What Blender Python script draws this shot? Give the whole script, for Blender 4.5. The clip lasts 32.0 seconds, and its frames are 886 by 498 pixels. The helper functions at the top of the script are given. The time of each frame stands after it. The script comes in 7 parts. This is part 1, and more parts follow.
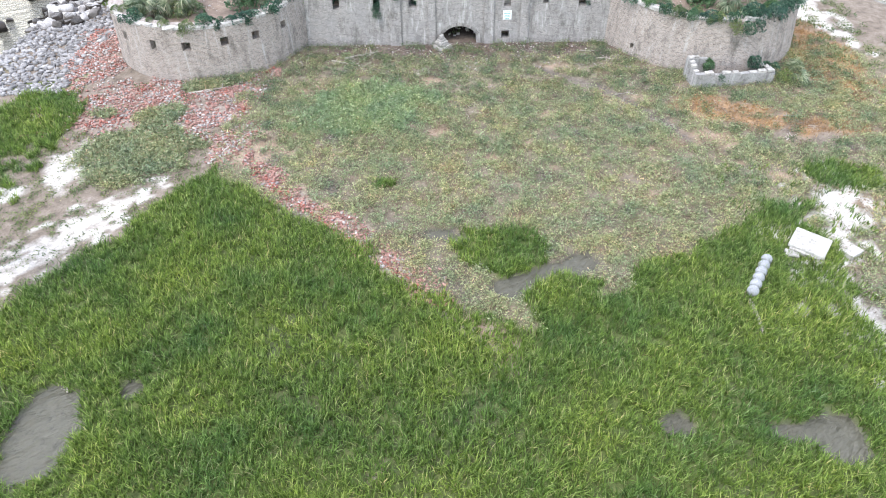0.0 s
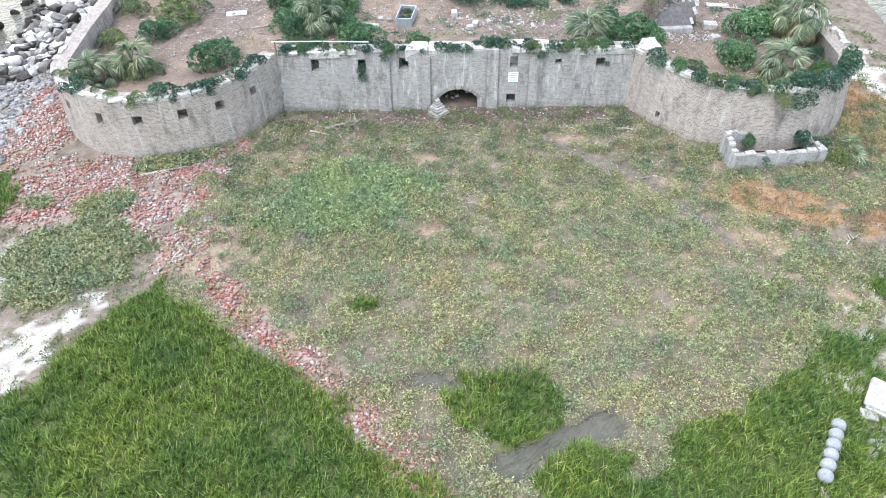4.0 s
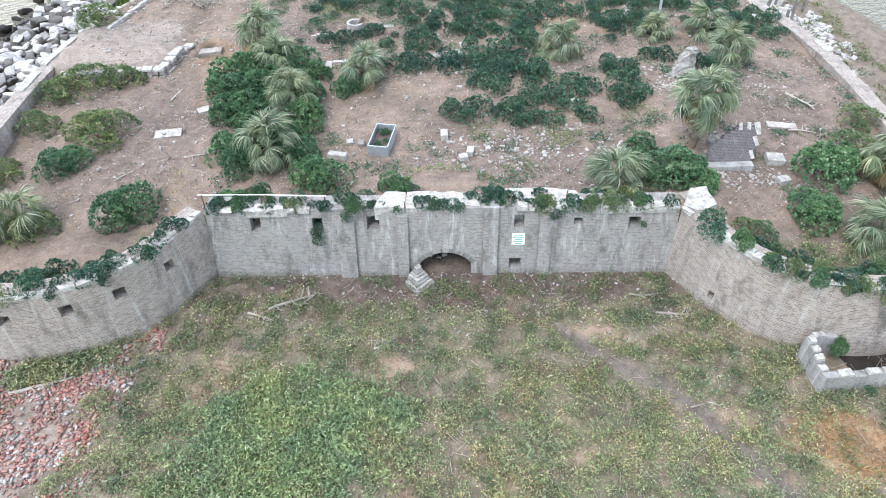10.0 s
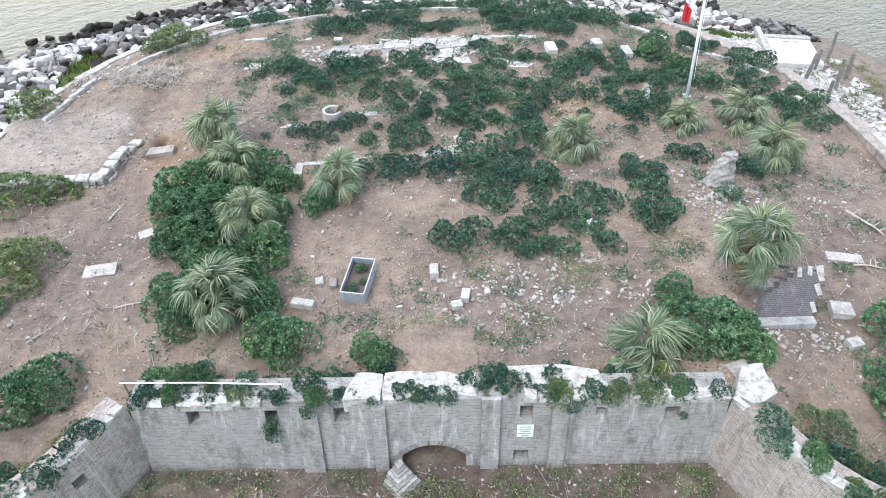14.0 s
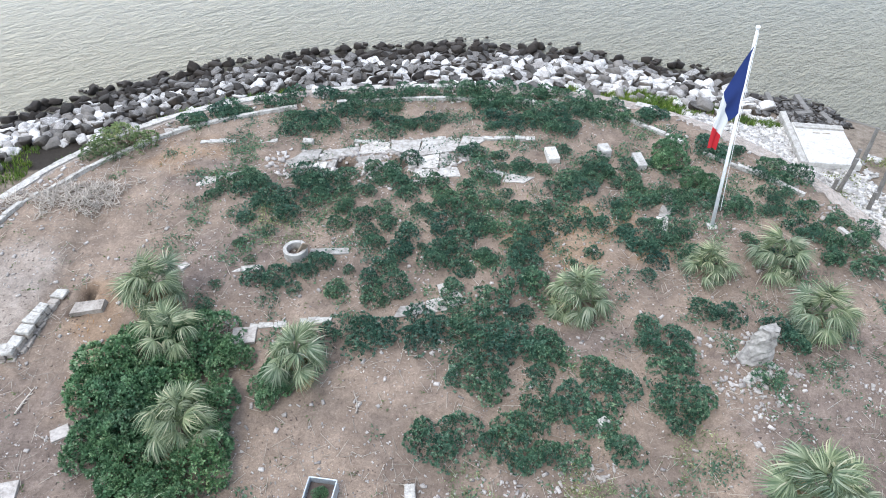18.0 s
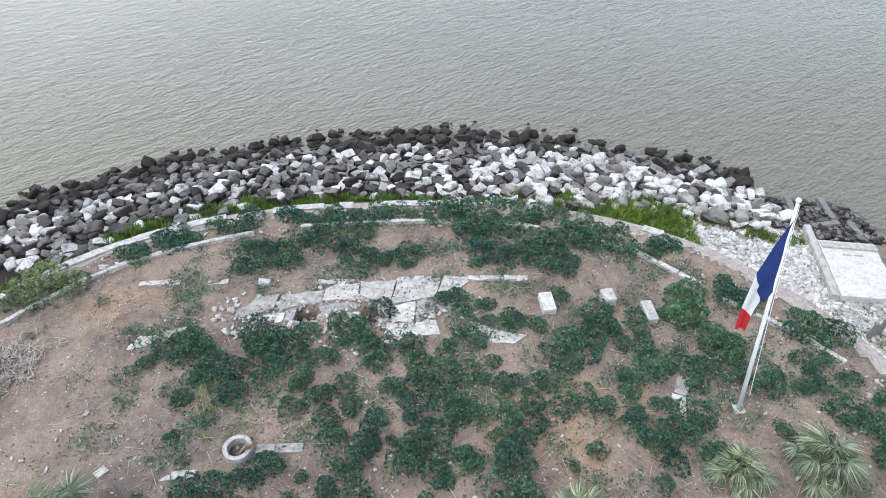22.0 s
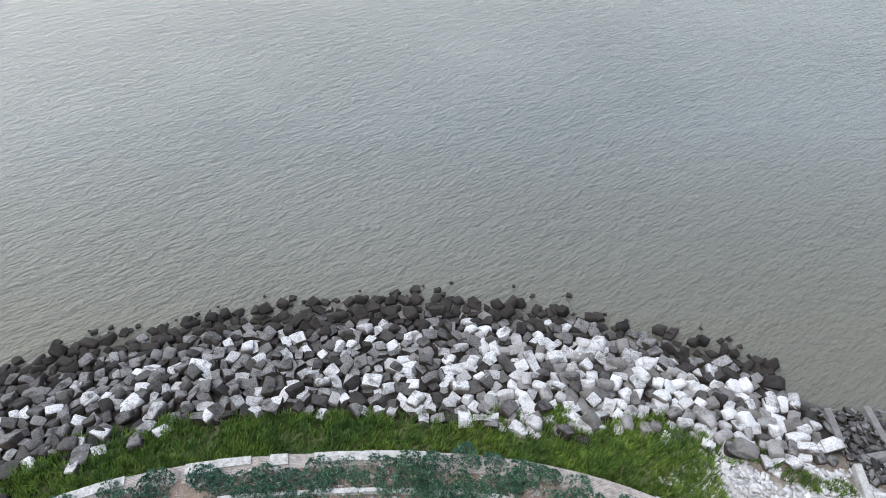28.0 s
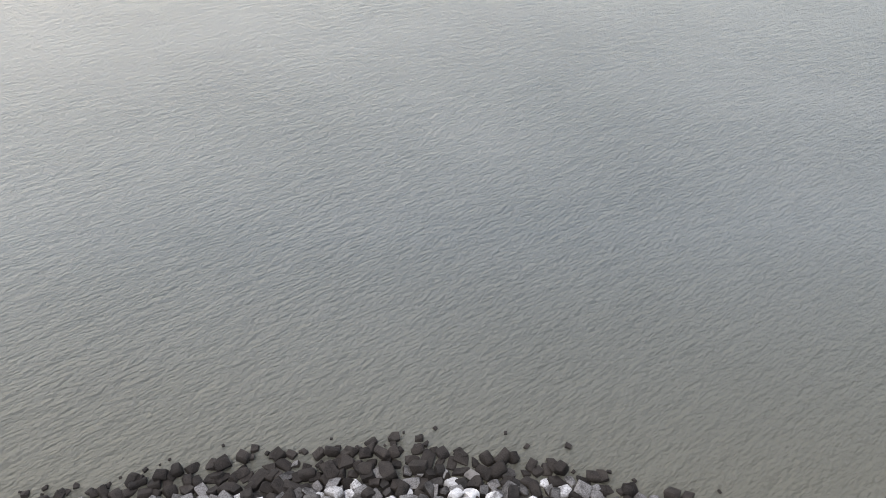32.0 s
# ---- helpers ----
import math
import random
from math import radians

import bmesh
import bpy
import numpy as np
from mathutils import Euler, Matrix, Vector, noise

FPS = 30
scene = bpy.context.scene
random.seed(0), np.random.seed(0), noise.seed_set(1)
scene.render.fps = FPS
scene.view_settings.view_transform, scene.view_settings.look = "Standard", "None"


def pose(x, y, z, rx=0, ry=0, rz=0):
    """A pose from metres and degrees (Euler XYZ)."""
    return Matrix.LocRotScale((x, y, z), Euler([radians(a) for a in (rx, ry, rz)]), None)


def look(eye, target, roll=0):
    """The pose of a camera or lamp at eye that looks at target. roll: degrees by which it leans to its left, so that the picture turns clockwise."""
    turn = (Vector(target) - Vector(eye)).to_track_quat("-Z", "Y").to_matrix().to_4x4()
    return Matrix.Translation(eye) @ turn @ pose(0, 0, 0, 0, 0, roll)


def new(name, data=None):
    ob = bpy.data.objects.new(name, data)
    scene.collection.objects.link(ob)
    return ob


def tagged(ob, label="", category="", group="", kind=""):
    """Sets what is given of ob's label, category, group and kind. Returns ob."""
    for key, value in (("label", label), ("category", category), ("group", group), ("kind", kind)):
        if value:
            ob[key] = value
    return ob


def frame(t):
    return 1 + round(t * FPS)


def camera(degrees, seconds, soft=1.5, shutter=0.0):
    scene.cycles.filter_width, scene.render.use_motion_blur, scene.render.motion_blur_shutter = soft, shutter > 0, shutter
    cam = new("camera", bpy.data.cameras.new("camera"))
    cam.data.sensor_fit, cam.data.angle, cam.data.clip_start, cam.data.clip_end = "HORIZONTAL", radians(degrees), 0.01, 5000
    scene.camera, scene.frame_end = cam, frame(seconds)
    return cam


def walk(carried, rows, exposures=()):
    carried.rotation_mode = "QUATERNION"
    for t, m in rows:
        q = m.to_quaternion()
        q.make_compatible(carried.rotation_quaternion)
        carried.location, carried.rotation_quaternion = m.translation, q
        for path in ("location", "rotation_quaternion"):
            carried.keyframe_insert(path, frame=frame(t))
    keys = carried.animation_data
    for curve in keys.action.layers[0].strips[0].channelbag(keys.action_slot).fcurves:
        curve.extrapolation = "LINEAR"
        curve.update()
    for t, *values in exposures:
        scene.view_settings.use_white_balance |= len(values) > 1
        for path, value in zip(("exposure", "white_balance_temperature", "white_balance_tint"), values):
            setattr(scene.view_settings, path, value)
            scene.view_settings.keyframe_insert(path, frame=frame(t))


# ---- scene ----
cam = camera(66.7, 32.0, soft=1.0)
PATH = [
    (0, (-2.556, -49.507, 22.81), (-2.515, -48.022, 21.47), -0.2),
    (0.5, (-2.468, -48.548, 22.789), (-2.43, -47.065, 21.448), -0.2),
    (1, (-2.471, -47.571, 22.876), (-2.433, -46.09, 21.533), -0.2),
    (1.5, (-2.403, -46.373, 22.929), (-2.366, -44.891, 21.586), -0.2),
    (2, (-2.329, -45.231, 23.006), (-2.292, -43.751, 21.661), -0.1),
    (2.5, (-2.221, -43.993, 23.056), (-2.184, -42.513, 21.712), -0.2),
    (3, (-2.047, -42.624, 23.091), (-2.013, -41.143, 21.746), -0.2),
    (3.5, (-1.898, -41.422, 23.095), (-1.866, -39.941, 21.752), -0.2),
    (5.5, (-1.239, -36.459, 22.994), (-1.216, -34.968, 21.661), -0.3),
    (6, (-1.062, -35.336, 23.024), (-1.044, -33.843, 21.695), -0.3),
    (6.5, (-0.886, -33.989, 23.196), (-0.87, -32.496, 21.865), -0.4),
    (7, (-0.711, -32.691, 23.347), (-0.698, -31.2, 22.013), -0.4),
    (7.5, (-0.685, -31.468, 23.436), (-0.668, -29.98, 22.101), -0.3),
    (8, (-0.582, -30.107, 23.546), (-0.566, -28.621, 22.208), -0.3),
    (8.5, (-0.436, -28.954, 23.574), (-0.424, -27.466, 22.238), -0.4),
    (9, (-0.319, -27.655, 23.631), (-0.309, -26.165, 22.296), -0.4),
    (9.5, (-0.256, -26.372, 23.707), (-0.246, -24.883, 22.371), -0.3),
    (10, (-0.123, -25.198, 23.752), (-0.116, -23.709, 22.416), -0.4),
    (10.5, (0.016, -23.902, 23.789), (0.019, -22.413, 22.454), -0.5),
    (11, (0.163, -22.679, 23.922), (0.161, -21.194, 22.582), -0.7),
    (11.5, (0.248, -21.334, 23.921), (0.246, -19.847, 22.583), -0.7),
    (12, (0.344, -20.074, 24.04), (0.341, -18.587, 22.702), -0.7),
    (12.5, (0.431, -18.883, 24.177), (0.426, -17.395, 22.84), -0.8),
    (13, (0.473, -17.503, 24.454), (0.47, -16.017, 23.116), -0.8),
    (13.5, (0.558, -16.299, 24.688), (0.554, -14.814, 23.349), -0.8),
    (14, (0.626, -14.948, 24.932), (0.624, -13.464, 23.592), -0.9),
    (14.5, (0.758, -13.729, 25.228), (0.752, -12.246, 23.886), -1.0),
    (16.5, (1.022, -8.419, 26.455), (1.028, -6.944, 25.104), -0.5),
    (17, (1.199, -7.143, 26.681), (1.204, -5.668, 25.331), -0.6),
    (17.5, (1.355, -5.996, 26.872), (1.36, -4.518, 25.524), -0.7),
    (18, (1.475, -4.682, 27.088), (1.482, -3.203, 25.742), -0.7),
    (18.5, (1.575, -3.555, 27.294), (1.584, -2.074, 25.951), -0.8),
    (19, (1.725, -2.25, 27.574), (1.735, -0.767, 26.232), -0.8),
    (19.5, (1.868, -1.007, 27.751), (1.879, 0.479, 26.413), -0.7),
    (20, (2.015, 0.105, 27.948), (2.027, 1.595, 26.614), -0.7),
    (20.5, (2.202, 1.338, 28.201), (2.214, 2.833, 26.872), -0.8),
    (21, (2.309, 2.484, 28.474), (2.324, 3.98, 27.147), -0.8),
    (21.5, (2.483, 3.748, 28.731), (2.499, 5.248, 27.408), -0.7),
    (22, (2.625, 4.898, 28.997), (2.644, 6.402, 27.678), -0.7),
    (22.5, (2.841, 5.994, 29.285), (2.859, 7.5, 27.969), -0.8),
    (23, (3.025, 7.258, 29.599), (3.045, 8.767, 28.286), -0.8),
    (23.5, (3.266, 8.395, 29.845), (3.285, 9.906, 28.535), -0.9),
    (24, (3.446, 9.701, 30.116), (3.467, 11.215, 28.809), -0.8),
    (24.5, (3.675, 10.848, 30.418), (3.696, 12.365, 29.115), -0.9),
    (25, (3.841, 11.944, 30.661), (3.864, 13.464, 29.362), -0.8),
    (25.5, (4.013, 13.206, 30.964), (4.038, 14.729, 29.669), -0.8),
    (27.5, (4.827, 18.047, 32.234), (4.85, 19.575, 30.944), -0.9),
    (28, (4.998, 19.319, 32.592), (5.021, 20.849, 31.305), -0.9),
    (28.5, (5.162, 20.53, 32.997), (5.186, 22.058, 31.708), -0.8),
    (29, (5.391, 21.815, 33.345), (5.415, 23.345, 32.058), -0.9),
    (29.5, (5.542, 22.796, 33.56), (5.567, 24.336, 32.284), -0.8),
    (30, (5.781, 23.804, 33.802), (5.804, 25.349, 32.532), -0.9),
    (30.5, (5.92, 24.944, 34.046), (5.945, 26.497, 32.786), -0.9),
    (31, (5.985, 25.983, 34.336), (6.012, 27.54, 33.082), -0.8),
    (31.5, (6.234, 26.76, 34.468), (6.257, 28.336, 33.238), -0.9),
    (32, (6.393, 27.443, 34.474), (6.415, 29.04, 33.27), -0.9),
]
walk(cam, [(t, look(eye, target, roll)) for t, eye, target, roll in PATH], exposures=[(0, 1.66, 6650, 13), (3, 1.7, 6550, 11), (6, 1.56, 6500, 10), (9, 1.5, 6500, 10), (14, 1.42, 6500, 10), (20, 1.18, 6500, 10), (25, 0.93, 6500, 10), (29, 0.88, 6550, 11), (32, 0.8, 6950, 14)])

# ---- world, sun, exposure ----
world = bpy.data.worlds.new("world")
scene.world = world
world.use_nodes = True
wn, wl = world.node_tree.nodes, world.node_tree.links
sky = wn.new("ShaderNodeTexSky")
sky.sky_type = "NISHITA"
sky.sun_disc = False
sky.sun_elevation = radians(52)
sky.sun_rotation = radians(-35)
sky.air_density, sky.dust_density, sky.ozone_density = 1.0, 0.75, 1.6
pale = wn.new("ShaderNodeHueSaturation")
pale.inputs["Saturation"].default_value = 0.60
wl.new(sky.outputs[0], pale.inputs["Color"])
wl.new(pale.outputs[0], wn["Background"].inputs[0])
wn["Background"].inputs[1].default_value = 0.2
sun_data = bpy.data.lights.new("sun", "SUN")
sun_data.energy, sun_data.angle, sun_data.color = 1.1, radians(25), (1.0, 0.995, 0.975)
sun = new("sun", sun_data)
sun.matrix_world = look((-30, -20, 80), (0, 20, 0))


# ---- small helpers ----
def part(name, bm, mat, parent=None, label="", smooth=False):
    me = bpy.data.meshes.new(name)
    bm.to_mesh(me)
    bm.free()
    me.materials.append(mat)
    if smooth:
        me.polygons.foreach_set("use_smooth", np.ones(len(me.polygons), bool))
    ob = new(name, me)
    ob.parent = parent
    if label:
        ob["label"] = label
    return ob


def quick(name, verts, faces, mat, smooth=False):
    """A mesh from numpy arrays, all faces with the same number of corners."""
    me = bpy.data.meshes.new(name)
    verts, faces = np.asarray(verts, float), np.asarray(faces, int)
    me.vertices.add(len(verts))
    me.vertices.foreach_set("co", verts.ravel())
    me.loops.add(faces.size)
    me.loops.foreach_set("vertex_index", faces.ravel())
    me.polygons.add(len(faces))
    me.polygons.foreach_set("loop_start", np.arange(len(faces)) * faces.shape[1])
    me.update(calc_edges=True)
    if smooth:
        me.polygons.foreach_set("use_smooth", np.ones(len(faces), bool))
    me.materials.append(mat)
    return me


def empty(name, x, y, z, rz=0):
    ob = new(name)
    ob.empty_display_size = 0.2
    ob.matrix_world = pose(x, y, z, 0, 0, rz)
    return ob


def box(bm, sx, sy, sz, m=Matrix(), bevel=0.0, wobble=0.0, rng=random):
    """A block standing on z = 0 of its own frame."""
    made = bmesh.ops.create_cube(bm, size=1)["verts"]
    for v in made:
        v.co = Vector((v.co.x * sx, v.co.y * sy, (v.co.z + 0.5) * sz))
        if wobble:
            v.co += Vector((rng.uniform(-1, 1), rng.uniform(-1, 1), rng.uniform(-1, 1))) * wobble
    if bevel:
        edges = list({e for v in made for e in v.link_edges})
        made = list({v for f in bmesh.ops.bevel(bm, geom=edges, offset=bevel, segments=1, affect="EDGES")["faces"] for v in f.verts} | {v for v in made if v.is_valid})
    bmesh.ops.transform(bm, matrix=m, verts=[v for v in made if v.is_valid])


def tube(bm, pts, radii, sides=7):
    """A tapered round bar along points."""
    rings = []
    for k, p in enumerate(pts):
        p = Vector(p)
        ahead = Vector(pts[min(k + 1, len(pts) - 1)]) - Vector(pts[max(k - 1, 0)])
        q = ahead.to_track_quat("Z", "Y")
        rings.append([bm.verts.new(p + q @ Vector((math.cos(a) * radii[k], math.sin(a) * radii[k], 0))) for a in [2 * math.pi * i / sides for i in range(sides)]])
    for a, b in zip(rings, rings[1:]):
        for i in range(sides):
            bm.faces.new((a[i], a[(i + 1) % sides], b[(i + 1) % sides], b[i]))
    bm.faces.new(rings[-1])
    bm.faces.new(rings[0][::-1])


# ---- materials ----
def shader(name, rough=0.85, metal=0.0, spec=0.3):
    m = bpy.data.materials.new(name)
    m.use_nodes = True
    b = m.node_tree.nodes["Principled BSDF"]
    b.inputs["Roughness"].default_value, b.inputs["Metallic"].default_value = rough, metal
    b.inputs["Specular IOR Level"].default_value = spec
    return m, m.node_tree.nodes, m.node_tree.links, b


def ramp(n, l, source, stops):
    r = n.new("ShaderNodeValToRGB")
    while len(r.color_ramp.elements) < len(stops):
        r.color_ramp.elements.new(0.5)
    for e, (p, c) in zip(r.color_ramp.elements, stops):
        e.position, e.color = p, (*c, 1) if len(c) == 3 else c
    l.new(source, r.inputs[0])
    return r.outputs[0]


def noise_tex(n, l, scale, detail=6, rough=0.6, stretch=None, obj=True, warp=0.0):
    t = n.new("ShaderNodeTexNoise")
    t.inputs["Scale"].default_value, t.inputs["Detail"].default_value, t.inputs["Roughness"].default_value = scale, detail, rough
    t.inputs["Distortion"].default_value = warp
    if obj:
        c = n.new("ShaderNodeNewGeometry")
        source = c.outputs["Position"]
        if stretch:
            mp = n.new("ShaderNodeMapping")
            mp.inputs["Scale"].default_value = stretch
            l.new(source, mp.inputs[0])
            source = mp.outputs[0]
        l.new(source, t.inputs["Vector"])
    return t.outputs["Fac"]


def mix(n, l, fac, a, b, kind="MIX"):
    m = n.new("ShaderNodeMix")
    m.data_type, m.blend_type = "RGBA", kind
    for slot, v in ((0, fac), (6, a), (7, b)):
        if isinstance(v, (float, int)):
            m.inputs[slot].default_value = v
        elif isinstance(v, tuple):
            m.inputs[slot].default_value = (*v, 1)
        else:
            l.new(v, m.inputs[slot])
    return m.outputs[2]


def calc(n, l, op, a, b=0.0):
    m = n.new("ShaderNodeMath")
    m.operation = op
    m.use_clamp = op in ("ADD", "SUBTRACT", "MULTIPLY")
    for slot, v in ((0, a), (1, b)):
        if isinstance(v, (float, int)):
            m.inputs[slot].default_value = v
        else:
            l.new(v, m.inputs[slot])
    return m.outputs[0]


def bump(n, l, b, height, strength=0.5, dist=0.03):
    k = n.new("ShaderNodeBump")
    k.inputs["Strength"].default_value, k.inputs["Distance"].default_value = strength, dist
    l.new(height, k.inputs["Height"])
    l.new(k.outputs[0], b.inputs["Normal"])


def plain(name, a, c, scale=3.0, rough=0.85, fine=40.0, metal=0.0, relief=0.4, per="", spec=0.3):
    """A surface that varies from colour a to c at two scales, and from piece to piece where per says so."""
    m, n, l, b = shader(name, rough, metal, spec)
    big, small = noise_tex(n, l, scale), noise_tex(n, l, fine, 3)
    col = ramp(n, l, big, [(0.32, a), (0.68, c)])
    col = mix(n, l, ramp(n, l, small, [(0.3, (0, 0, 0)), (0.75, (0.6, 0.6, 0.6))]), col, tuple(min(1, v * 1.5 + 0.01) for v in c))
    if per:
        if per == "object":
            src = n.new("ShaderNodeObjectInfo").outputs["Random"]
        else:
            src = n.new("ShaderNodeNewGeometry").outputs["Random Per Island"]
        col = mix(n, l, 0.75, col, ramp(n, l, src, [(0.0, (0.5, 0.5, 0.5)), (0.5, (0.95, 0.95, 0.95)), (1.0, (1.3, 1.3, 1.3))]), "MULTIPLY")
    l.new(col, b.inputs["Base Color"])
    bump(n, l, b, small, relief, 0.02)
    return m


def leafy(name, stops, rough=0.55, soft=0.25, low=(0.62, 0.74, 0.85), high=(1.3, 1.2, 0.95), size=0.35, tone="", fine=0.0):
    """Foliage: each leaf takes a colour of its own along the stops, and lets some light through."""
    m, n, l, b = shader(name, rough, 0, 0.25)
    geo = n.new("ShaderNodeNewGeometry")
    each = geo.outputs["Random Per Island"]
    if tone:
        a = n.new("ShaderNodeAttribute")
        a.attribute_name = tone
        each = a.outputs["Fac"]
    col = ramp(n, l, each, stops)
    patch = noise_tex(n, l, size, 4)
    col = mix(n, l, 1.0, col, ramp(n, l, patch, [(0.32, low), (0.68, high)]), "MULTIPLY")
    if fine:
        col = mix(n, l, 1.0, col, ramp(n, l, noise_tex(n, l, fine, 3, 0.6), [(0.34, (0.52, 0.55, 0.55)), (0.5, (0.98, 0.98, 0.98)), (0.66, (1.42, 1.38, 1.32))]), "MULTIPLY")
    who = n.new("ShaderNodeObjectInfo")
    col = mix(n, l, 1.0, col, ramp(n, l, who.outputs["Random"], [(0, (0.8, 0.82, 0.85)), (1, (1.15, 1.12, 1.05))]), "MULTIPLY")
    l.new(col, b.inputs["Base Color"])
    t = n.new("ShaderNodeBsdfTranslucent")
    l.new(col, t.inputs[0])
    s = n.new("ShaderNodeMixShader")
    s.inputs[0].default_value = soft
    l.new(b.outputs[0], s.inputs[1])
    l.new(t.outputs[0], s.inputs[2])
    l.new(s.outputs[0], n["Material Output"].inputs[0])
    return m


def masonry(name, brick_a, brick_b, wash, wash_amount, joint=(0.36, 0.34, 0.31), white=0.55, black=0.55):
    """Old brickwork: courses with recessed joints, lime wash, drips that run down, and dark growth."""
    m, n, l, b = shader(name, 0.92, 0, 0.2)
    uv = n.new("ShaderNodeUVMap")
    br = n.new("ShaderNodeTexBrick")
    l.new(uv.outputs[0], br.inputs["Vector"])
    for key, v in (("Scale", 1.0), ("Mortar Size", 0.012), ("Mortar Smooth", 0.2), ("Brick Width", 0.225), ("Row Height", 0.085), ("Bias", 0.0)):
        br.inputs[key].default_value = v
    br.inputs["Color1"].default_value, br.inputs["Color2"].default_value, br.inputs["Mortar"].default_value = (*brick_a, 1), (*brick_b, 1), (*joint, 1)
    blotch = noise_tex(n, l, 0.75, 10, 0.72)
    grain = noise_tex(n, l, 14, 6, 0.7)
    drip = noise_tex(n, l, 1.0, 8, 0.72, (3.4, 3.4, 0.14), warp=0.08)
    drip2 = noise_tex(n, l, 1.0, 9, 0.76, (1.5, 1.5, 0.55), warp=0.15)
    col = mix(n, l, 0.55, br.outputs["Color"], ramp(n, l, grain, [(0.3, (0.35, 0.35, 0.35)), (0.7, (1.5, 1.46, 1.4))]), "MULTIPLY")
    amount = calc(n, l, "MULTIPLY", ramp(n, l, blotch, [(0.3, (0.3, 0.3, 0.3)), (0.62, (1, 1, 1))]), wash_amount)
    col = mix(n, l, amount, col, wash)
    pale = calc(n, l, "MULTIPLY", ramp(n, l, drip, [(0.54, (0, 0, 0)), (0.72, (1, 1, 1))]), white)
    col = mix(n, l, pale, col, (0.58, 0.57, 0.54))
    dark = calc(n, l, "MULTIPLY", ramp(n, l, drip2, [(0.50, (0, 0, 0)), (0.70, (1, 1, 1))]), black)
    col = mix(n, l, dark, col, (0.085, 0.08, 0.07))
    l.new(col, b.inputs["Base Color"])
    high2 = n.new("ShaderNodeMath")
    high2.operation = "SUBTRACT"
    l.new(grain, high2.inputs[0])
    l.new(br.outputs["Fac"], high2.inputs[1])
    bump(n, l, b, high2.outputs[0], 0.6, 0.02)
    return m


M_WALL = masonry("grey_washed_brick", (0.17, 0.15, 0.135), (0.38, 0.35, 0.32), (0.29, 0.285, 0.275), 0.6, (0.36, 0.35, 0.33), 0.85, 0.85)
M_BASTION = masonry("weathered_brown_brick", (0.175, 0.135, 0.112), (0.42, 0.345, 0.292), (0.36, 0.33, 0.298), 0.4, (0.44, 0.42, 0.39), 0.6, 0.8)
M_PIER = masonry("dark_red_brick", (0.085, 0.06, 0.058), (0.17, 0.115, 0.105), (0.12, 0.125, 0.135), 0.6, (0.25, 0.245, 0.24), 0.3, 0.5)
M_COPING = plain("lime_stained_coping", (0.13, 0.118, 0.10), (0.46, 0.445, 0.41), 3.2, 0.9, 9.0)
M_LIME = plain("pale_broken_concrete", (0.14, 0.128, 0.11), (0.40, 0.385, 0.355), 2.6, 0.9, 12.0, per="object")
M_WHITE = plain("bleached_white_concrete", (0.30, 0.285, 0.26), (0.50, 0.49, 0.47), 1.8, 0.85, 8.0)
M_OLD_WHITE = plain("stained_white_concrete", (0.22, 0.205, 0.18), (0.50, 0.485, 0.45), 2.2, 0.9, 7.0, per="object")
M_EARTH = plain("bare_earth", (0.16, 0.125, 0.10), (0.31, 0.245, 0.195), 1.7)
M_DIRT_DARK = plain("dark_gate_soil", (0.05, 0.04, 0.035), (0.12, 0.09, 0.075), 2.0)


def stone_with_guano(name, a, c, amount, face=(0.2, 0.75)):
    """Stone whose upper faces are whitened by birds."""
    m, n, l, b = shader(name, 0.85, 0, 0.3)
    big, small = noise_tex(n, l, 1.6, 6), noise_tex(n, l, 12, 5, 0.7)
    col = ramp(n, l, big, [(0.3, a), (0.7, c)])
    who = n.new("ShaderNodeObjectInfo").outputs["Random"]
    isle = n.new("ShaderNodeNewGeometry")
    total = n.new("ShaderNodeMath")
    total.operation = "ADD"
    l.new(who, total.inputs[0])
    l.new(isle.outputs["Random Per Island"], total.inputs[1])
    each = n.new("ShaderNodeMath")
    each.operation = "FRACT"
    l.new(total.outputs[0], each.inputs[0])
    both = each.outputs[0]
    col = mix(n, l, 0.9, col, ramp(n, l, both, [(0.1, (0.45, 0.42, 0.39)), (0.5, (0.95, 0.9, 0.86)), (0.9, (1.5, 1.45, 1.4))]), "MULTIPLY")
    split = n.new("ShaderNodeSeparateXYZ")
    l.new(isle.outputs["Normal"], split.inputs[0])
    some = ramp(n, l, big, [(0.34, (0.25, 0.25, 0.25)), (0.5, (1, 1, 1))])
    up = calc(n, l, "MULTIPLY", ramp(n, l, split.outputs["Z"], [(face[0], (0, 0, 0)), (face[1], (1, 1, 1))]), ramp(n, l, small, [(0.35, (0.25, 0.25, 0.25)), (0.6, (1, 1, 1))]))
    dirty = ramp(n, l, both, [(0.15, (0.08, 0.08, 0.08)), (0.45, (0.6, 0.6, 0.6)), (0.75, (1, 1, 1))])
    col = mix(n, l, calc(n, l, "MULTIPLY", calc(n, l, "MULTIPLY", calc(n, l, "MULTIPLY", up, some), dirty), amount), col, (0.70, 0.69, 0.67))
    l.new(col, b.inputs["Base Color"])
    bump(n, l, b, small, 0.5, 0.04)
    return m


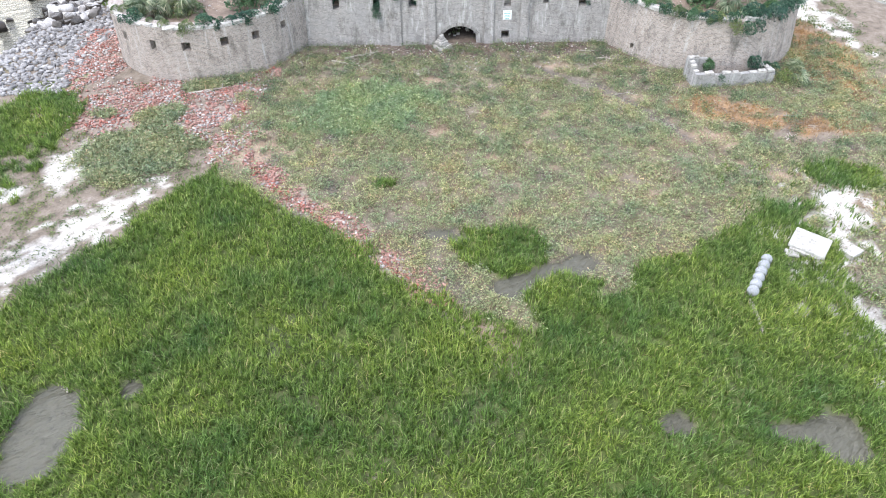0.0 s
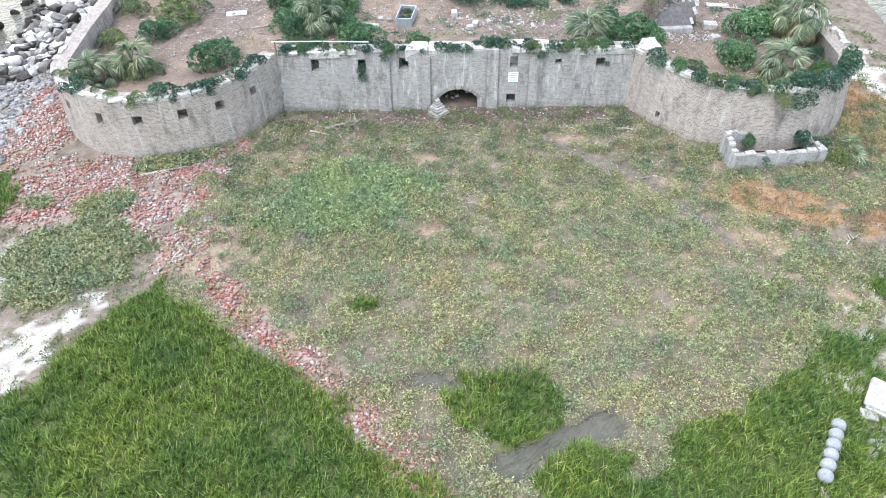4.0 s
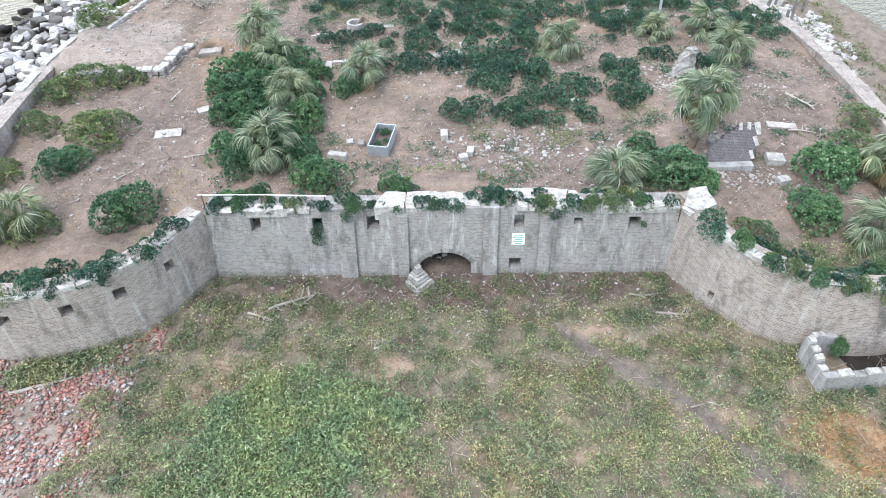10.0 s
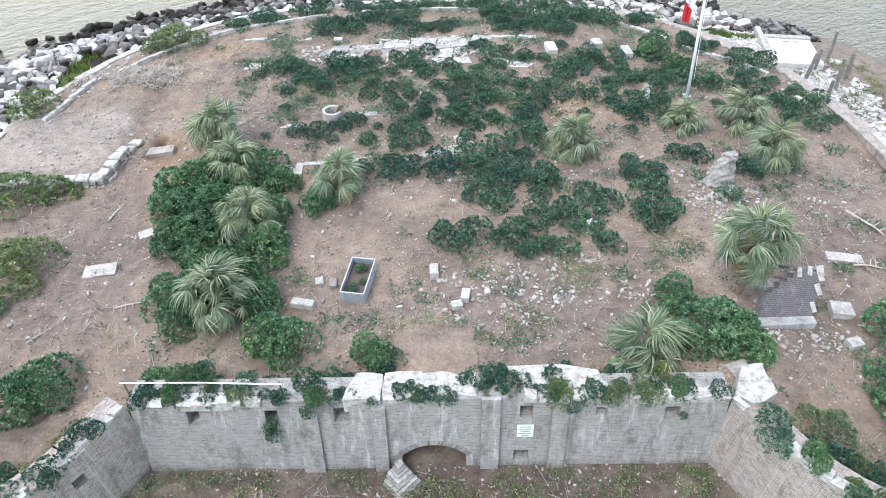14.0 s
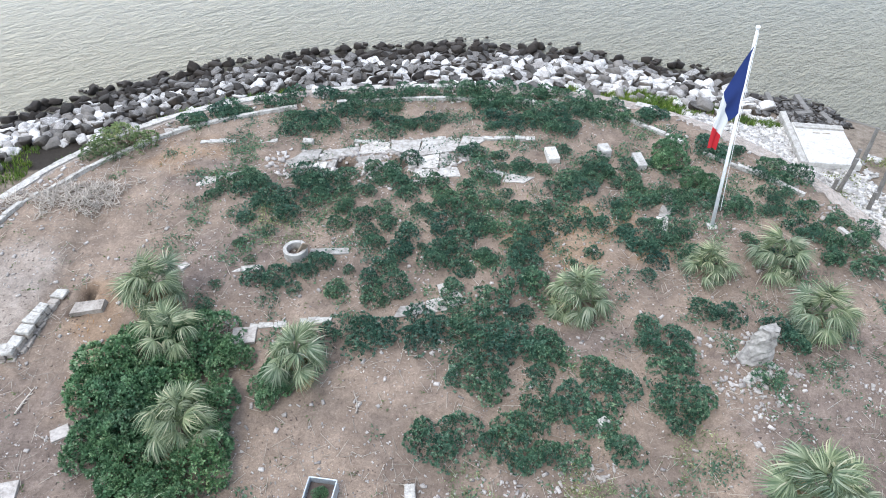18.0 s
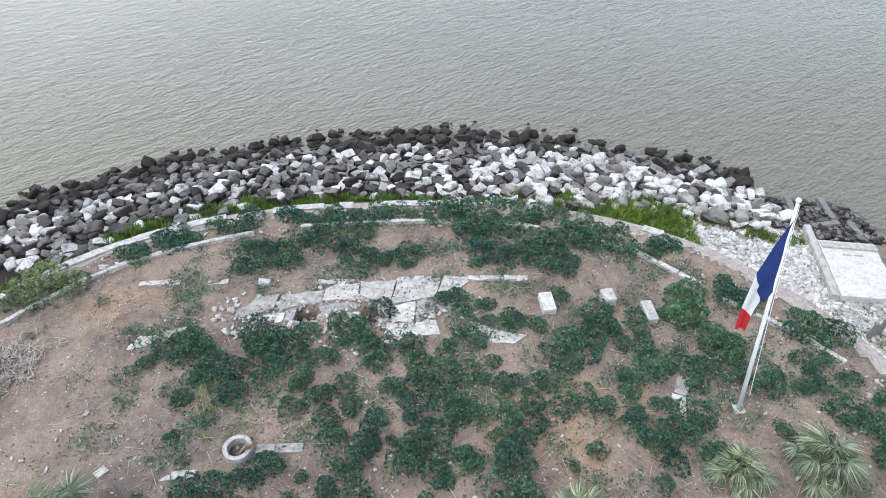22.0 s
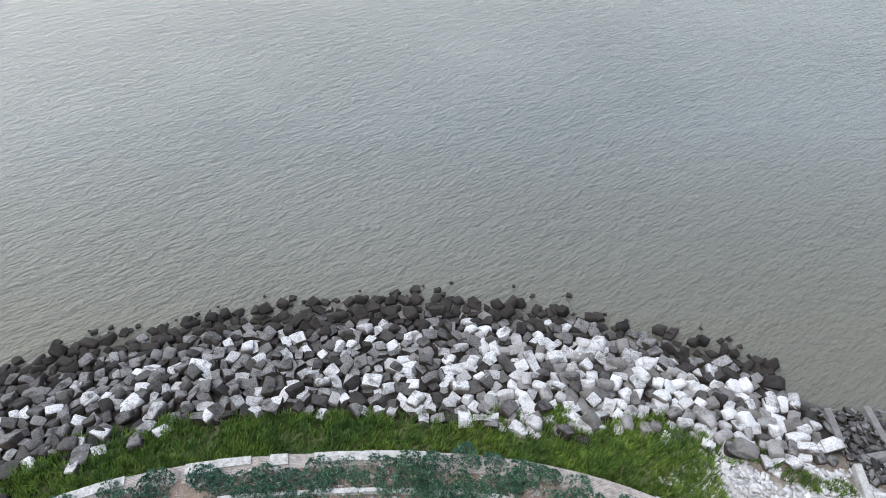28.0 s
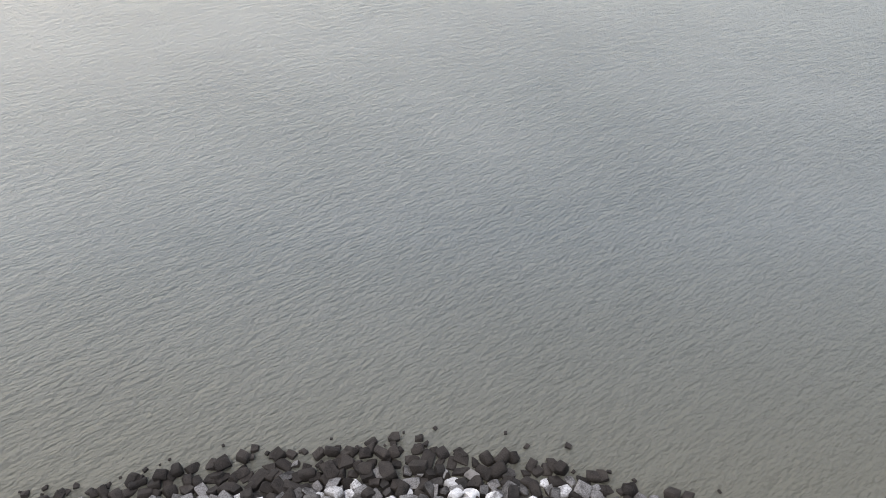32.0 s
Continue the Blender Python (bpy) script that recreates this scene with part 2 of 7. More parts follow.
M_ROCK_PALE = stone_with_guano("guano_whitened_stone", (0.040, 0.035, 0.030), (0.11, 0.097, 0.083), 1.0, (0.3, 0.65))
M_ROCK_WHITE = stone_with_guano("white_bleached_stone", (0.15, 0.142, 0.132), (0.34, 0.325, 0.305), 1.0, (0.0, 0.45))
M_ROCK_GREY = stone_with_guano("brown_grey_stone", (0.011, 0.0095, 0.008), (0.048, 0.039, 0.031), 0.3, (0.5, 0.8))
M_ROCK_WET = plain("dark_wet_stone", (0.007, 0.006, 0.0055), (0.034, 0.028, 0.023), 1.5, 0.7, 14, per="island", spec=0.14)
M_RUBBLE = plain("red_brick_rubble", (0.20, 0.075, 0.057), (0.39, 0.24, 0.20), 0.9, 0.9, 30, per="island")
M_RUBBLE_PALE = plain("pale_lime_rubble", (0.19, 0.168, 0.15), (0.44, 0.41, 0.38), 1.2, 0.9, 30, per="island")
M_WOOD = plain("grey_driftwood", (0.20, 0.17, 0.14), (0.42, 0.38, 0.33), 3.0, 0.9, 40, per="object")
M_BARK = plain("palm_bark", (0.10, 0.075, 0.055), (0.24, 0.19, 0.14), 4.0, 0.95, 25)
M_STEM = plain("brown_stems", (0.07, 0.05, 0.035), (0.17, 0.13, 0.09), 5.0)
M_STEEL = plain("galvanised_steel", (0.30, 0.34, 0.37), (0.48, 0.52, 0.55), 2.0, 0.45, 30, 0.6)
M_POLE = plain("white_painted_pole", (0.60, 0.62, 0.63), (0.78, 0.79, 0.80), 2.0, 0.4, 20)

# ---- plan of the fort ----
WATER = -0.6
TOP = 3.62


def fort_outline(inset=0.0, step=24):
    """The outer face, counter-clockwise from the gate wall's west end: gate wall, east bastion, rear curve, west bastion."""
    pts = [(-11.45 + inset * 0.6, inset), (11.45 - inset * 0.6, inset)]
    r = 7.0 - inset
    east = [(18.7 + r * math.cos(a), 1.3 + r * math.sin(a)) for a in np.linspace(radians(203), radians(342), 22)]
    pts += east + [(25.75 - inset, 4.0)]
    for a in np.linspace(0, math.pi, 61):
        c, s = math.cos(a), math.sin(a)
        pts.append((math.copysign(abs(c) ** 0.8, c) * (26 - inset), 12 + abs(s) ** 0.8 * (26.4 - inset)))
    pts += [(-25.75 + inset, 4.0)] + [(-x, y) for x, y in east[::-1]]
    return np.array(pts)


def inside(x, y, poly):
    """Which of the points lie in the polygon."""
    got = np.zeros(x.shape, bool)
    j = len(poly) - 1
    for i in range(len(poly)):
        (xi, yi), (xj, yj) = poly[i], poly[j]
        if yi != yj:
            got ^= ((yi > y) != (yj > y)) & (x < (xj - xi) * (y - yi) / (yj - yi) + xi)
        j = i
    return got


def wobble(x, y, scale, seed=0):
    """Smooth values of about -1 to 1 over the plan."""
    rng = np.random.RandomState(seed)
    out = np.zeros(np.shape(x))
    for k in range(9):
        a, f, p = rng.uniform(0, 6.3), rng.uniform(0.6, 1.9) / scale, rng.uniform(0, 6.3)
        out = out + np.sin((x * np.cos(a) + y * np.sin(a)) * f * 3.0 + p + 1.3 * np.sin((y * np.cos(a) - x * np.sin(a)) * f * 2.1 + k))
    return out / 4.0


OUTLINE = fort_outline()
INNER = fort_outline(0.7)


def shore(x):
    """How far north the waterline lies."""
    x = np.asarray(x, float)
    return 53.9 - 0.0097 * np.clip(x - 1.5, -60, 0) ** 2 - 0.0115 * np.clip(x - 1.5, 0, 60) ** 2


def smooth_step(v, a, b):
    t = np.clip((v - a) / (b - a), 0, 1)
    return t * t * (3 - 2 * t)


def fill_height(x, y):
    """The earth that fills the fort."""
    fill = 2.45 + 1.2 * smooth_step(y, 2, 26) + 0.16 * wobble(x, y, 6, 11) + 0.05 * wobble(x, y, 1.6, 12)
    fill = fill - 0.35 * smooth_step(np.abs(x), 15, 24) * (1 - smooth_step(y, 2, 12))
    # a raised terrace in the west corner
    fill = fill + 0.45 * smooth_step(-x, 17.6, 18.1) * smooth_step(y, 14.7, 15.2) * (1 - smooth_step(y, 24, 28))
    fill = fill + 0.5 * smooth_step(x, 8, 14) * (1 - smooth_step(y, 8, 20)) * smooth_step(y, 0, 3)
    return fill


TRACK = ((5.6, -4.4), (7.0, -5.6), (8.6, -6.8), (10.4, -8.4), (11.2, -9.55), (11.75, -10.7), (13.0, -12.2), (13.8, -14.0))


def track_mask(x, y):
    """The worn muddy track that leads to the gate."""
    d = np.full(np.shape(x), 99.0)
    for (ax, ay), (bx, by) in zip(TRACK, TRACK[1:]):
        u = np.clip(((x - ax) * (bx - ax) + (y - ay) * (by - ay)) / ((bx - ax) ** 2 + (by - ay) ** 2), 0, 1)
        d = np.minimum(d, np.hypot(x - ax - u * (bx - ax), y - ay - u * (by - ay)))
    return 1 - smooth_step(d + 0.14 * wobble(x, y, 1.1, 9), 0.22, 0.55)


def ground_height(x, y):
    x, y = np.asarray(x, float), np.asarray(y, float)
    # before the gate: the marsh rises gently to the wall
    z = -0.45 + 0.25 * smooth_step(y, -24, -3) + 0.05 * wobble(x, y, 5, 3)
    # north of the fort: a low grassy bank and the stone slope into the water
    edge = shore(x)
    north = 0.5 - 1.45 * smooth_step(y, edge - 10.5, edge + 1.0) - 3.0 * smooth_step(y, edge + 1, edge + 14)
    z = np.where(y > 30, north, z + (north - z) * smooth_step(y, 8, 30))
    # the two sides fall to the water as well
    z = z - 2.6 * smooth_step(x, -33, -40) * smooth_step(y, -6, 6) - 2.6 * smooth_step(x, 34, 42) * smooth_step(y, 2, 14)
    z = z - 0.25 * smooth_step(x, -25, -33) * smooth_step(y, -14, -6)
    # puddles in the marsh
    for px, py, rx, ry in ((-18.1, -34.2, 1.25, 2.0), (-18.4, -32.6, 0.7, 0.8), (13.4, -35.3, 1.0, 1.1), (11.6, -34.9, 0.8, 0.4), (7.2, -34.5, 0.6, 0.5), (-15.2, -32.1, 0.45, 0.5),
                           (5.0, -25.0, 0.8, 0.7), (3.5, -25.4, 0.9, 0.35), (1.3, -26.6, 0.9, 0.6), (2.3, -26.0, 0.8, 0.4), (-2.0, -22.4, 0.7, 0.45), (-1.0, -22.9, 0.6, 0.3)):
        d = ((x - px) / rx) ** 2 + ((y - py) / ry) ** 2 + 0.25 * wobble(x, y, 0.9, 5)
        z = z - (z + 0.85) * (1 - smooth_step(d, 0.6, 1.5))
    # the worn track to the gate
    z = z - 0.10 * track_mask(x, y)
    fill = fill_height(x, y)
    for px, py, rx, ry in ((-4.3, 28.95, 0.75, 0.42), (-0.9, 28.85, 0.42, 0.5), (-15.95, 18.05, 0.42, 0.9)):
        fill = fill - 0.75 * (1 - smooth_step(((x - px) / rx) ** 2 + ((y - py) / ry) ** 2, 0.5, 1.5))
    # the buried passage behind the gate arch
    passage = (np.abs(x - 0.12) < 1.5) & (y < 4.6)
    dirt = -0.2 + 0.32 * np.clip(y, 0, 9) + 0.05 * wobble(x, y, 0.8, 14)
    return np.where(inside(x, y, INNER), np.where(passage, np.minimum(dirt, fill), fill), z)


def bank_edge(x):
    """Where the grassy bank behind the fort ends and the boulders begin."""
    return np.interp(np.asarray(x, float), (-28, -24, -20, -16, -12.8, -9, -4.5, 0.7, 2.8, 6.3, 10.3, 16.5, 18.4, 22), (24, 33.2, 36.9, 39.9, 41.4, 42.4, 42.7, 43.1, 42.2, 41.4, 41.3, 41.0, 40.2, 39.2))


GRID_X, GRID_Y, STEP = np.arange(-42, 42.01, 0.36), np.arange(-42, 62.01, 0.36), 0.36
_gx, _gy = np.meshgrid(GRID_X, GRID_Y)
LEVELS = ground_height(_gx.ravel(), _gy.ravel()).reshape(_gx.shape)


def level(x, y):
    """The ground's height, read off the sheet."""
    u = np.clip((np.asarray(x, float) + 42) / STEP, 0, len(GRID_X) - 1.001)
    v = np.clip((np.asarray(y, float) + 42) / STEP, 0, len(GRID_Y) - 1.001)
    i, j = u.astype(int), v.astype(int)
    a, b = u - i, v - j
    return (LEVELS[j, i] * (1 - a) + LEVELS[j, i + 1] * a) * (1 - b) + (LEVELS[j + 1, i] * (1 - a) + LEVELS[j + 1, i + 1] * a) * b


def gz(x, y):
    return float(level(np.array([x]), np.array([y]))[0])

# ---- the ground, one sheet ----
def in_ellipse(x, y, cx, cy, rx, ry, turn=0.0, rough=0.35, seed=1, scale=1.6):
    c, s = math.cos(radians(turn)), math.sin(radians(turn))
    u, v = (x - cx) * c + (y - cy) * s, -(x - cx) * s + (y - cy) * c
    return np.sqrt((u / rx) ** 2 + (v / ry) ** 2) + rough * wobble(x, y, scale, seed)


def soft_in(d, w=0.12):
    return 1 - smooth_step(d, 1 - w, 1 + w)


def marsh_mask(x, y):
    """Where tall green marsh grass stands."""
    j = 0.7 * wobble(x, y, 2.2, 21)
    west = (y + j < -16.9 - 0.82 * (x + 14.6)) & (y + j < -16.2 + 1.42 * (x + 15.0)) & (x < 2.5)
    east = (y + j < -28.4 + 0.6 * (x - 4)) & (x > 2) & (x < 18.2 - 0.55 * np.clip(-28 - y, 0, 9) * 0.5 + j)
    near = (y + 0.6 * j < -29.3) & (x > -21) & (x < 17 + j)
    tuft = (in_ellipse(x, y, 1.3, -24.1, 2.7, 1.9, -25, 0.2) < 1) | (in_ellipse(x, y, 4.0, -27.6, 1.8, 2.3, 30, 0.2) < 1)
    tuft |= in_ellipse(x, y, -5.2, -18.2, 0.8, 0.45, 0, 0.3) < 1
    out = (in_ellipse(x, y, -28.2, -9.5, 3.2, 4.6, 0, 0.4, 23) < 1) & (x < -25.2) | (x < -25.5) & (y < -13) & (wobble(x, y, 1.1, 24) > 0.35) | (in_ellipse(x, y, 21.8, -18.3, 2.0, 1.4, 0, 0.3) < 1) | (x > 20) & (y < -27 + j)
    wet = level(x, y) < WATER + 0.03
    return (west | east | near | tuft | out) & ~wet


def sand_mask(x, y):
    """Bleached shell sand."""
    d = np.minimum.reduce([in_ellipse(x, y, -21.8, -22.2, 4.6, 1.3, 52, 0.7, 31, 0.9), in_ellipse(x, y, -23.6, -15.8, 1.4, 2.2, 0, 0.5, 32), in_ellipse(x, y, -26.5, -18.2, 1.2, 0.7, 0, 0.4, 33),
                           in_ellipse(x, y, 18.6, -24.0, 4.0, 1.1, 55, 0.9, 34, 0.9), in_ellipse(x, y, 17.4, -30.4, 0.8, 3.4, 0, 0.8, 35, 0.9), in_ellipse(x, y, 20.3, -20.8, 1.6, 2.4, -20, 0.9, 36, 0.8),
                           in_ellipse(x, y, 16.3, -23.2, 1.6, 0.8, 0, 0.4, 37), in_ellipse(x, y, 26.0, 33.5, 3.6, 4.2, 0, 0.35, 38), in_ellipse(x, y, 21.4, 35.6, 3.4, 2.4, -25, 0.35, 36), in_ellipse(x, y, 29.0, 8.0, 1.8, 9.0, 8, 0.5, 39), in_ellipse(x, y, 28.5, 24.0, 2.2, 7.0, 0, 0.4, 40)])
    return soft_in(d)


def mat_mask(x, y):
    """Dense low mats of plants on the shore beside the rubble."""
    return soft_in(np.minimum.reduce([in_ellipse(x, y, -20.2, -14.7, 3.4, 2.9, 0, 0.2, 47), in_ellipse(x, y, -19.9, -10.4, 1.5, 1.1, 20, 0.35, 48), in_ellipse(x, y, -17.1, -5.8, 2.3, 1.1, 27, 0.3, 49), in_ellipse(x, y, -23.6, -10.0, 0.8, 0.6, 0, 0.4, 50)]), 0.15)


def rubble_mask(x, y):
    d = np.minimum.reduce([in_ellipse(x, y, -21.5, -8.6, 5.6, 3.0, 18, 0.4, 41), in_ellipse(x, y, -27.0, -1.5, 1.9, 5.0, 8, 0.3, 42), in_ellipse(x, y, -16.2, -9.0, 1.7, 4.8, -22, 0.35, 43),
                           in_ellipse(x, y, -18.3, -12.3, 2.6, 1.4, 10, 0.35, 44), in_ellipse(x, y, -14.6, -13.6, 1.1, 2.4, -25, 0.35, 51)])
    line = np.abs((y + 16.0) + 1.05 * (x + 13.0)) / 1.2
    bank = np.where((x > -13.6) & (x < 1.5), line / (0.85 + 0.55 * wobble(x, y, 2.4, 45)), 9)
    return soft_in(np.minimum(d, bank), 0.35) * (1 - 0.95 * mat_mask(x, y)) * np.clip(0.75 + 0.55 * wobble(x, y, 1.3, 46), 0.1, 1)


def green_mask(x, y):
    """Low creeping plants over the ground before the gate."""
    area = (y > -30) & (y < -1.4) & (x > -15.5) & (x < 27) | (mat_mask(x, y) > 0.3) | (x > 27) & (y < -2)
    bare = np.minimum.reduce([in_ellipse(x, y, 18.0, -11.2, 3.4, 1.8, -25, 0.3, 52), in_ellipse(x, y, 21.5, -13.5, 3.5, 1.6, -10, 0.5, 53), in_ellipse(x, y, 2.0, -1.5, 11, 1.35, 0, 0.5, 54)])
    v = 0.72 + 0.30 * wobble(x, y, 3.0, 55) + 0.22 * wobble(x, y, 0.8, 56)
    v = np.where(area, np.clip(v, 0, 1), 0)
    return v * smooth_step(bare, 0.75, 1.25) * (1 - rubble_mask(x, y)) * (1 - sand_mask(x, y)) * (1 - 0.9 * track_mask(x, y)) * (1 - 0.72 * bare_mask(x, y))


def bare_mask(x, y):
    """Tan trampled spots among the plants before the gate, and the edge of the fresh weeds."""
    r = np.random.RandomState(57)
    d = np.full(np.shape(x), 9.0)
    for _ in range(60):
        px, py, q = r.uniform(-13, 24), r.uniform(-24, -3.5), r.uniform(0.16, 0.42)
        d = np.minimum(d, np.hypot((x - px) / 1.3, y - py) / q)
    d = np.minimum.reduce([d, in_ellipse(x, y, 7.6, -4.6, 1.2, 0.5, -20, 0.5, 58), in_ellipse(x, y, -10.4, -7.0, 0.6, 1.8, -20, 0.6, 59), in_ellipse(x, y, -2.6, -6.6, 0.8, 0.6, 30, 0.6, 60), in_ellipse(x, y, 14.8, -14.0, 1.7, 0.9, 0, 0.7, 67), in_ellipse(x, y, -13.0, -14.6, 1.6, 1.4, -40, 0.4, 68)])
    return soft_in(d + 0.35 * wobble(x, y, 0.8, 69), 0.35) * ((y < -2) & (y > -27))


def damp_mask(x, y):
    """Darker, trodden earth inside the fort."""
    d = np.minimum.reduce([in_ellipse(x, y, -16.6, 8.6, 4.2, 5.2, 0, 0.35, 17), in_ellipse(x, y, -9.0, 20.4, 3.4, 2.6, 0, 0.3, 18), in_ellipse(x, y, 7.6, 15.2, 2.6, 0.9, 0, 0.4, 19), in_ellipse(x, y, 5.0, 5.4, 6.5, 2.6, 0, 0.4, 20), in_ellipse(x, y, 19.0, 11.0, 4.5, 6.0, 0, 0.4, 22), in_ellipse(x, y, -11.5, 27.6, 2.6, 1.6, 0, 0.4, 25)])
    return soft_in(d, 0.4)


def straw_mask(x, y):
    """Dead orange-brown grass."""
    d = np.minimum.reduce([in_ellipse(x, y, 17.2, -10.9, 3.2, 1.7, -25, 0.3, 61), in_ellipse(x, y, 22.5, -12.5, 3.2, 1.1, -10, 0.5, 62), in_ellipse(x, y, 26.5, -4, 2.6, 6, 0, 0.5, 63),
                           in_ellipse(x, y, 9, 22, 3.5, 2.0, 0, 0.6, 64), in_ellipse(x, y, -14, 30, 2.2, 1.5, 0, 0.6, 65), in_ellipse(x, y, -14.4, 15.5, 1.2, 3.0, 15, 0.6, 66)])
    return soft_in(d, 0.4)


def build_ground():
    xs = np.concatenate([[-2500, -600, -160, -80, -55, -46], np.arange(-42, 42.01, 0.36), [46, 55, 80, 160, 600, 2500]])
    ys = np.concatenate([[-2500, -600, -160, -80, -55, -46], np.arange(-42, 62.01, 0.36), [66, 80, 160, 600, 2500]])
    gx, gy = np.meshgrid(xs, ys)
    x, y = gx.ravel(), gy.ravel()
    verts = np.stack([x, y, ground_height(x, y)], 1)
    nx, ny = len(xs), len(ys)
    i = np.arange((nx - 1) * (ny - 1))
    a = (i // (nx - 1)) * nx + i % (nx - 1)
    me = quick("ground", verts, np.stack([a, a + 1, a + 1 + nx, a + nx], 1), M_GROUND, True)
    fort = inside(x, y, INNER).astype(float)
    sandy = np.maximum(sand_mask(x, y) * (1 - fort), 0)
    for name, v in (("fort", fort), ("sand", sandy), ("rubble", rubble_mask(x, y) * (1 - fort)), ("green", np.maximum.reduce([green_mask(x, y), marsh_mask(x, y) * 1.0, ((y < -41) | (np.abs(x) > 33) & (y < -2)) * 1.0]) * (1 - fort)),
                    ("marsh", np.maximum(marsh_mask(x, y) * 1.0, ((y < -41.5) | (np.abs(x) > 26) & (y < -27)) * 1.0) * (1 - fort)), ("track", track_mask(x, y) * (1 - fort)), ("damp", damp_mask(x, y) * fort), ("bare", bare_mask(x, y) * (1 - fort)), ("terrace", smooth_step(-x, 17.6, 18.2) * smooth_step(y, 14.7, 15.3) * (1 - smooth_step(y + 0.8 * wobble(x, y, 2, 16), 20.5, 23)) * fort), ("pit_shade", ((y > 8) | (np.abs(x - 0.12) < 1.6)) * np.clip(2.2 * (fill_height(x, y) - verts[:, 2]), 0, 1) * fort), ("straw", straw_mask(x, y) * (1 - 0.62 * fort)), ("wet", (1 - smooth_step(verts[:, 2], WATER, WATER + 0.18))), ("bed_shade", ((y > 33) & (y > bank_edge(x) + 0.2)) * 1.0), ("bank", ((y > 30) & (y < bank_edge(x) + 1.5) & (x < 21) & (x > -30)) * (1 - fort)), ("gate", soft_in(in_ellipse(x, y, 1.5, -1.4, 12, 2.0, 0, 0.4, 54), 0.5) * (1 - fort))):
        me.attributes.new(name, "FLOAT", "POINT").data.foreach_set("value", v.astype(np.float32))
    return tagged(new("ground", me), "brown earth, shell sand and marsh mud", "ground", kind="structure")


def ground_material():
    m, n, l, b = shader("ground", 0.95, 0, 0.15)

    def mask(name):
        a = n.new("ShaderNodeAttribute")
        a.attribute_name = name
        return a.outputs["Fac"]

    big, mid, fine = noise_tex(n, l, 0.28, 6, 0.6), noise_tex(n, l, 1.7, 7, 0.65), noise_tex(n, l, 8, 7, 0.75)
    grit = n.new("ShaderNodeTexVoronoi")
    grit.inputs["Scale"].default_value = 9
    geo = n.new("ShaderNodeNewGeometry")
    l.new(geo.outputs["Position"], grit.inputs["Vector"])
    speck = ramp(n, l, grit.outputs["Distance"], [(0.10, (1, 1, 1)), (0.2, (0, 0, 0))])
    base = ramp(n, l, mid, [(0.3, (0.12, 0.098, 0.078)), (0.5, (0.20, 0.165, 0.13)), (0.7, (0.26, 0.22, 0.18))])
    earth = ramp(n, l, big, [(0.36, (0.110, 0.085, 0.068)), (0.52, (0.215, 0.162, 0.122)), (0.66, (0.31, 0.235, 0.175))])
    earth = mix(n, l, 0.45, earth, ramp(n, l, mid, [(0.3, (0.125, 0.098, 0.082)), (0.7, (0.34, 0.272, 0.218))]))
    col = mix(n, l, mask("fort"), base, earth)
    col = mix(n, l, calc(n, l, "MULTIPLY", mask("terrace"), 0.5), col, ramp(n, l, mid, [(0.3, (0.27, 0.23, 0.195)), (0.7, (0.44, 0.40, 0.36))]))
    col = mix(n, l, calc(n, l, "MULTIPLY", mask("damp"), 0.7), col, ramp(n, l, mid, [(0.3, (0.095, 0.074, 0.064)), (0.7, (0.235, 0.188, 0.16))]))
    col = mix(n, l, mask("gate"), col, ramp(n, l, mid, [(0.35, (0.085, 0.066, 0.055)), (0.7, (0.19, 0.145, 0.12))]))
    col = mix(n, l, calc(n, l, "MULTIPLY", mask("green"), 0.7), col, ramp(n, l, mid, [(0.3, (0.11, 0.115, 0.066)), (0.52, (0.18, 0.165, 0.10)), (0.68, (0.30, 0.228, 0.16))]))
    col = mix(n, l, calc(n, l, "MULTIPLY", mask("marsh"), 0.85), col, ramp(n, l, mid, [(0.3, (0.055, 0.085, 0.022)), (0.7, (0.135, 0.175, 0.05))]))
    col = mix(n, l, calc(n, l, "MULTIPLY", mask("bare"), 0.85), col, ramp(n, l, mid, [(0.3, (0.25, 0.18, 0.12)), (0.7, (0.40, 0.30, 0.22))]))
    col = mix(n, l, calc(n, l, "MULTIPLY", mask("track"), 0.9), col, ramp(n, l, mid, [(0.3, (0.105, 0.092, 0.08)), (0.7, (0.19, 0.165, 0.14))]))
    col = mix(n, l, calc(n, l, "MULTIPLY", mask("straw"), 0.8), col, ramp(n, l, mid, [(0.3, (0.27, 0.155, 0.075)), (0.7, (0.42, 0.28, 0.16))]))
    col = mix(n, l, calc(n, l, "MULTIPLY", mask("rubble"), 0.85), col, ramp(n, l, mid, [(0.3, (0.25, 0.14, 0.11)), (0.5, (0.44, 0.32, 0.27)), (0.65, (0.58, 0.53, 0.48))]))
    col = mix(n, l, calc(n, l, "MULTIPLY", mask("bank"), 0.8), col, ramp(n, l, mid, [(0.3, (0.07, 0.095, 0.03)), (0.6, (0.13, 0.15, 0.055)), (0.8, (0.17, 0.14, 0.09))]))
    # near-black under the boulders: the shade of their gaps painted into the ground
    col = mix(n, l, calc(n, l, "MULTIPLY", mask("bed_shade"), 0.9), col, (0.018, 0.016, 0.014))
    col = mix(n, l, mask("sand"), col, ramp(n, l, mid, [(0.3, (0.26, 0.235, 0.19)), (0.48, (0.48, 0.455, 0.41)), (0.65, (0.66, 0.65, 0.62))]))
    col = mix(n, l, calc(n, l, "MULTIPLY", mask("wet"), 0.9), col, (0.085, 0.08, 0.07))
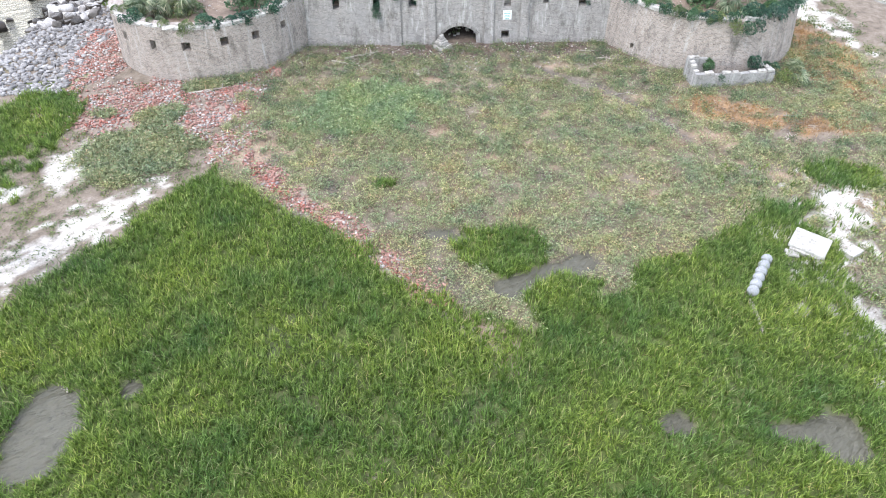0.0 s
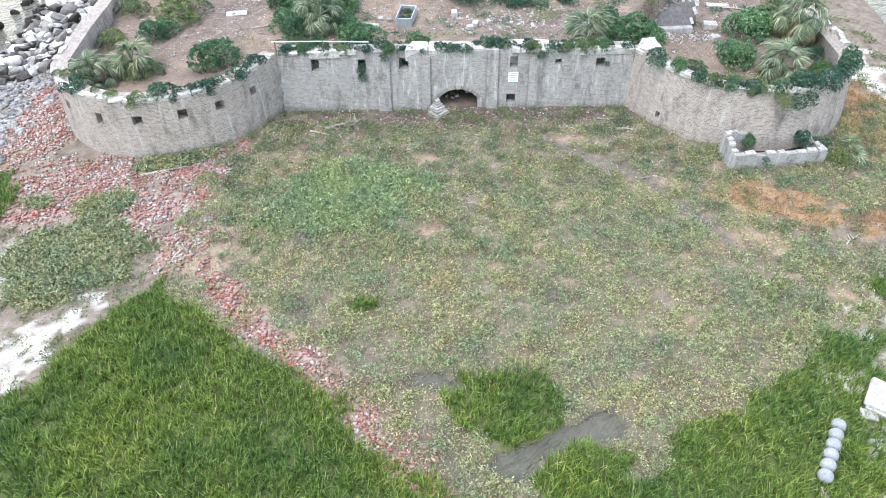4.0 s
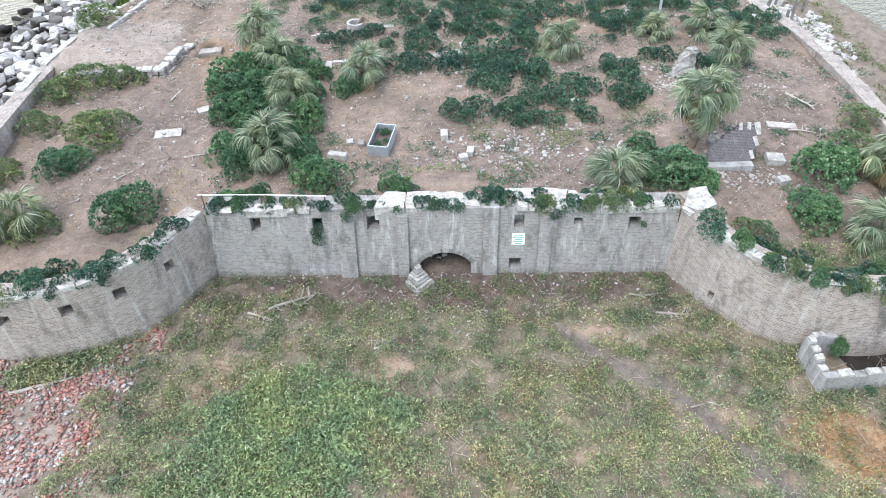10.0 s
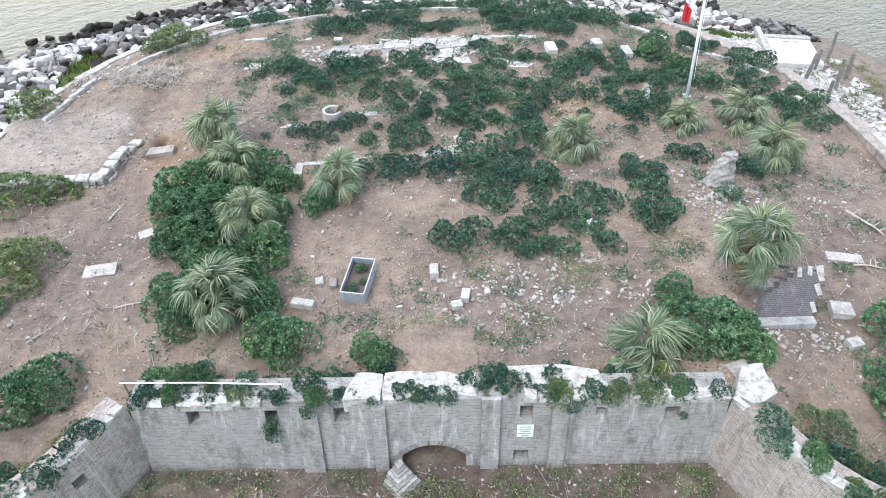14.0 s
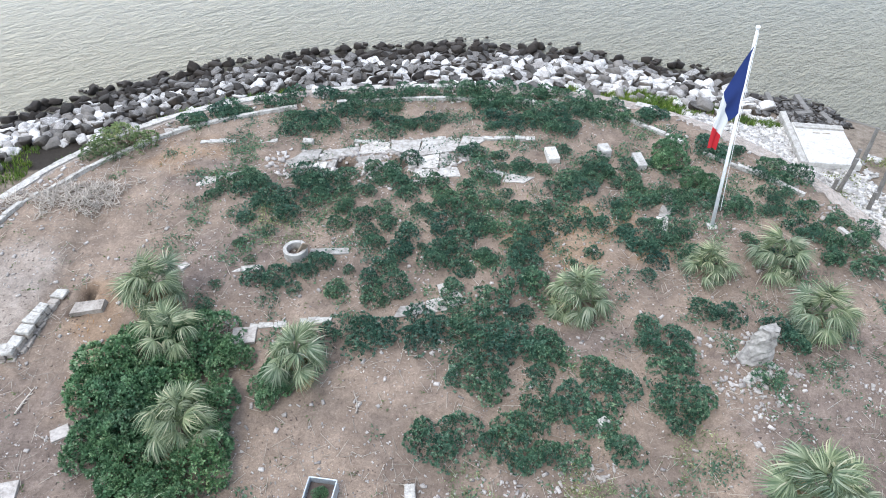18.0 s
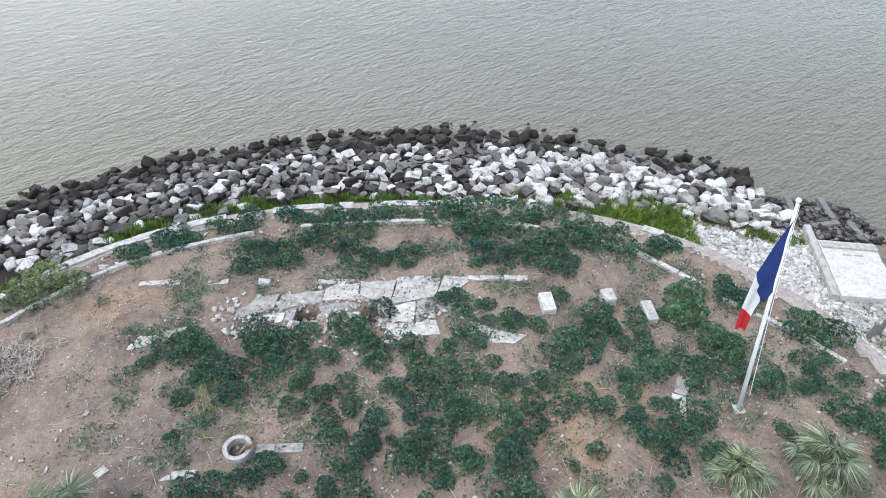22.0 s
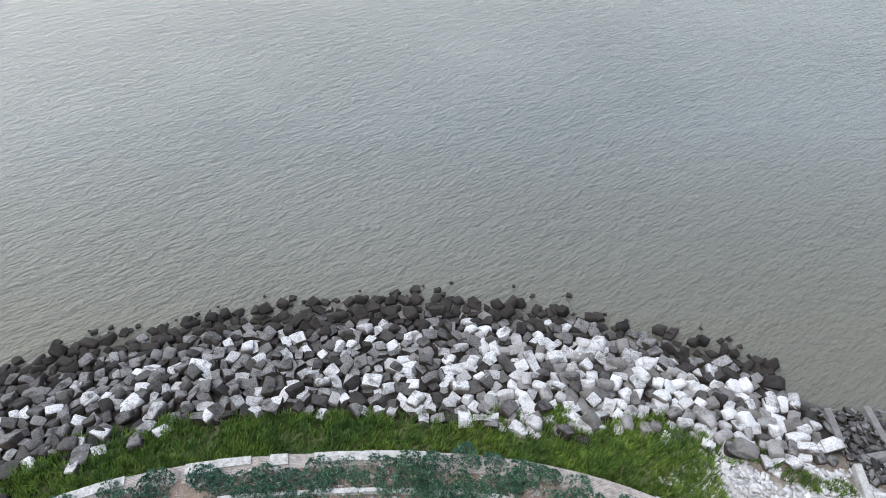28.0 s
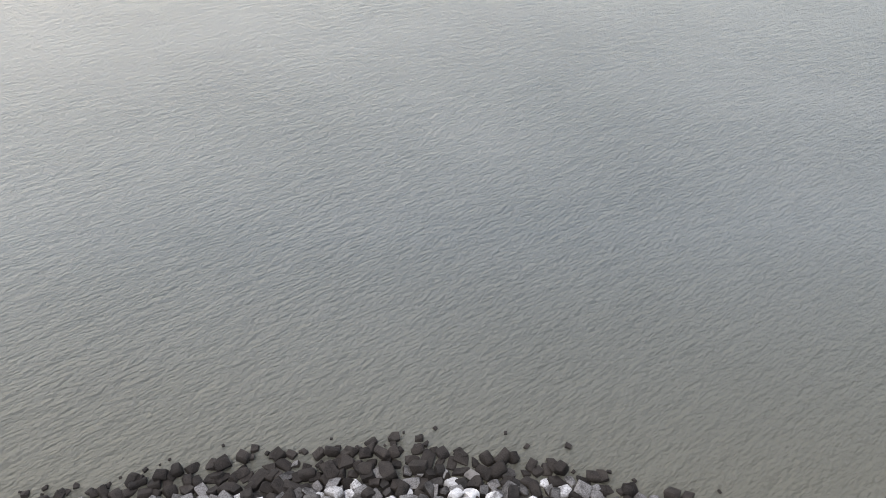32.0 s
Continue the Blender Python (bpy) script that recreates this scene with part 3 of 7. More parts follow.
    # holes and gate passage: shade painted over dark soil, stronger with depth
    col = mix(n, l, calc(n, l, "MULTIPLY", mask("pit_shade"), 0.9), col, (0.03, 0.024, 0.02))
    col = mix(n, l, 0.75, col, ramp(n, l, fine, [(0.28, (0.5, 0.5, 0.5)), (0.72, (1.4, 1.4, 1.4))]), "MULTIPLY")
    sandgrain = noise_tex(n, l, 26, 4, 0.7)
    col = mix(n, l, 0.7, col, ramp(n, l, sandgrain, [(0.3, (0.55, 0.54, 0.53)), (0.7, (1.45, 1.45, 1.45))]), "MULTIPLY")
    pale = calc(n, l, "MULTIPLY", speck, calc(n, l, "MULTIPLY", mask("fort"), ramp(n, l, big, [(0.45, (0, 0, 0)), (0.7, (0.55, 0.55, 0.55))])))
    col = mix(n, l, pale, col, (0.62, 0.58, 0.52))
    l.new(col, b.inputs["Base Color"])
    l.new(ramp(n, l, mask("wet"), [(0.2, (0.95, 0.95, 0.95)), (0.9, (0.35, 0.35, 0.35))]), b.inputs["Roughness"])
    bump(n, l, b, calc(n, l, "ADD", calc(n, l, "MULTIPLY", mid, 0.6), calc(n, l, "MULTIPLY", fine, 0.4)), 0.7, 0.08)
    return m


M_GROUND = ground_material()
ground = build_ground()


def build_water():
    m, n, l, b = shader("water", 0.16, 0, 0.5)
    b.inputs["IOR"].default_value = 1.33
    geo = n.new("ShaderNodeNewGeometry")
    murk = noise_tex(n, l, 0.03, 4, 0.5)
    deep = ramp(n, l, murk, [(0.35, (0.108, 0.123, 0.122)), (0.65, (0.147, 0.161, 0.156))])
    split = n.new("ShaderNodeSeparateXYZ")
    l.new(geo.outputs["Position"], split.inputs[0])
    silt = n.new("ShaderNodeMapRange")
    silt.inputs["From Min"].default_value, silt.inputs["From Max"].default_value = 50, 76
    silt.inputs["To Min"].default_value, silt.inputs["To Max"].default_value = 0.9, 0
    l.new(split.outputs["Y"], silt.inputs["Value"])
    l.new(mix(n, l, silt.outputs[0], deep, (0.122, 0.115, 0.086)), b.inputs["Base Color"])
    turn = n.new("ShaderNodeMapping")
    turn.inputs["Scale"].default_value = (1.0, 2.2, 1)
    spin = n.new("ShaderNodeMapping")
    spin.inputs["Rotation"].default_value = (0, 0, radians(-34))
    l.new(geo.outputs["Position"], spin.inputs[0])
    l.new(spin.outputs[0], turn.inputs[0])

    def waves(scale, detail):
        t = n.new("ShaderNodeTexNoise")
        t.inputs["Scale"].default_value, t.inputs["Detail"].default_value, t.inputs["Roughness"].default_value = scale, detail, 0.55
        l.new(turn.outputs[0], t.inputs["Vector"])
        return t.outputs["Fac"]

    h = calc(n, l, "ADD", calc(n, l, "MULTIPLY", waves(0.5, 3), 0.55), calc(n, l, "MULTIPLY", waves(1.5, 5), 0.45))
    bump(n, l, b, h, 1.0, 0.95)
    me = quick("water", [(-3000, -3000, WATER), (3000, -3000, WATER), (3000, 3000, WATER), (-3000, 3000, WATER)], [(0, 1, 2, 3)], m)
    return tagged(new("water", me), "grey-green rippled harbour water", "water", kind="structure")


water = build_water()


# ---- masonry walls ----
def wall_strip(name, line, thick, z0, z1, holes, mat, normal_out=1, depth=0.93, batter=0.0):
    """A wall along a line of points: outer face with niches cut into it, inner face, ends; its length runs in u, its height in v."""
    bm = bmesh.new()
    uv = bm.loops.layers.uv.new("UVMap")
    line = [Vector((*p, 0)) for p in line]
    run = [0.0]
    for a, b in zip(line, line[1:]):
        run.append(run[-1] + (b - a).length)

    def at(s, off, z):
        s = min(max(s, 0), run[-1])
        k = max(i for i in range(len(run) - 1) if run[i] <= s + 1e-6)
        a, b = line[k], line[k + 1]
        d = (b - a).normalized()
        side = Vector((-d.y, d.x, 0)) * normal_out
        p = a + d * (s - run[k]) + side * (off - batter * (2.6 - z))
        return Vector((p.x, p.y, z))

    ss = sorted(set(round(v, 3) for v in run + [h[i] for h in holes for i in (0, 1)] + list(np.arange(0, run[-1], 0.9))))
    zs = sorted(set([z0, z1] + [h[i] for h in holes for i in (2, 3)]))

    def face(pts, uvs):
        f = bm.faces.new([bm.verts.new(p) for p in pts])
        for loop, w in zip(f.loops, uvs):
            loop[uv].uv = w

    def hole(sa, sb, za, zb):
        return any(h[0] - 1e-3 <= sa and sb <= h[1] + 1e-3 and h[2] - 1e-3 <= za and zb <= h[3] + 1e-3 for h in holes)

    for sa, sb in zip(ss, ss[1:]):
        if sb - sa < 1e-3:
            continue
        for za, zb in zip(zs, zs[1:]):
            off = depth if hole(sa, sb, za, zb) else 0.0
            face([at(sa, off, za), at(sb, off, za), at(sb, off, zb), at(sa, off, zb)], [(sa, za), (sb, za), (sb, zb), (sa, zb)])
        face([at(sa, thick, z0), at(sa, thick, z1), at(sb, thick, z1), at(sb, thick, z0)], [(sa, z0), (sa, z1), (sb, z1), (sb, z0)])
        face([at(sa, 0, z1), at(sb, 0, z1), at(sb, thick, z1), at(sa, thick, z1)], [(sa, 0), (sb, 0), (sb, thick), (sa, thick)])
    for s0, s1, h0, h1 in holes:
        for sa, sb, za, zb in ((s0, s0, h0, h1), (s1, s1, h0, h1), (s0, s1, h0, h0), (s0, s1, h1, h1)):
            if sa == sb:
                face([at(sa, 0, za), at(sa, depth, za), at(sa, depth, zb), at(sa, 0, zb)], [(0, za), (depth, za), (depth, zb), (0, zb)])
            else:
                face([at(sa, 0, za), at(sb, 0, za), at(sb, depth, za), at(sa, depth, za)], [(sa, 0), (sb, 0), (sb, depth), (sa, depth)])
    for s in (0, run[-1]):
        face([at(s, 0, z0), at(s, thick, z0), at(s, thick, z1), at(s, 0, z1)], [(0, z0), (thick, z0), (thick, z1), (0, z1)])
    return part(name, bm, mat)


def square(cx, cz, w, h):
    return (cx - w / 2, cx + w / 2, cz - h / 2, cz + h / 2)


BATTER = 0.16  # the gate wall leans back by this much for each metre of height
FRONT_WEST = [square(-9.1 + 11.45, 2.8, 0.5, 0.75), square(-6.1 + 11.45, 2.75, 0.5, 0.8), square(-3.4 + 11.45, 2.85, 0.6, 0.75)]
FRONT_EAST = [square(3.72 - 1.9, 2.85, 0.5, 0.75), square(3.62 - 1.9, 0.45, 0.6, 0.6), square(6.6 - 1.9, 2.9, 0.42, 0.45), square(9.35 - 1.9, 2.75, 0.58, 0.62)]
gate_wall_west = tagged(wall_strip("wall_gate_west", [(-11.45, 0), (-1.9, 0)], 1.1, -0.5, TOP, FRONT_WEST, M_WALL, batter=BATTER), "grey lime-washed brick fort wall with embrasures", "wall", kind="structure")
gate_wall_east = tagged(wall_strip("wall_gate_east", [(1.9, 0), (11.45, 0)], 1.1, -0.5, TOP, FRONT_EAST, M_WALL, batter=BATTER), "grey lime-washed brick fort wall with embrasures", "wall", kind="structure")
EAST_LINE = [(11.45, 0)] + [tuple(p) for p in OUTLINE[2:24]] + [(25.75, 4.0)]
WEST_LINE = [(-x, y) for x, y in EAST_LINE[::-1]]


def west_hole(x, y, z, w=0.5, h=0.6):
    """The run along the west bastion's wall at the point nearest to (x, y)."""
    run, best = 0.0, (1e9, 0.0)
    for a, b in zip(WEST_LINE, WEST_LINE[1:]):
        a, b = Vector(a), Vector(b)
        for k in range(20):
            p = a.lerp(b, k / 20)
            best = min(best, ((p - Vector((x, y))).length, run + (b - a).length * k / 20))
        run += (b - a).length
    return square(best[1], z, w, h)


WEST_HOLES = [west_hole(-23.6, -3.8, 2.35), west_hole(-21.2, -5.3, 2.3, 0.45, 0.7), west_hole(-18.8, -5.7, 2.35, 0.6, 0.6), west_hole(-16.3, -5.2, 2.5, 0.55, 0.6), west_hole(-14.3, -4.2, 2.45, 0.55, 0.55), west_hole(-12.75, -2.3, 2.4, 0.5, 0.5)]
tagged(wall_strip("wall_bastion_west", WEST_LINE, 1.0, -0.6, TOP, WEST_HOLES, M_BASTION, batter=0.05), "rounded weathered brick bastion wall with square embrasures", "wall", kind="structure")
tagged(wall_strip("wall_bastion_east", EAST_LINE, 1.0, -0.6, TOP - 0.12, [square(3.1, 0.55, 0.32, 0.4)], M_BASTION, batter=0.12), "rounded weathered brick bastion wall, stained grey", "wall", kind="structure")
REAR_LINE = [tuple(p) for p in OUTLINE[24:86]]
REAR_LINE = [(25.75, 4.0)] + REAR_LINE + [(-25.75, 4.0)]
tagged(wall_strip("wall_rear", REAR_LINE, 1.0, -0.4, TOP - 0.02, [], M_BASTION), "low curved brick fort wall facing the water", "wall", kind="structure")


M_PILLAR = plain("grey_arch_brick", (0.11, 0.10, 0.09), (0.27, 0.255, 0.235), 3.0, 0.95, 20, per="object")


def gate_arch():
    """The wall over the sally port: a segmental arch, deep and dark, half filled with earth."""
    bm = bmesh.new()
    uv = bm.loops.layers.uv.new("UVMap")
    half, spring, rise, deep = 1.3, 0.5, 0.62, 4.4
    cx = 0.12
    r = (half * half + rise * rise) / (2 * rise)
    xs = [cx - half + 2 * half * k / 16 for k in range(17)]
    zs = [spring + rise - r + math.sqrt(r * r - (x - cx) ** 2) for x in xs]

    def face(pts, uvs=None):
        f = bm.faces.new([bm.verts.new(p) for p in pts])
        for loop, p, w in zip(f.loops, pts, uvs or [(p[0] + p[1], p[2]) for p in pts]):
            loop[uv].uv = w

    for x0, x1 in ((-1.9, cx - half), (cx + half, 1.9)):
        face([(x0, 0, -0.5), (x1, 0, -0.5), (x1, 0, TOP), (x0, 0, TOP)])
    for a, b, za, zb in zip(xs, xs[1:], zs, zs[1:]):
        face([(a, 0, za), (b, 0, zb), (b, 0, TOP), (a, 0, TOP)])
        face([(a, 0, za), (a, deep, za), (b, deep, zb), (b, 0, zb)], [(0, a), (deep, a), (deep, b), (0, b)])
        face([(a, deep, -0.5), (b, deep, -0.5), (b, deep, zb), (a, deep, za)])
    for x in (cx - half, cx + half):
        face([(x, 0, -0.5), (x, deep, -0.5), (x, deep, spring), (x, 0, spring)])
    face([(-1.9, 0, TOP), (1.9, 0, TOP), (1.9, 1.1, TOP), (-1.9, 1.1, TOP)])
    face([(-1.9, 1.1, 1.6), (-1.9, 1.1, TOP), (1.9, 1.1, TOP), (1.9, 1.1, 1.6)])
    for v in bm.verts:
        v.co.y -= BATTER * (2.6 - v.co.z)
    wall = tagged(part("wall_gate_arch", bm, M_WALL), "arched brick gateway in the fort wall, half buried", "wall", kind="structure")
    gx, gy = np.meshgrid(np.linspace(-1.75, 2.0, 16), np.linspace(0.75, 5.0, 18))
    x, y = gx.ravel(), gy.ravel()
    cells = np.array([(r0 * 16 + c0, r0 * 16 + c0 + 1, r0 * 16 + c0 + 17, r0 * 16 + c0 + 16) for r0 in range(17) for c0 in range(15)])
    me = quick("passage_roof", np.stack([x, y, fill_height(x, y) + 0.03 + 0.04 * wobble(x, y, 0.6, 15)], 1), cells, M_GROUND, True)
    me.attributes.new("fort", "FLOAT", "POINT").data.foreach_set("value", np.ones(len(x), np.float32))
    me.attributes.new("damp", "FLOAT", "POINT").data.foreach_set("value", damp_mask(x, y).astype(np.float32))
    tagged(new("passage_roof", me), "earth over the buried gate passage", "earth", kind="structure")
    # the ring of arch bricks, each its own
    ring = bmesh.new()
    box(ring, 0.085, 0.08, 0.24, Matrix.Translation((0, 0, 0)), 0.008)
    first = part("arch_brick", ring, M_PILLAR, wall)
    spread = math.asin(half / r)
    for k in range(31):
        a = -spread + 2 * spread * k / 30
        up = spring + rise - r + r * math.cos(a)
        m = Matrix.Translation((cx + r * math.sin(a), 0.016 - BATTER * (2.6 - up), up)) @ Matrix.Rotation(-math.atan(BATTER), 4, "X") @ Matrix.Rotation(a, 4, "Y")
        ob = first if k == 0 else new("arch_brick", first.data)
        ob.parent, ob.matrix_basis = wall, m
    return wall


gate_arch()

# ---- wall trim: pilasters, copings, sign ----
def rough_block(bm, pts, z0, z1, rng, jag=0.05):
    """A flat piece with the given outline in plan, with uneven edges and top."""
    low = [bm.verts.new((x, y, z0)) for x, y in pts]
    high = [bm.verts.new((x + rng.uniform(-jag, jag), y + rng.uniform(-jag, jag), z1 + rng.uniform(-jag, jag) * 0.6)) for x, y in pts]
    bm.faces.new(low[::-1])
    bm.faces.new(high)
    for i in range(len(pts)):
        j = (i + 1) % len(pts)
        bm.faces.new((low[i], low[j], high[j], high[i]))


for x0, x1, top in ((-5.15, -4.3, TOP - 0.35), (-2.25, -1.7, TOP - 0.3), (1.98, 2.72, TOP + 0.12), (4.7, 5.35, TOP - 0.3)):
    bm = bmesh.new()
    box(bm, x1 - x0, 0.16, top + 0.5, Matrix.Translation(((x0 + x1) / 2, -0.083, -0.5)), 0.015)
    lay = bm.loops.layers.uv.new("UVMap")
    for f in bm.faces:
        for lp in f.loops:
            lp[lay].uv = (lp.vert.co.x + lp.vert.co.y, lp.vert.co.z)
    for v in bm.verts:
        v.co.y -= BATTER * (2.6 - v.co.z)
    tagged(part("pilaster", bm, M_WALL), "flat grey brick pilaster on the gate wall", "pilaster", kind="structure")

rng = random.Random(4)
for line, run0, run1, wide, chance in ((EAST_LINE, 0.3, 22, 0.4, 0.7), (WEST_LINE, 0.5, 23, 0.36, 0.75), ([(-11.4, 0), (-2, 0)], 0, 9, 0.4, 0.5), ([(2.9, 0), (11.4, 0)], 0, 9, 0.5, 0.7)):
    holder = tagged(empty("coping", *line[0], TOP), "broken lime-whitened coping along the wall top", "coping", kind="structure")
    bpy.context.view_layer.update()
    at_run, here = 0.0, Vector(line[0])
    for a, b in zip(line, line[1:]):
        a, b = Vector(a), Vector(b)
        d = (b - a).normalized()
        side = Vector((-d.y, d.x))
        n_pieces = max(1, round((b - a).length / 0.62))
        for k in range(n_pieces):
            if rng.random() > chance:
                continue
            p, q = a.lerp(b, k / n_pieces + 0.004), a.lerp(b, (k + 1) / n_pieces - 0.004)
            w, o = wide * rng.uniform(0.7, 1.25), rng.uniform(-0.03, 0.06)
            bm = bmesh.new()
            rough_block(bm, [p + side * o, q + side * o, q + side * (o + w), p + side * (o + w)], TOP - 0.13, TOP + rng.uniform(0.02, 0.15), rng, 0.09)
            ob = part("coping_stone", bm, M_COPING, holder)
            ob.matrix_parent_inverse = holder.matrix_world.inverted()

bm = bmesh.new()
rough_block(bm, [(2.95, 0.7), (4.4, 0.62), (6.7, 0.6), (6.6, 1.4), (5.2, 1.75), (3.0, 1.7)], 2.4, TOP + 0.04, rng, 0.06)
tagged(part("parapet_slab", bm, M_COPING), "thick white-stained slab on top of the gate wall", "slab", kind="structure")
for pts, z0, z1 in (([(-9.45, 0.0), (-7.45, 0.02), (-7.5, 0.6), (-9.4, 0.55)], 3.3, TOP + 0.1), ([(-3.3, 0.06), (-1.9, 0.1), (-1.8, 1.3), (-2.8, 1.4)], 3.0, TOP + 0.12), ([(-1.85, 0.12), (-0.2, 0.2), (-0.3, 1.45), (-1.75, 1.4)], 3.0, TOP + 0.08), ([(-0.15, 0.3), (1.7, 0.25), (1.75, 1.4), (-0.25, 1.4)], 3.0, TOP + 0.05), ([(7.6, 0.02), (11.3, 0.02), (11.3, 0.5), (7.7, 0.4)], 3.3, TOP + 0.09),
                    ([(11.55, 0.1), (12.2, -0.35), (13.2, 0.2), (13.05, 1.6), (12.2, 1.5)], 2.8, TOP + 0.08), ([(5.9, 0.1), (7.0, 0.1), (6.8, 0.9), (6.0, 0.9)], 3.0, TOP + 0.07)):
    bm = bmesh.new()
    line = []
    for a, b in zip(pts, pts[1:] + pts[:1]):
        line += [Vector(a).lerp(Vector(b), k / 3) + Vector((rng.uniform(-0.05, 0.05), rng.uniform(-0.05, 0.05))) for k in range(3)]
    rough_block(bm, line, z0, z1, rng, 0.05)
    tagged(part("parapet_slab", bm, M_COPING), "rough lime-stained masonry on top of the gate wall", "slab", kind="structure")


def old_rail():
    """A pale pipe on short rusty posts along the top of the gate wall."""
    c = empty("pipe_rail", -8.7, 0.72, TOP)
    bm = bmesh.new()
    tube(bm, [(-3.1, 0.05, 0.48), (0, 0.0, 0.5), (3.1, -0.1, 0.46)], [0.028] * 3, 7)
    part("pipe", bm, M_POLE, c, "thin white pipe")
    for x in (-2.9, 0.2, 3.0):
        bm = bmesh.new()
        tube(bm, [(x, -0.02, -0.5), (x, -0.02, 0.52)], [0.035, 0.03], 6)
        part("post", bm, M_STEM, c, "rusty post")
    tagged(c, "thin white pipe rail on rusty posts on the wall", "rail")


old_rail()
for x, y, h in ((3.27, 0.35, 0.75), (6.0, 0.7, 0.6), (-8.5, 0.35, 0.7)):
    bm = bmesh.new()
    tube(bm, [(0, 0, -0.4), (0.01, 0, h)], [0.04, 0.035], 6)
    ob = part("iron_stake", bm, M_STEM)
    ob.matrix_world = pose(x, y, TOP)
    tagged(ob, "short rusty iron stake standing on the wall", "stake", "wall stakes")
# rear wall: two pale kerb lines
rear_holder = tagged(empty("kerb", 0, 38, TOP), "pale concrete kerb stones on the curved rear wall", "kerb", kind="structure")
inner_holder = tagged(empty("inner_kerb", 0, 36, 3.5), "low broken inner kerb inside the rear wall", "kerb", kind="structure")
bpy.context.view_layer.update()
for holder, inset, wide, up, keep in ((rear_holder, 0.0, 0.55, 0.08, 0.7), (inner_holder, 2.1, 0.28, 0.16, 0.72)):
    line = fort_outline(inset)[24:86]
    if inset:
        line = [(23.2, 21.0), (21.9, 24.9), (20.0, 27.3), (17.6, 29.4), (13.9, 33.0), (10.0, 35.1), (6.0, 36.2)] + [(x, y) for x, y in line if x < 5.5]
    for a, b in zip(line, line[1:]):
        a, b = Vector(a), Vector(b)
        n_pieces = max(1, round((b - a).length / 1.2))
        d = (b - a).normalized()
        side = Vector((-d.y, d.x))
        for k in range(n_pieces):
            p, q = a.lerp(b, k / n_pieces + 0.005), a.lerp(b, (k + 1) / n_pieces - 0.005)
            if rng.random() > (keep if p.x < 9 or inset else 0.2) or (inset and p.y < 21):
                continue
            w = wide * rng.uniform(0.75, 1.1)
            z = TOP - 0.1 if not inset else gz(p.x, p.y) - 0.05
            bm = bmesh.new()
            rough_block(bm, [p, q, q + side * w, p + side * w], z, z + up + 0.1, rng, 0.03)
            ob = part("kerb_stone", bm, M_COPING, holder)
            ob.matrix_parent_inverse = holder.matrix_world.inverted()


def sign():
    s = empty("notice_board", 3.72, -0.15, 1.9)
    s.rotation_euler = (-math.atan(BATTER), 0, 0)
    bm = bmesh.new()
    box(bm, 0.64, 0.03, 0.66, Matrix.Translation((0, 0, -0.33)), 0.004)
    board = part("panel", bm, plain("white_sign_panel", (0.62, 0.66, 0.64), (0.75, 0.78, 0.76), 3, 0.5, 20), s)
    ink = plain("green_sign_ink", (0.08, 0.25, 0.22), (0.14, 0.34, 0.30), 4, 0.6, 20)
    for k, w in enumerate((0.42, 0.5, 0.36, 0.48, 0.3)):
        bm = bmesh.new()
        box(bm, w, 0.008, 0.05, Matrix.Translation((-0.02 * (k % 2), -0.018, 0.2 - 0.12 * k)))
        part("line_of_writing", bm, ink, board, "green line of unreadable writing")
    return tagged(s, "small white notice board with green lines on the gate wall", "sign")


sign()


# ---- stones ----
def rock_mesh(name, seed, mat, flat=0.75):
    """A quarried stone: a block with its corners split off along flat planes."""
    r = random.Random(seed)
    bm = bmesh.new()
    bmesh.ops.create_cube(bm, size=2)
    for v in bm.verts:
        v.co = Vector((v.co.x * 0.95, v.co.y * r.uniform(0.66, 0.82), v.co.z * flat)) + Vector((r.uniform(-0.1, 0.1), r.uniform(-0.1, 0.1), r.uniform(-0.08, 0.08)))
    for _ in range(11):
        d = Vector((r.gauss(0, 1), r.gauss(0, 1), r.gauss(0, 0.9))).normalized()
        reach = max(v.co.dot(d) for v in bm.verts)
        bmesh.ops.bisect_plane(bm, geom=bm.verts[:] + bm.edges[:] + bm.faces[:], plane_co=d * reach * r.uniform(0.72, 0.9), plane_no=d, clear_outer=True)
        bmesh.ops.edgeloop_fill(bm, edges=[e for e in bm.edges if e.is_boundary])
    bmesh.ops.remove_doubles(bm, verts=bm.verts, dist=0.05)
    bmesh.ops.bevel(bm, geom=bm.edges[:], offset=0.05, segments=1, affect="EDGES", clamp_overlap=True)
    bmesh.ops.triangulate(bm, faces=bm.faces)
    bmesh.ops.recalc_face_normals(bm, faces=bm.faces)
    me = bpy.data.meshes.new(name)
    bm.to_mesh(me)
    bm.free()
    me.materials.append(mat)
    return me


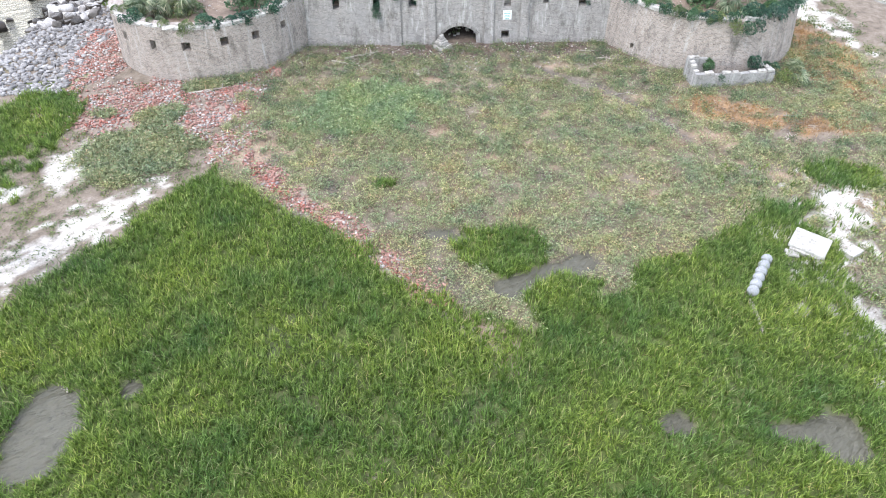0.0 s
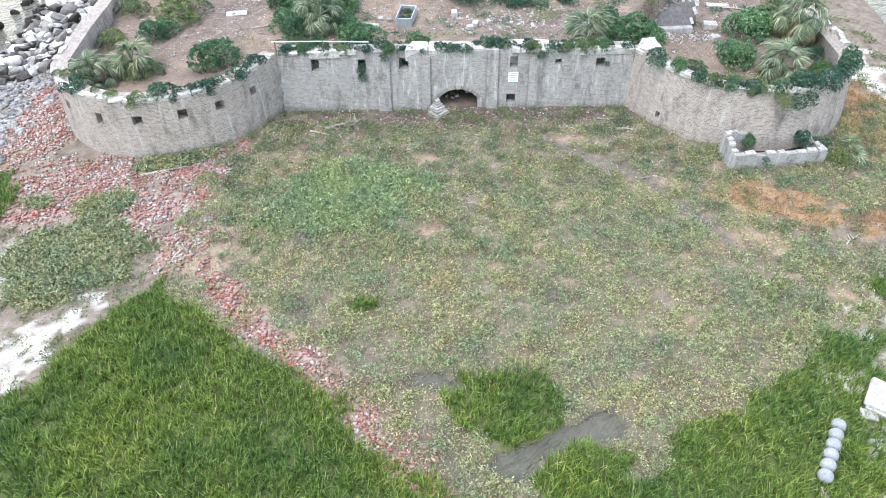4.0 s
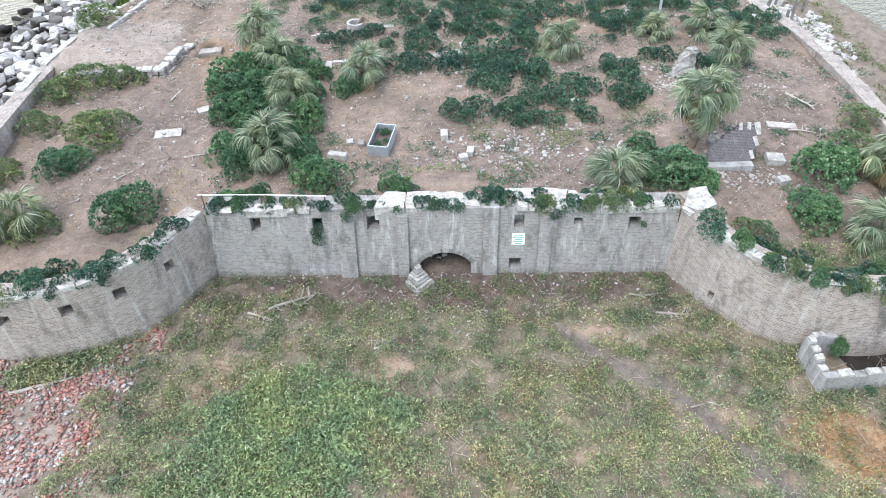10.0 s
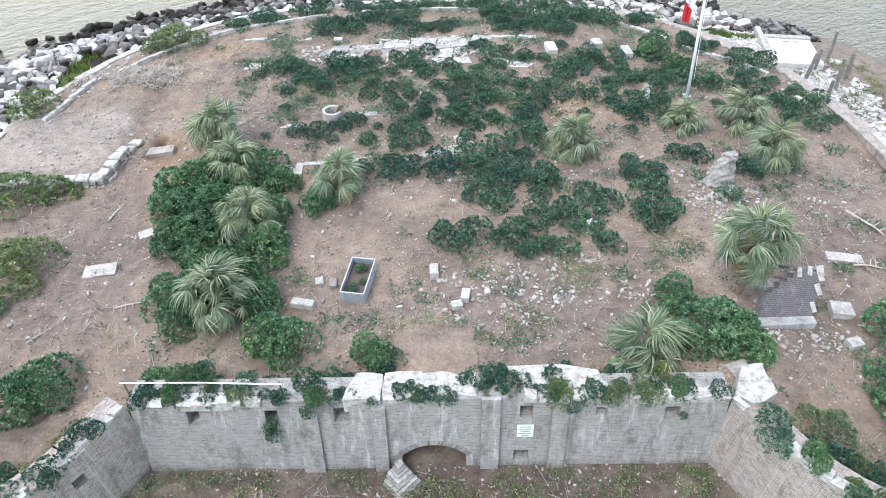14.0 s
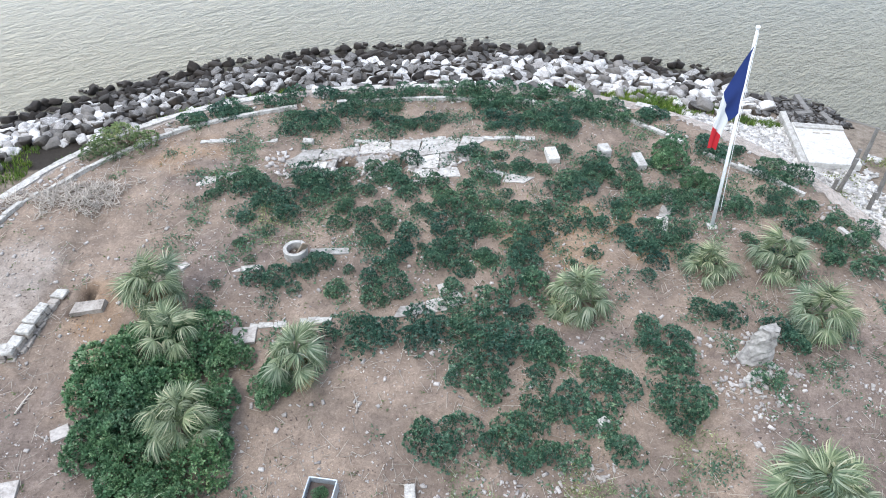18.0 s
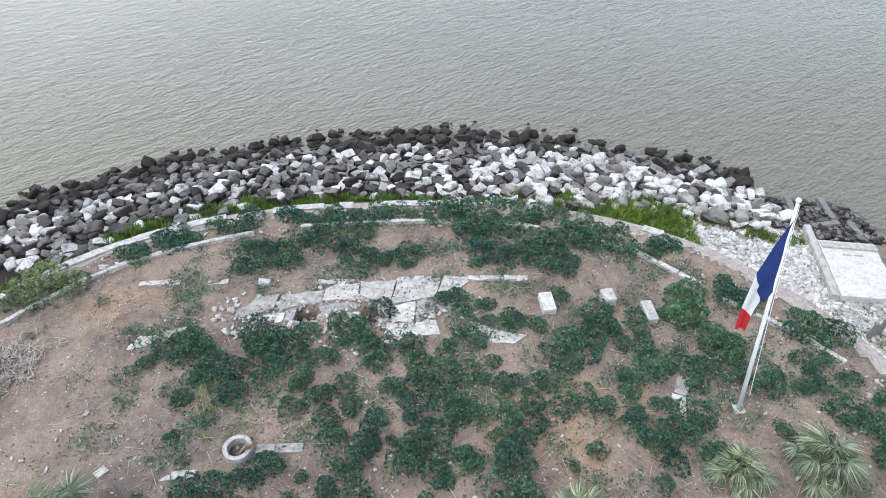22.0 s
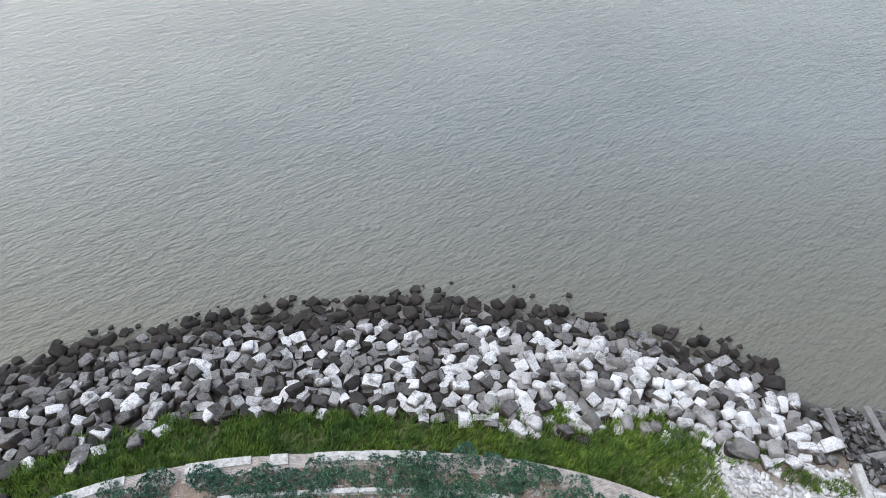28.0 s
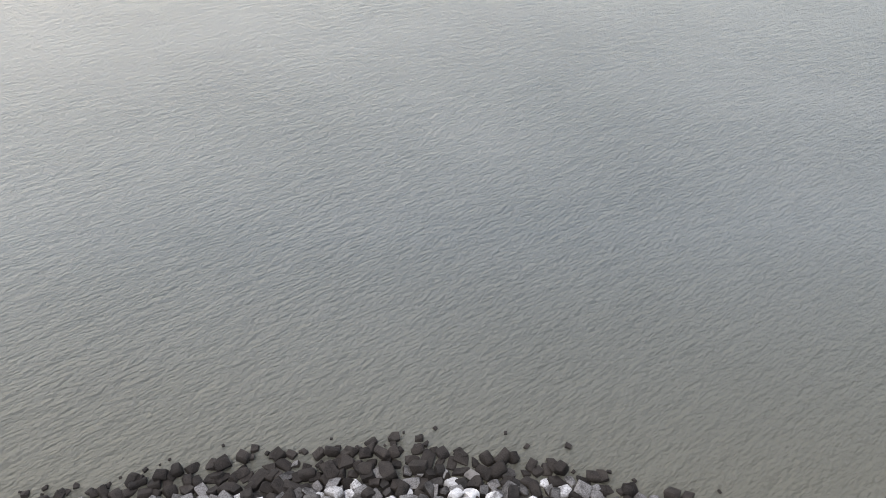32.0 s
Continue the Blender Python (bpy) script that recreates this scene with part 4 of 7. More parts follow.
def joined(name, meshes, placed, mat):
    """Many copies of some meshes in one: placed holds (which, matrix)."""
    vs, fs, n = [], [], 0
    data = []
    for me in meshes:
        v = np.empty(len(me.vertices) * 3)
        me.vertices.foreach_get("co", v)
        f = np.empty(len(me.polygons) * len(me.polygons[0].vertices), int)
        me.loops.foreach_get("vertex_index", f)
        data.append((v.reshape(-1, 3), f.reshape(-1, len(me.polygons[0].vertices))))
    for k, m in placed:
        v, f = data[k]
        a = np.array(m)
        vs.append(v @ a[:3, :3].T + a[:3, 3])
        fs.append(f + n)
        n += len(v)
    out = quick(name, np.concatenate(vs), np.concatenate(fs), mat)
    if "tone" in meshes[0].attributes:
        tones = []
        for me in meshes:
            t = np.empty(len(me.vertices), np.float32)
            me.attributes["tone"].data.foreach_get("value", t)
            tones.append(t)
        out.attributes.new("tone", "FLOAT", "POINT").data.foreach_set("value", np.concatenate([tones[k] for k, _ in placed]))
    return out


def riprap():
    holder = tagged(empty("riprap", 0, 47, -0.5), "bank of large quarried boulders sloping into the water", "riprap", kind="structure")
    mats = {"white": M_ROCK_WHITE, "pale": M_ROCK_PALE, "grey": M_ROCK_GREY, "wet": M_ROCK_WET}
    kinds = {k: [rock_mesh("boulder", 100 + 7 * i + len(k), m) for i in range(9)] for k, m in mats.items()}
    r = random.Random(8)
    outer = fort_outline(-3.7)
    spots = []
    for layer, step in ((0, 0.78), (1, 1.7)):
        for x in np.arange(-41, 27, step):
            for y in np.arange(4, 55.5, step):
                spots.append((x + r.uniform(-0.24, 0.24) * step + 0.5 * step * (round(y / step) % 2), y + r.uniform(-0.24, 0.24) * step, layer))
    xy = np.array(spots)
    x, y = xy[:, 0], xy[:, 1]
    edge = shore(x)
    side = np.clip(x + 37.5, 0, 99)
    gap = np.minimum(edge - y, np.where(y < 40, side * 1.4, 99))
    ok = ~inside(x, y, fort_outline(-1.3)) & ((x < -9) | ~inside(x, y, outer)) & (gap > 0.35) & (y > 4) & ((y > 36) | (x < -28.2)) & (x < 26.4) & ((y > 12) | (x < -30))
    ok &= (y > bank_edge(x) - 0.2 + 0.9 * wobble(x, y, 2.4, 71)) | (x < -24)
    loose = {"white": [], "pale": [], "grey": [], "wet": []}
    single = 0
    for (px, py, layer), g, good in zip(spots, gap, ok):
        if not good:
            continue
        tone = g + r.gauss(0, 0.9) + (0.9 if px > 6 else 0)
        kind = "wet" if tone < 2.9 else "grey" if tone < 4.2 or r.random() < (0.08 if px > 8 else 0.1 if px < -24 else 0.3 if px > 3 else 0.52 if px > -8 else 0.66) else "pale"
        if kind == "pale" and r.random() < (0.6 if px > 6 or px < -24 else 0.2 if px > -2 else 0.06):
            kind = "white"
        size = r.uniform(0.33, 0.47) * (1.0 + 0.25 * (r.random() < 0.18))
        z = gz(px, py) + size * (0.2 + 0.55 * layer)
        if g < 1.1 and r.random() < 0.2:
            continue
        if g < 1.0:
            z = max(z, WATER + r.uniform(-0.15, 0.32))
        m = Matrix.LocRotScale((px, py, z), Euler((r.uniform(-0.5, 0.5), r.uniform(-0.5, 0.5), r.uniform(0, 6.28))), (size * r.uniform(0.95, 1.35), size, size * r.uniform(0.75, 1.0)))
        which = r.randrange(9)
        if -9.5 < px < 11 and g > 0.8 and single < 330:
            ob = new("boulder", kinds[kind][which])
            ob.parent = holder
            ob.matrix_basis = Matrix.Translation((0, -47, 0.5)) @ m
            single += 1
        else:
            loose[kind].append((which, m))
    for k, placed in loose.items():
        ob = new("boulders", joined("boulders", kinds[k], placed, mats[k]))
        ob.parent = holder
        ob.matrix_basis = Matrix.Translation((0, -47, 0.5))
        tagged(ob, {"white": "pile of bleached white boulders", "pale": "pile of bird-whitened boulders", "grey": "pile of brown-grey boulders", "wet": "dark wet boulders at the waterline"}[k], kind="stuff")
    # stray stones out in the shallows
    for k in range(90):
        px = r.uniform(-29, 25)
        ob = new("shore_stone", kinds["wet"][k % 9])
        py = float(shore(px)) + abs(r.gauss(0, 0.75)) - 0.7
        s = r.uniform(0.08, 0.26) if r.random() < 0.7 else r.uniform(0.28, 0.44)
        ob.matrix_basis = Matrix.LocRotScale((px, py, WATER - 0.02), Euler((r.uniform(-0.4, 0.4), 0, r.uniform(0, 6))), (s, s, s))
        tagged(ob, "dark wet stone standing in the shallow water", "stone", "stones in the shallows")


riprap()


def chips(name, label, count, area, mat, lo, hi, seed, flat=0.5, lift=0.0, sunk=0.25):
    """Loose fragments scattered where area(x, y) allows: area gives the box and a chance for each place."""
    r = np.random.RandomState(seed)
    (x0, x1, y0, y1), chance = area
    x, y = r.uniform(x0, x1, count * 6), r.uniform(y0, y1, count * 6)
    keep = r.uniform(0, 1, len(x)) < chance(x, y)
    x, y = x[keep][:count], y[keep][:count]
    n = len(x)
    if not n:
        return None
    size = r.uniform(lo, hi, n) ** 1.0
    a, tilt, b = r.uniform(0, 6.28, n), r.normal(0, 0.35, n), r.uniform(0, 6.28, n)
    cube = np.array([(i, j, k) for k in (-0.5, 0.5) for j in (-0.5, 0.5) for i in (-0.5, 0.5)])
    v = cube[None] * np.stack([size * r.uniform(0.8, 1.6, n), size * r.uniform(0.5, 0.9, n), size * flat * r.uniform(0.6, 1.2, n)], 1)[:, None]
    v = v + r.normal(0, 0.09, v.shape) * size[:, None, None]
    ct, st = np.cos(tilt)[:, None], np.sin(tilt)[:, None]
    v = np.stack([v[..., 0], v[..., 1] * ct - v[..., 2] * st, v[..., 1] * st + v[..., 2] * ct], 2)
    ca, sa = np.cos(a)[:, None], np.sin(a)[:, None]
    v = np.stack([v[..., 0] * ca - v[..., 1] * sa, v[..., 0] * sa + v[..., 1] * ca, v[..., 2]], 2)
    z = level(x, y) + size * flat * (0.5 - sunk) + lift * r.uniform(0, 1, n)
    v = v + np.stack([x, y, z], 1)[:, None]
    f = np.array([(0, 2, 3, 1), (4, 5, 7, 6), (0, 1, 5, 4), (2, 6, 7, 3), (0, 4, 6, 2), (1, 3, 7, 5)])
    f = (f[None] + 8 * np.arange(n)[:, None, None]).reshape(-1, 4)
    return tagged(new(name, quick(name, v.reshape(-1, 3), f, mat)), label, "rubble", kind="stuff")


def fort_in(x, y):
    return inside(x, y, fort_outline(1.2)).astype(float)


WEST_BOX = (-30, 2, -28, 4)
chips("brick_rubble", "spilled red brick rubble on the shore", 13000, (WEST_BOX, lambda x, y: rubble_mask(x, y) * 0.9 * (~inside(x, y, OUTLINE))), M_RUBBLE, 0.05, 0.15, 1, 0.55, 0.08)
chips("lime_rubble", "pale lime rubble among the red brick", 10000, (WEST_BOX, lambda x, y: np.clip(rubble_mask(x, y) * (0.5 + 0.6 * wobble(x, y, 1.8, 77)), 0, 1) * np.where(x > -13.2, 0.4, 1.0) * (~inside(x, y, OUTLINE))), M_RUBBLE_PALE, 0.05, 0.16, 2, 0.5, 0.08)
M_RUBBLE_RED = plain("bright_red_brick_rubble", (0.22, 0.06, 0.045), (0.36, 0.15, 0.115), 1.3, 0.9, 30, per="island")
red_line = lambda x, y: ((x > -13.2) & (x < 0.2)) * np.clip(1.1 - np.abs((y + 16.45) + 1.05 * (x + 13.0)) / (0.5 + 0.2 * wobble(x, y, 1.5, 76)), 0, 1)
red_area = lambda x, y: rubble_mask(x, y) * (wobble(x, y, 1.5, 78) > 0.35) * 0.5 * (x < -13)
chips("red_bricks", "broken bright red bricks along the marsh edge", 5500, (WEST_BOX, lambda x, y: np.maximum(red_line(x, y), red_area(x, y)) * (~inside(x, y, OUTLINE)) * ~marsh_mask(x, y)), M_RUBBLE_RED, 0.06, 0.15, 4, 0.55, 0.14)
M_SHELL = plain("white_shell_rubble", (0.25, 0.235, 0.215), (0.55, 0.53, 0.50), 1.2, 0.9, 30, per="island")
chips("shell_rubble", "broken white concrete and shell on the landing", 5200, ((15, 33, 22, 41), lambda x, y: (np.maximum(soft_in(in_ellipse(x, y, 25.0, 32.5, 4.6, 5.4, 0, 0.3, 38)), soft_in(in_ellipse(x, y, 20.0, 37.2, 3.2, 2.2, -30, 0.3, 42))) + 0.5 * soft_in(in_ellipse(x, y, 29, 24, 2.4, 7, 0, 0.4, 40))) * (~inside(x, y, OUTLINE)) * (1 - 0.85 * soft_in(in_ellipse(x, y, 21.6, 35.4, 2.4, 1.1, -20, 0.4, 36), 0.3))), M_SHELL, 0.10, 0.36, 3, 0.4, 0.05)
chips("ruin_rubble", "pale rubble from fallen masonry", 2600, ((-24, 24, 1, 24), lambda x, y: fort_in(x, y) * np.maximum.reduce([soft_in(in_ellipse(x, y, 4.2, 7.0, 4.2, 2.0, 0, 0.5, 80), 0.3), soft_in(in_ellipse(x, y, 14.6, 12.6, 1.9, 2.4, 0, 0.4, 81), 0.3), soft_in(in_ellipse(x, y, 15.6, 3.6, 2.2, 1.4, 0, 0.4, 82), 0.3) * 0.8, soft_in(in_ellipse(x, y, 9.5, 6.9, 1.2, 0.8, 0, 0.4, 83), 0.3), 0.05 + 0 * x])), M_RUBBLE_PALE, 0.05, 0.19, 5, 0.6)
chips("dark_litter", "dark clods and dead leaves on bare earth", 5000, ((-25, 25, 0.5, 37), lambda x, y: fort_in(x, y) * (0.35 + 0.6 * wobble(x, y, 3, 98))), M_DIRT_DARK, 0.025, 0.075, 16, 0.35)
chips("fort_litter", "small pale stones and litter on bare earth", 9000, ((-25, 25, 0.5, 37), lambda x, y: fort_in(x, y) * (0.4 + 0.5 * wobble(x, y, 4, 90))), M_RUBBLE_PALE, 0.025, 0.085, 6, 0.5)
chips("wall_top_rubble", "broken brick along the wall top", 900, ((-25, 25, -6, 3), lambda x, y: (inside(x, y, fort_outline(0.35)) & ~inside(x, y, fort_outline(1.6))) * (0.5 + 0.5 * wobble(x, y, 1.5, 91))), M_RUBBLE_PALE, 0.07, 0.22, 7, 0.6, 0.0)
chips("gate_litter", "stones and debris before the gate", 700, ((-12, 13, -5, -0.3), lambda x, y: 0.5 + 0.5 * wobble(x, y, 1.5, 92)), M_RUBBLE_PALE, 0.03, 0.13, 8, 0.5)
chips("shore_gravel", "grey shell bank beside the fort", 5200, ((-38, -26, -7, 24), lambda x, y: ((x < -27.2 - 0.08 * np.abs(y)) & ~inside(x, y, fort_outline(-1.5))) * (1 - 0.8 * rubble_mask(x, y)) * 0.9), plain("grey_shell_gravel", (0.12, 0.115, 0.11), (0.31, 0.30, 0.29), 1.2, 0.9, 20, per="island"), 0.12, 0.36, 9, 0.5)


# ---- built ruins and loose things ----
def block(name, x, y, sx, sy, sz, rz, mat, label, category, group="", sink=0.03, seed=0, tilt=0.0):
    r = random.Random(seed + int(100 * x))
    bm = bmesh.new()
    box(bm, sx, sy, sz + sink, Matrix.Translation((0, 0, -sink)), min(sx, sy, sz) * 0.08, 0.02, r)
    ob = part(name, bm, mat)
    ob.matrix_world = pose(x, y, gz(x, y), tilt, tilt * 0.6, rz)
    return tagged(ob, label, category, group)


for x, y, sx, sy, sz, rz in ((8.3, 29.2, 0.7, 1.3, 0.4, 6), (11.5, 29.4, 0.65, 0.85, 0.6, 8), (13.4, 28.4, 0.55, 1.35, 0.35, 4)):
    block("concrete_footing", x, y, sx, sy, sz, rz, M_OLD_WHITE, "whitened concrete footing block standing in bare earth", "footing", "concrete footings")
for x, y, sx, sy, sz, rz in ((-5.25, 7.6, 0.4, 0.45, 0.15, 10), (-4.6, 7.5, 0.35, 0.55, 0.18, 5), (-5.8, 6.1, 1.05, 0.42, 0.3, -12), (0.15, 8.1, 0.42, 0.75, 0.4, 4), (1.6, 6.6, 0.4, 0.7, 0.25, -8), (2.6, 6.7, 0.25, 0.3, 0.2, 20), (1.2, 6.0, 0.5, 0.4, 0.25, 12), (18.0, 5.0, 0.9, 0.8, 0.35, -10), (17.8, 3.2, 0.6, 0.5, 0.3, 12), (8.0, 10.8, 0.45, 0.35, 0.5, 30)):
    block("stone_block", x, y, sx, sy, sz, rz, M_LIME, "pale loose concrete block lying on the earth", "block", "loose blocks")
M_SLAB = plain("dull_broken_concrete", (0.17, 0.15, 0.13), (0.42, 0.39, 0.36), 1.6, 0.9, 9.0)
block("white_slab", -4.3, 21.15, 2.0, 0.42, 0.1, 1, M_OLD_WHITE, "long white concrete slab beside the well ring", "slab", "flat slabs", 0.05)
for x, y, sx, sy, rz in ((-14.4, 11.0, 0.75, 0.6, 30), (-15.8, 8.4, 1.5, 0.8, 10), (-7.7, 15.8, 1.1, 0.95, 4), (19.6, 8.3, 1.6, 0.6, -12), (-11.6, 20.2, 0.5, 0.4, 50), (12.6, 2.0, 0.9, 0.7, 20), (-24.0, 22.5, 1.4, 0.5, 70)):
    block("flat_slab", x, y, sx, sy, 0.12, rz, M_SLAB, "flat broken concrete slab lying on the earth", "slab", "flat slabs", 0.05)
for x, y, sx, rz in ((-8.6, 20.0, 1.6, 4), (-8.2, 31.4, 3.2, -1), (-12.2, 31.4, 2.6, 2), (-2.8, 31.4, 3.0, 0), (0.8, 31.35, 3.0, 0), (5.6, 31.2, 3.4, -2), (-7.0, 16.4, 2.0, 3), (-4.4, 16.6, 1.6, 4)):
    w = tagged(empty("footing_wall", x, y, gz(x, y), rz), "low pale foundation wall flush in the earth", "wall remnant", "foundation walls")
    o = -sx / 2
    while o < sx / 2:
        ln = rng.uniform(0.3, 0.75)
        if rng.random() < 0.7:
            bm = bmesh.new()
            rough_block(bm, [(o, -0.17), (o + ln - 0.02, -0.17), (o + ln - 0.02, 0.17), (o, 0.17)], -0.15, rng.uniform(0.03, 0.13), rng, 0.06)
            part("wall_stone", bm, M_COPING, w)
        o += ln

M_FLOOR = plain("pale_broken_concrete_floor", (0.17, 0.145, 0.12), (0.48, 0.46, 0.425), 1.9, 0.9, 6.0, per="object")
rng = random.Random(12)


def broken_floor(label, pieces):
    """Slabs that were once one floor: each piece lies, sinks or tilts by itself along the cracks."""
    mids = [sum((Vector(p) for p in pts), Vector((0, 0))) / len(pts) for pts, _, _, _ in pieces]
    mid = sum(mids, Vector((0, 0))) / len(mids)
    slab = tagged(empty("cracked_floor", mid.x, mid.y, gz(mid.x, mid.y)), label, "slab")
    bpy.context.view_layer.update()
    for (pts, up, rx, ry), m in zip(pieces, mids):
        line = []
        for a, b in zip(pts, pts[1:] + pts[:1]):
            a, b = Vector(a) - m, Vector(b) - m
            n = max(1, round((b - a).length / 0.45))
            for k in range(n):
                q = a.lerp(b, k / n)
                line.append((q + Vector((rng.uniform(-0.05, 0.05), rng.uniform(-0.05, 0.05)))) * 0.985)
        bm = bmesh.new()
        low, high = [bm.verts.new((*q, -0.2)) for q in line], [bm.verts.new((*q, 0.10 + rng.uniform(-0.015, 0.015))) for q in line]
        bm.faces.new(high)
        bm.faces.new(low[::-1])
        for i in range(len(line)):
            j = (i + 1) % len(line)
            bm.faces.new((low[i], low[j], high[j], high[i]))
        bmesh.ops.recalc_face_normals(bm, faces=bm.faces)
        ob = part("slab_piece", bm, M_FLOOR, slab)
        ob.matrix_parent_inverse = slab.matrix_world.inverted()
        ob.matrix_basis = pose(m.x, m.y, max(gz(m.x, m.y), gz(m.x, m.y + 0.8)) + up, rx, ry, 0)


broken_floor("cracked and sunken pale concrete floor with dark holes", [
    ([(-8.4, 28.6), (-7.9, 28.5), (-6.9, 28.95), (-5.9, 29.35), (-5.7, 30.35), (-6.8, 30.2)], 0.02, 2, -1), ([(-5.85, 29.35), (-4.1, 29.72), (-3.5, 29.9), (-3.4, 30.75), (-4.6, 30.5), (-5.65, 30.35)], 0.03, 3, 1),
    ([(-3.45, 29.9), (-2.2, 29.97), (-1.5, 30.05), (-1.6, 31.1), (-2.8, 31.1), (-3.35, 30.75)], 0.02, 2, 0), ([(-1.45, 30.05), (0.1, 29.5), (0.4, 31.2), (-1.55, 31.1)], 0.0, 1, 2), ([(0.15, 29.45), (2.5, 29.9), (2.9, 31.4), (0.45, 31.2)], 0.0, -1, 1),
    ([(2.55, 29.9), (3.5, 30.2), (4.6, 31.3), (2.95, 31.4)], -0.02, 2, 3), ([(-7.7, 28.35), (-6.2, 28.9), (-5.2, 29.15), (-5.3, 28.5), (-7.0, 27.95)], -0.06, 5, 2), ([(-5.15, 29.2), (-4.75, 29.3), (-4.95, 28.3), (-5.6, 28.0), (-5.3, 28.5)], -0.05, 8, 3),
    ([(-3.6, 29.45), (-2.0, 29.75), (-1.5, 29.3), (-2.0, 28.35), (-3.2, 28.35)], -0.1, 11, 4), ([(-0.5, 29.4), (0.05, 29.3), (0.2, 28.3), (-0.35, 28.1)], 0.02, -4, -8), ([(0.2, 29.3), (1.5, 29.6), (1.4, 28.2), (0.25, 28.2)], 0.0, 2, 0),
    ([(1.55, 29.6), (2.6, 29.75), (2.3, 28.5), (1.45, 28.2)], -0.04, 3, 4), ([(0.1, 28.1), (1.4, 28.1), (1.1, 27.2), (-0.1, 27.4)], -0.04, 3, 2), ([(1.5, 28.1), (2.5, 28.3), (2.7, 27.3), (1.2, 27.2)], -0.05, -2, 3)])
broken_floor("thin pale mortar floor breaking up in the earth", [([(-0.8, 16.7), (0.6, 16.9), (0.7, 17.7), (-0.5, 17.4)], -0.05, 1, 2), ([(0.65, 16.9), (1.8, 17.1), (1.6, 17.9), (0.75, 17.7)], -0.06, 2, 0), ([(1.85, 17.1), (2.7, 17.5), (2.2, 18.3), (1.65, 17.9)], -0.05, 0, 1), ([(1.4, 18.0), (1.9, 18.2), (1.8, 18.9), (1.3, 18.7)], -0.05, 3, 1)])
broken_floor("low pale patch of broken concrete floor", [([(3.8, 27.4), (5.0, 26.9), (5.4, 27.6), (4.4, 28.1)], -0.05, 1, 1), ([(5.05, 26.8), (6.3, 26.6), (7.0, 27.2), (5.45, 27.5)], -0.06, 2, 0)])
broken_floor("pale broken concrete strip beside the flagpole", [([(13.0, 22.5), (13.6, 22.3), (13.9, 23.3), (13.3, 23.5)], -0.04, 2, 1), ([(13.35, 23.55), (13.95, 23.4), (14.5, 24.4), (13.9, 24.6)], -0.05, 1, 2), ([(13.95, 24.65), (14.5, 24.45), (14.8, 25.6), (14.3, 25.7)], -0.04, 2, 1)])
broken_floor("two pale slab fragments in a row", [([(-12.8, 26.6), (-11.7, 26.9), (-11.2, 27.6), (-12.2, 27.5)], -0.06, 2, 1), ([(-11.1, 27.2), (-10.2, 27.6), (-10.0, 28.1), (-11.0, 27.9)], -0.06, 2, 1)])
M_STAINED = plain("brown_stained_concrete", (0.12, 0.10, 0.085), (0.33, 0.30, 0.265), 1.6, 0.9, 9.0)


def terrace_wall():
    r = random.Random(17)
    t = tagged(empty("terrace_wall", -18, 15, gz(-16.9, 14.2)), "ruined retaining wall of pale stone with a dark hollow", "wall remnant")
    bpy.context.view_layer.update()
    for (x0, y0), (x1, y1), n_blocks in (((-24.4, 14.35), (-17.7, 14.75), 17), ((-17.75, 14.95), (-16.95, 18.7), 11)):
        turn = math.degrees(math.atan2(y1 - y0, x1 - x0))
        back = Vector((-(y1 - y0), x1 - x0)).normalized()
        length = math.hypot(x1 - x0, y1 - y0)
        for layer, (count, deep, high, mat) in enumerate(((n_blocks, 0.5, 0.26, M_STAINED), (n_blocks, 0.46, 0.26, M_STAINED), (n_blocks // 2 + 1, 0.62, 0.16, M_COPING))):
            for k in range(count):
                if layer and r.random() < (0.06, 0.22)[layer - 1]:
                    continue
                f = (k + 0.5) / count
                x, y = x0 + (x1 - x0) * f + back.x * (0.07 * layer + r.uniform(-0.04, 0.04)), y0 + (y1 - y0) * f + back.y * (0.07 * layer + r.uniform(-0.04, 0.04))
                bm = bmesh.new()
                box(bm, length / count * r.uniform(0.85, 1.0), deep * r.uniform(0.8, 1.15), high * r.uniform(0.85, 1.1), Matrix(), 0.025, 0.035, r)
                ob = part("wall_stone", bm, mat, t)
                ob.matrix_parent_inverse = t.matrix_world.inverted()
                ob.matrix_basis = pose(x, y, gz(x + 0.9 * (turn > 45), y - 0.8 * (turn < 45)) - 0.1 + 0.25 * layer, r.uniform(-3, 3), r.uniform(-3, 3), turn + r.uniform(-4, 4))
    # the hollow under a tilted slab at the wall's far end
    bm = bmesh.new()
    rough_block(bm, [(-0.8, -0.35), (0.75, -0.42), (0.9, 0.2), (-0.6, 0.32)], -0.12, 0.14, r, 0.08)
    ob = part("tilted_slab", bm, M_STAINED, t, "pale tilted slab")
    ob.matrix_parent_inverse = t.matrix_world.inverted()
    ob.matrix_basis = pose(-15.5, 17.55, gz(-15.2, 17.3) + 0.1, 6, -5, 8)


terrace_wall()


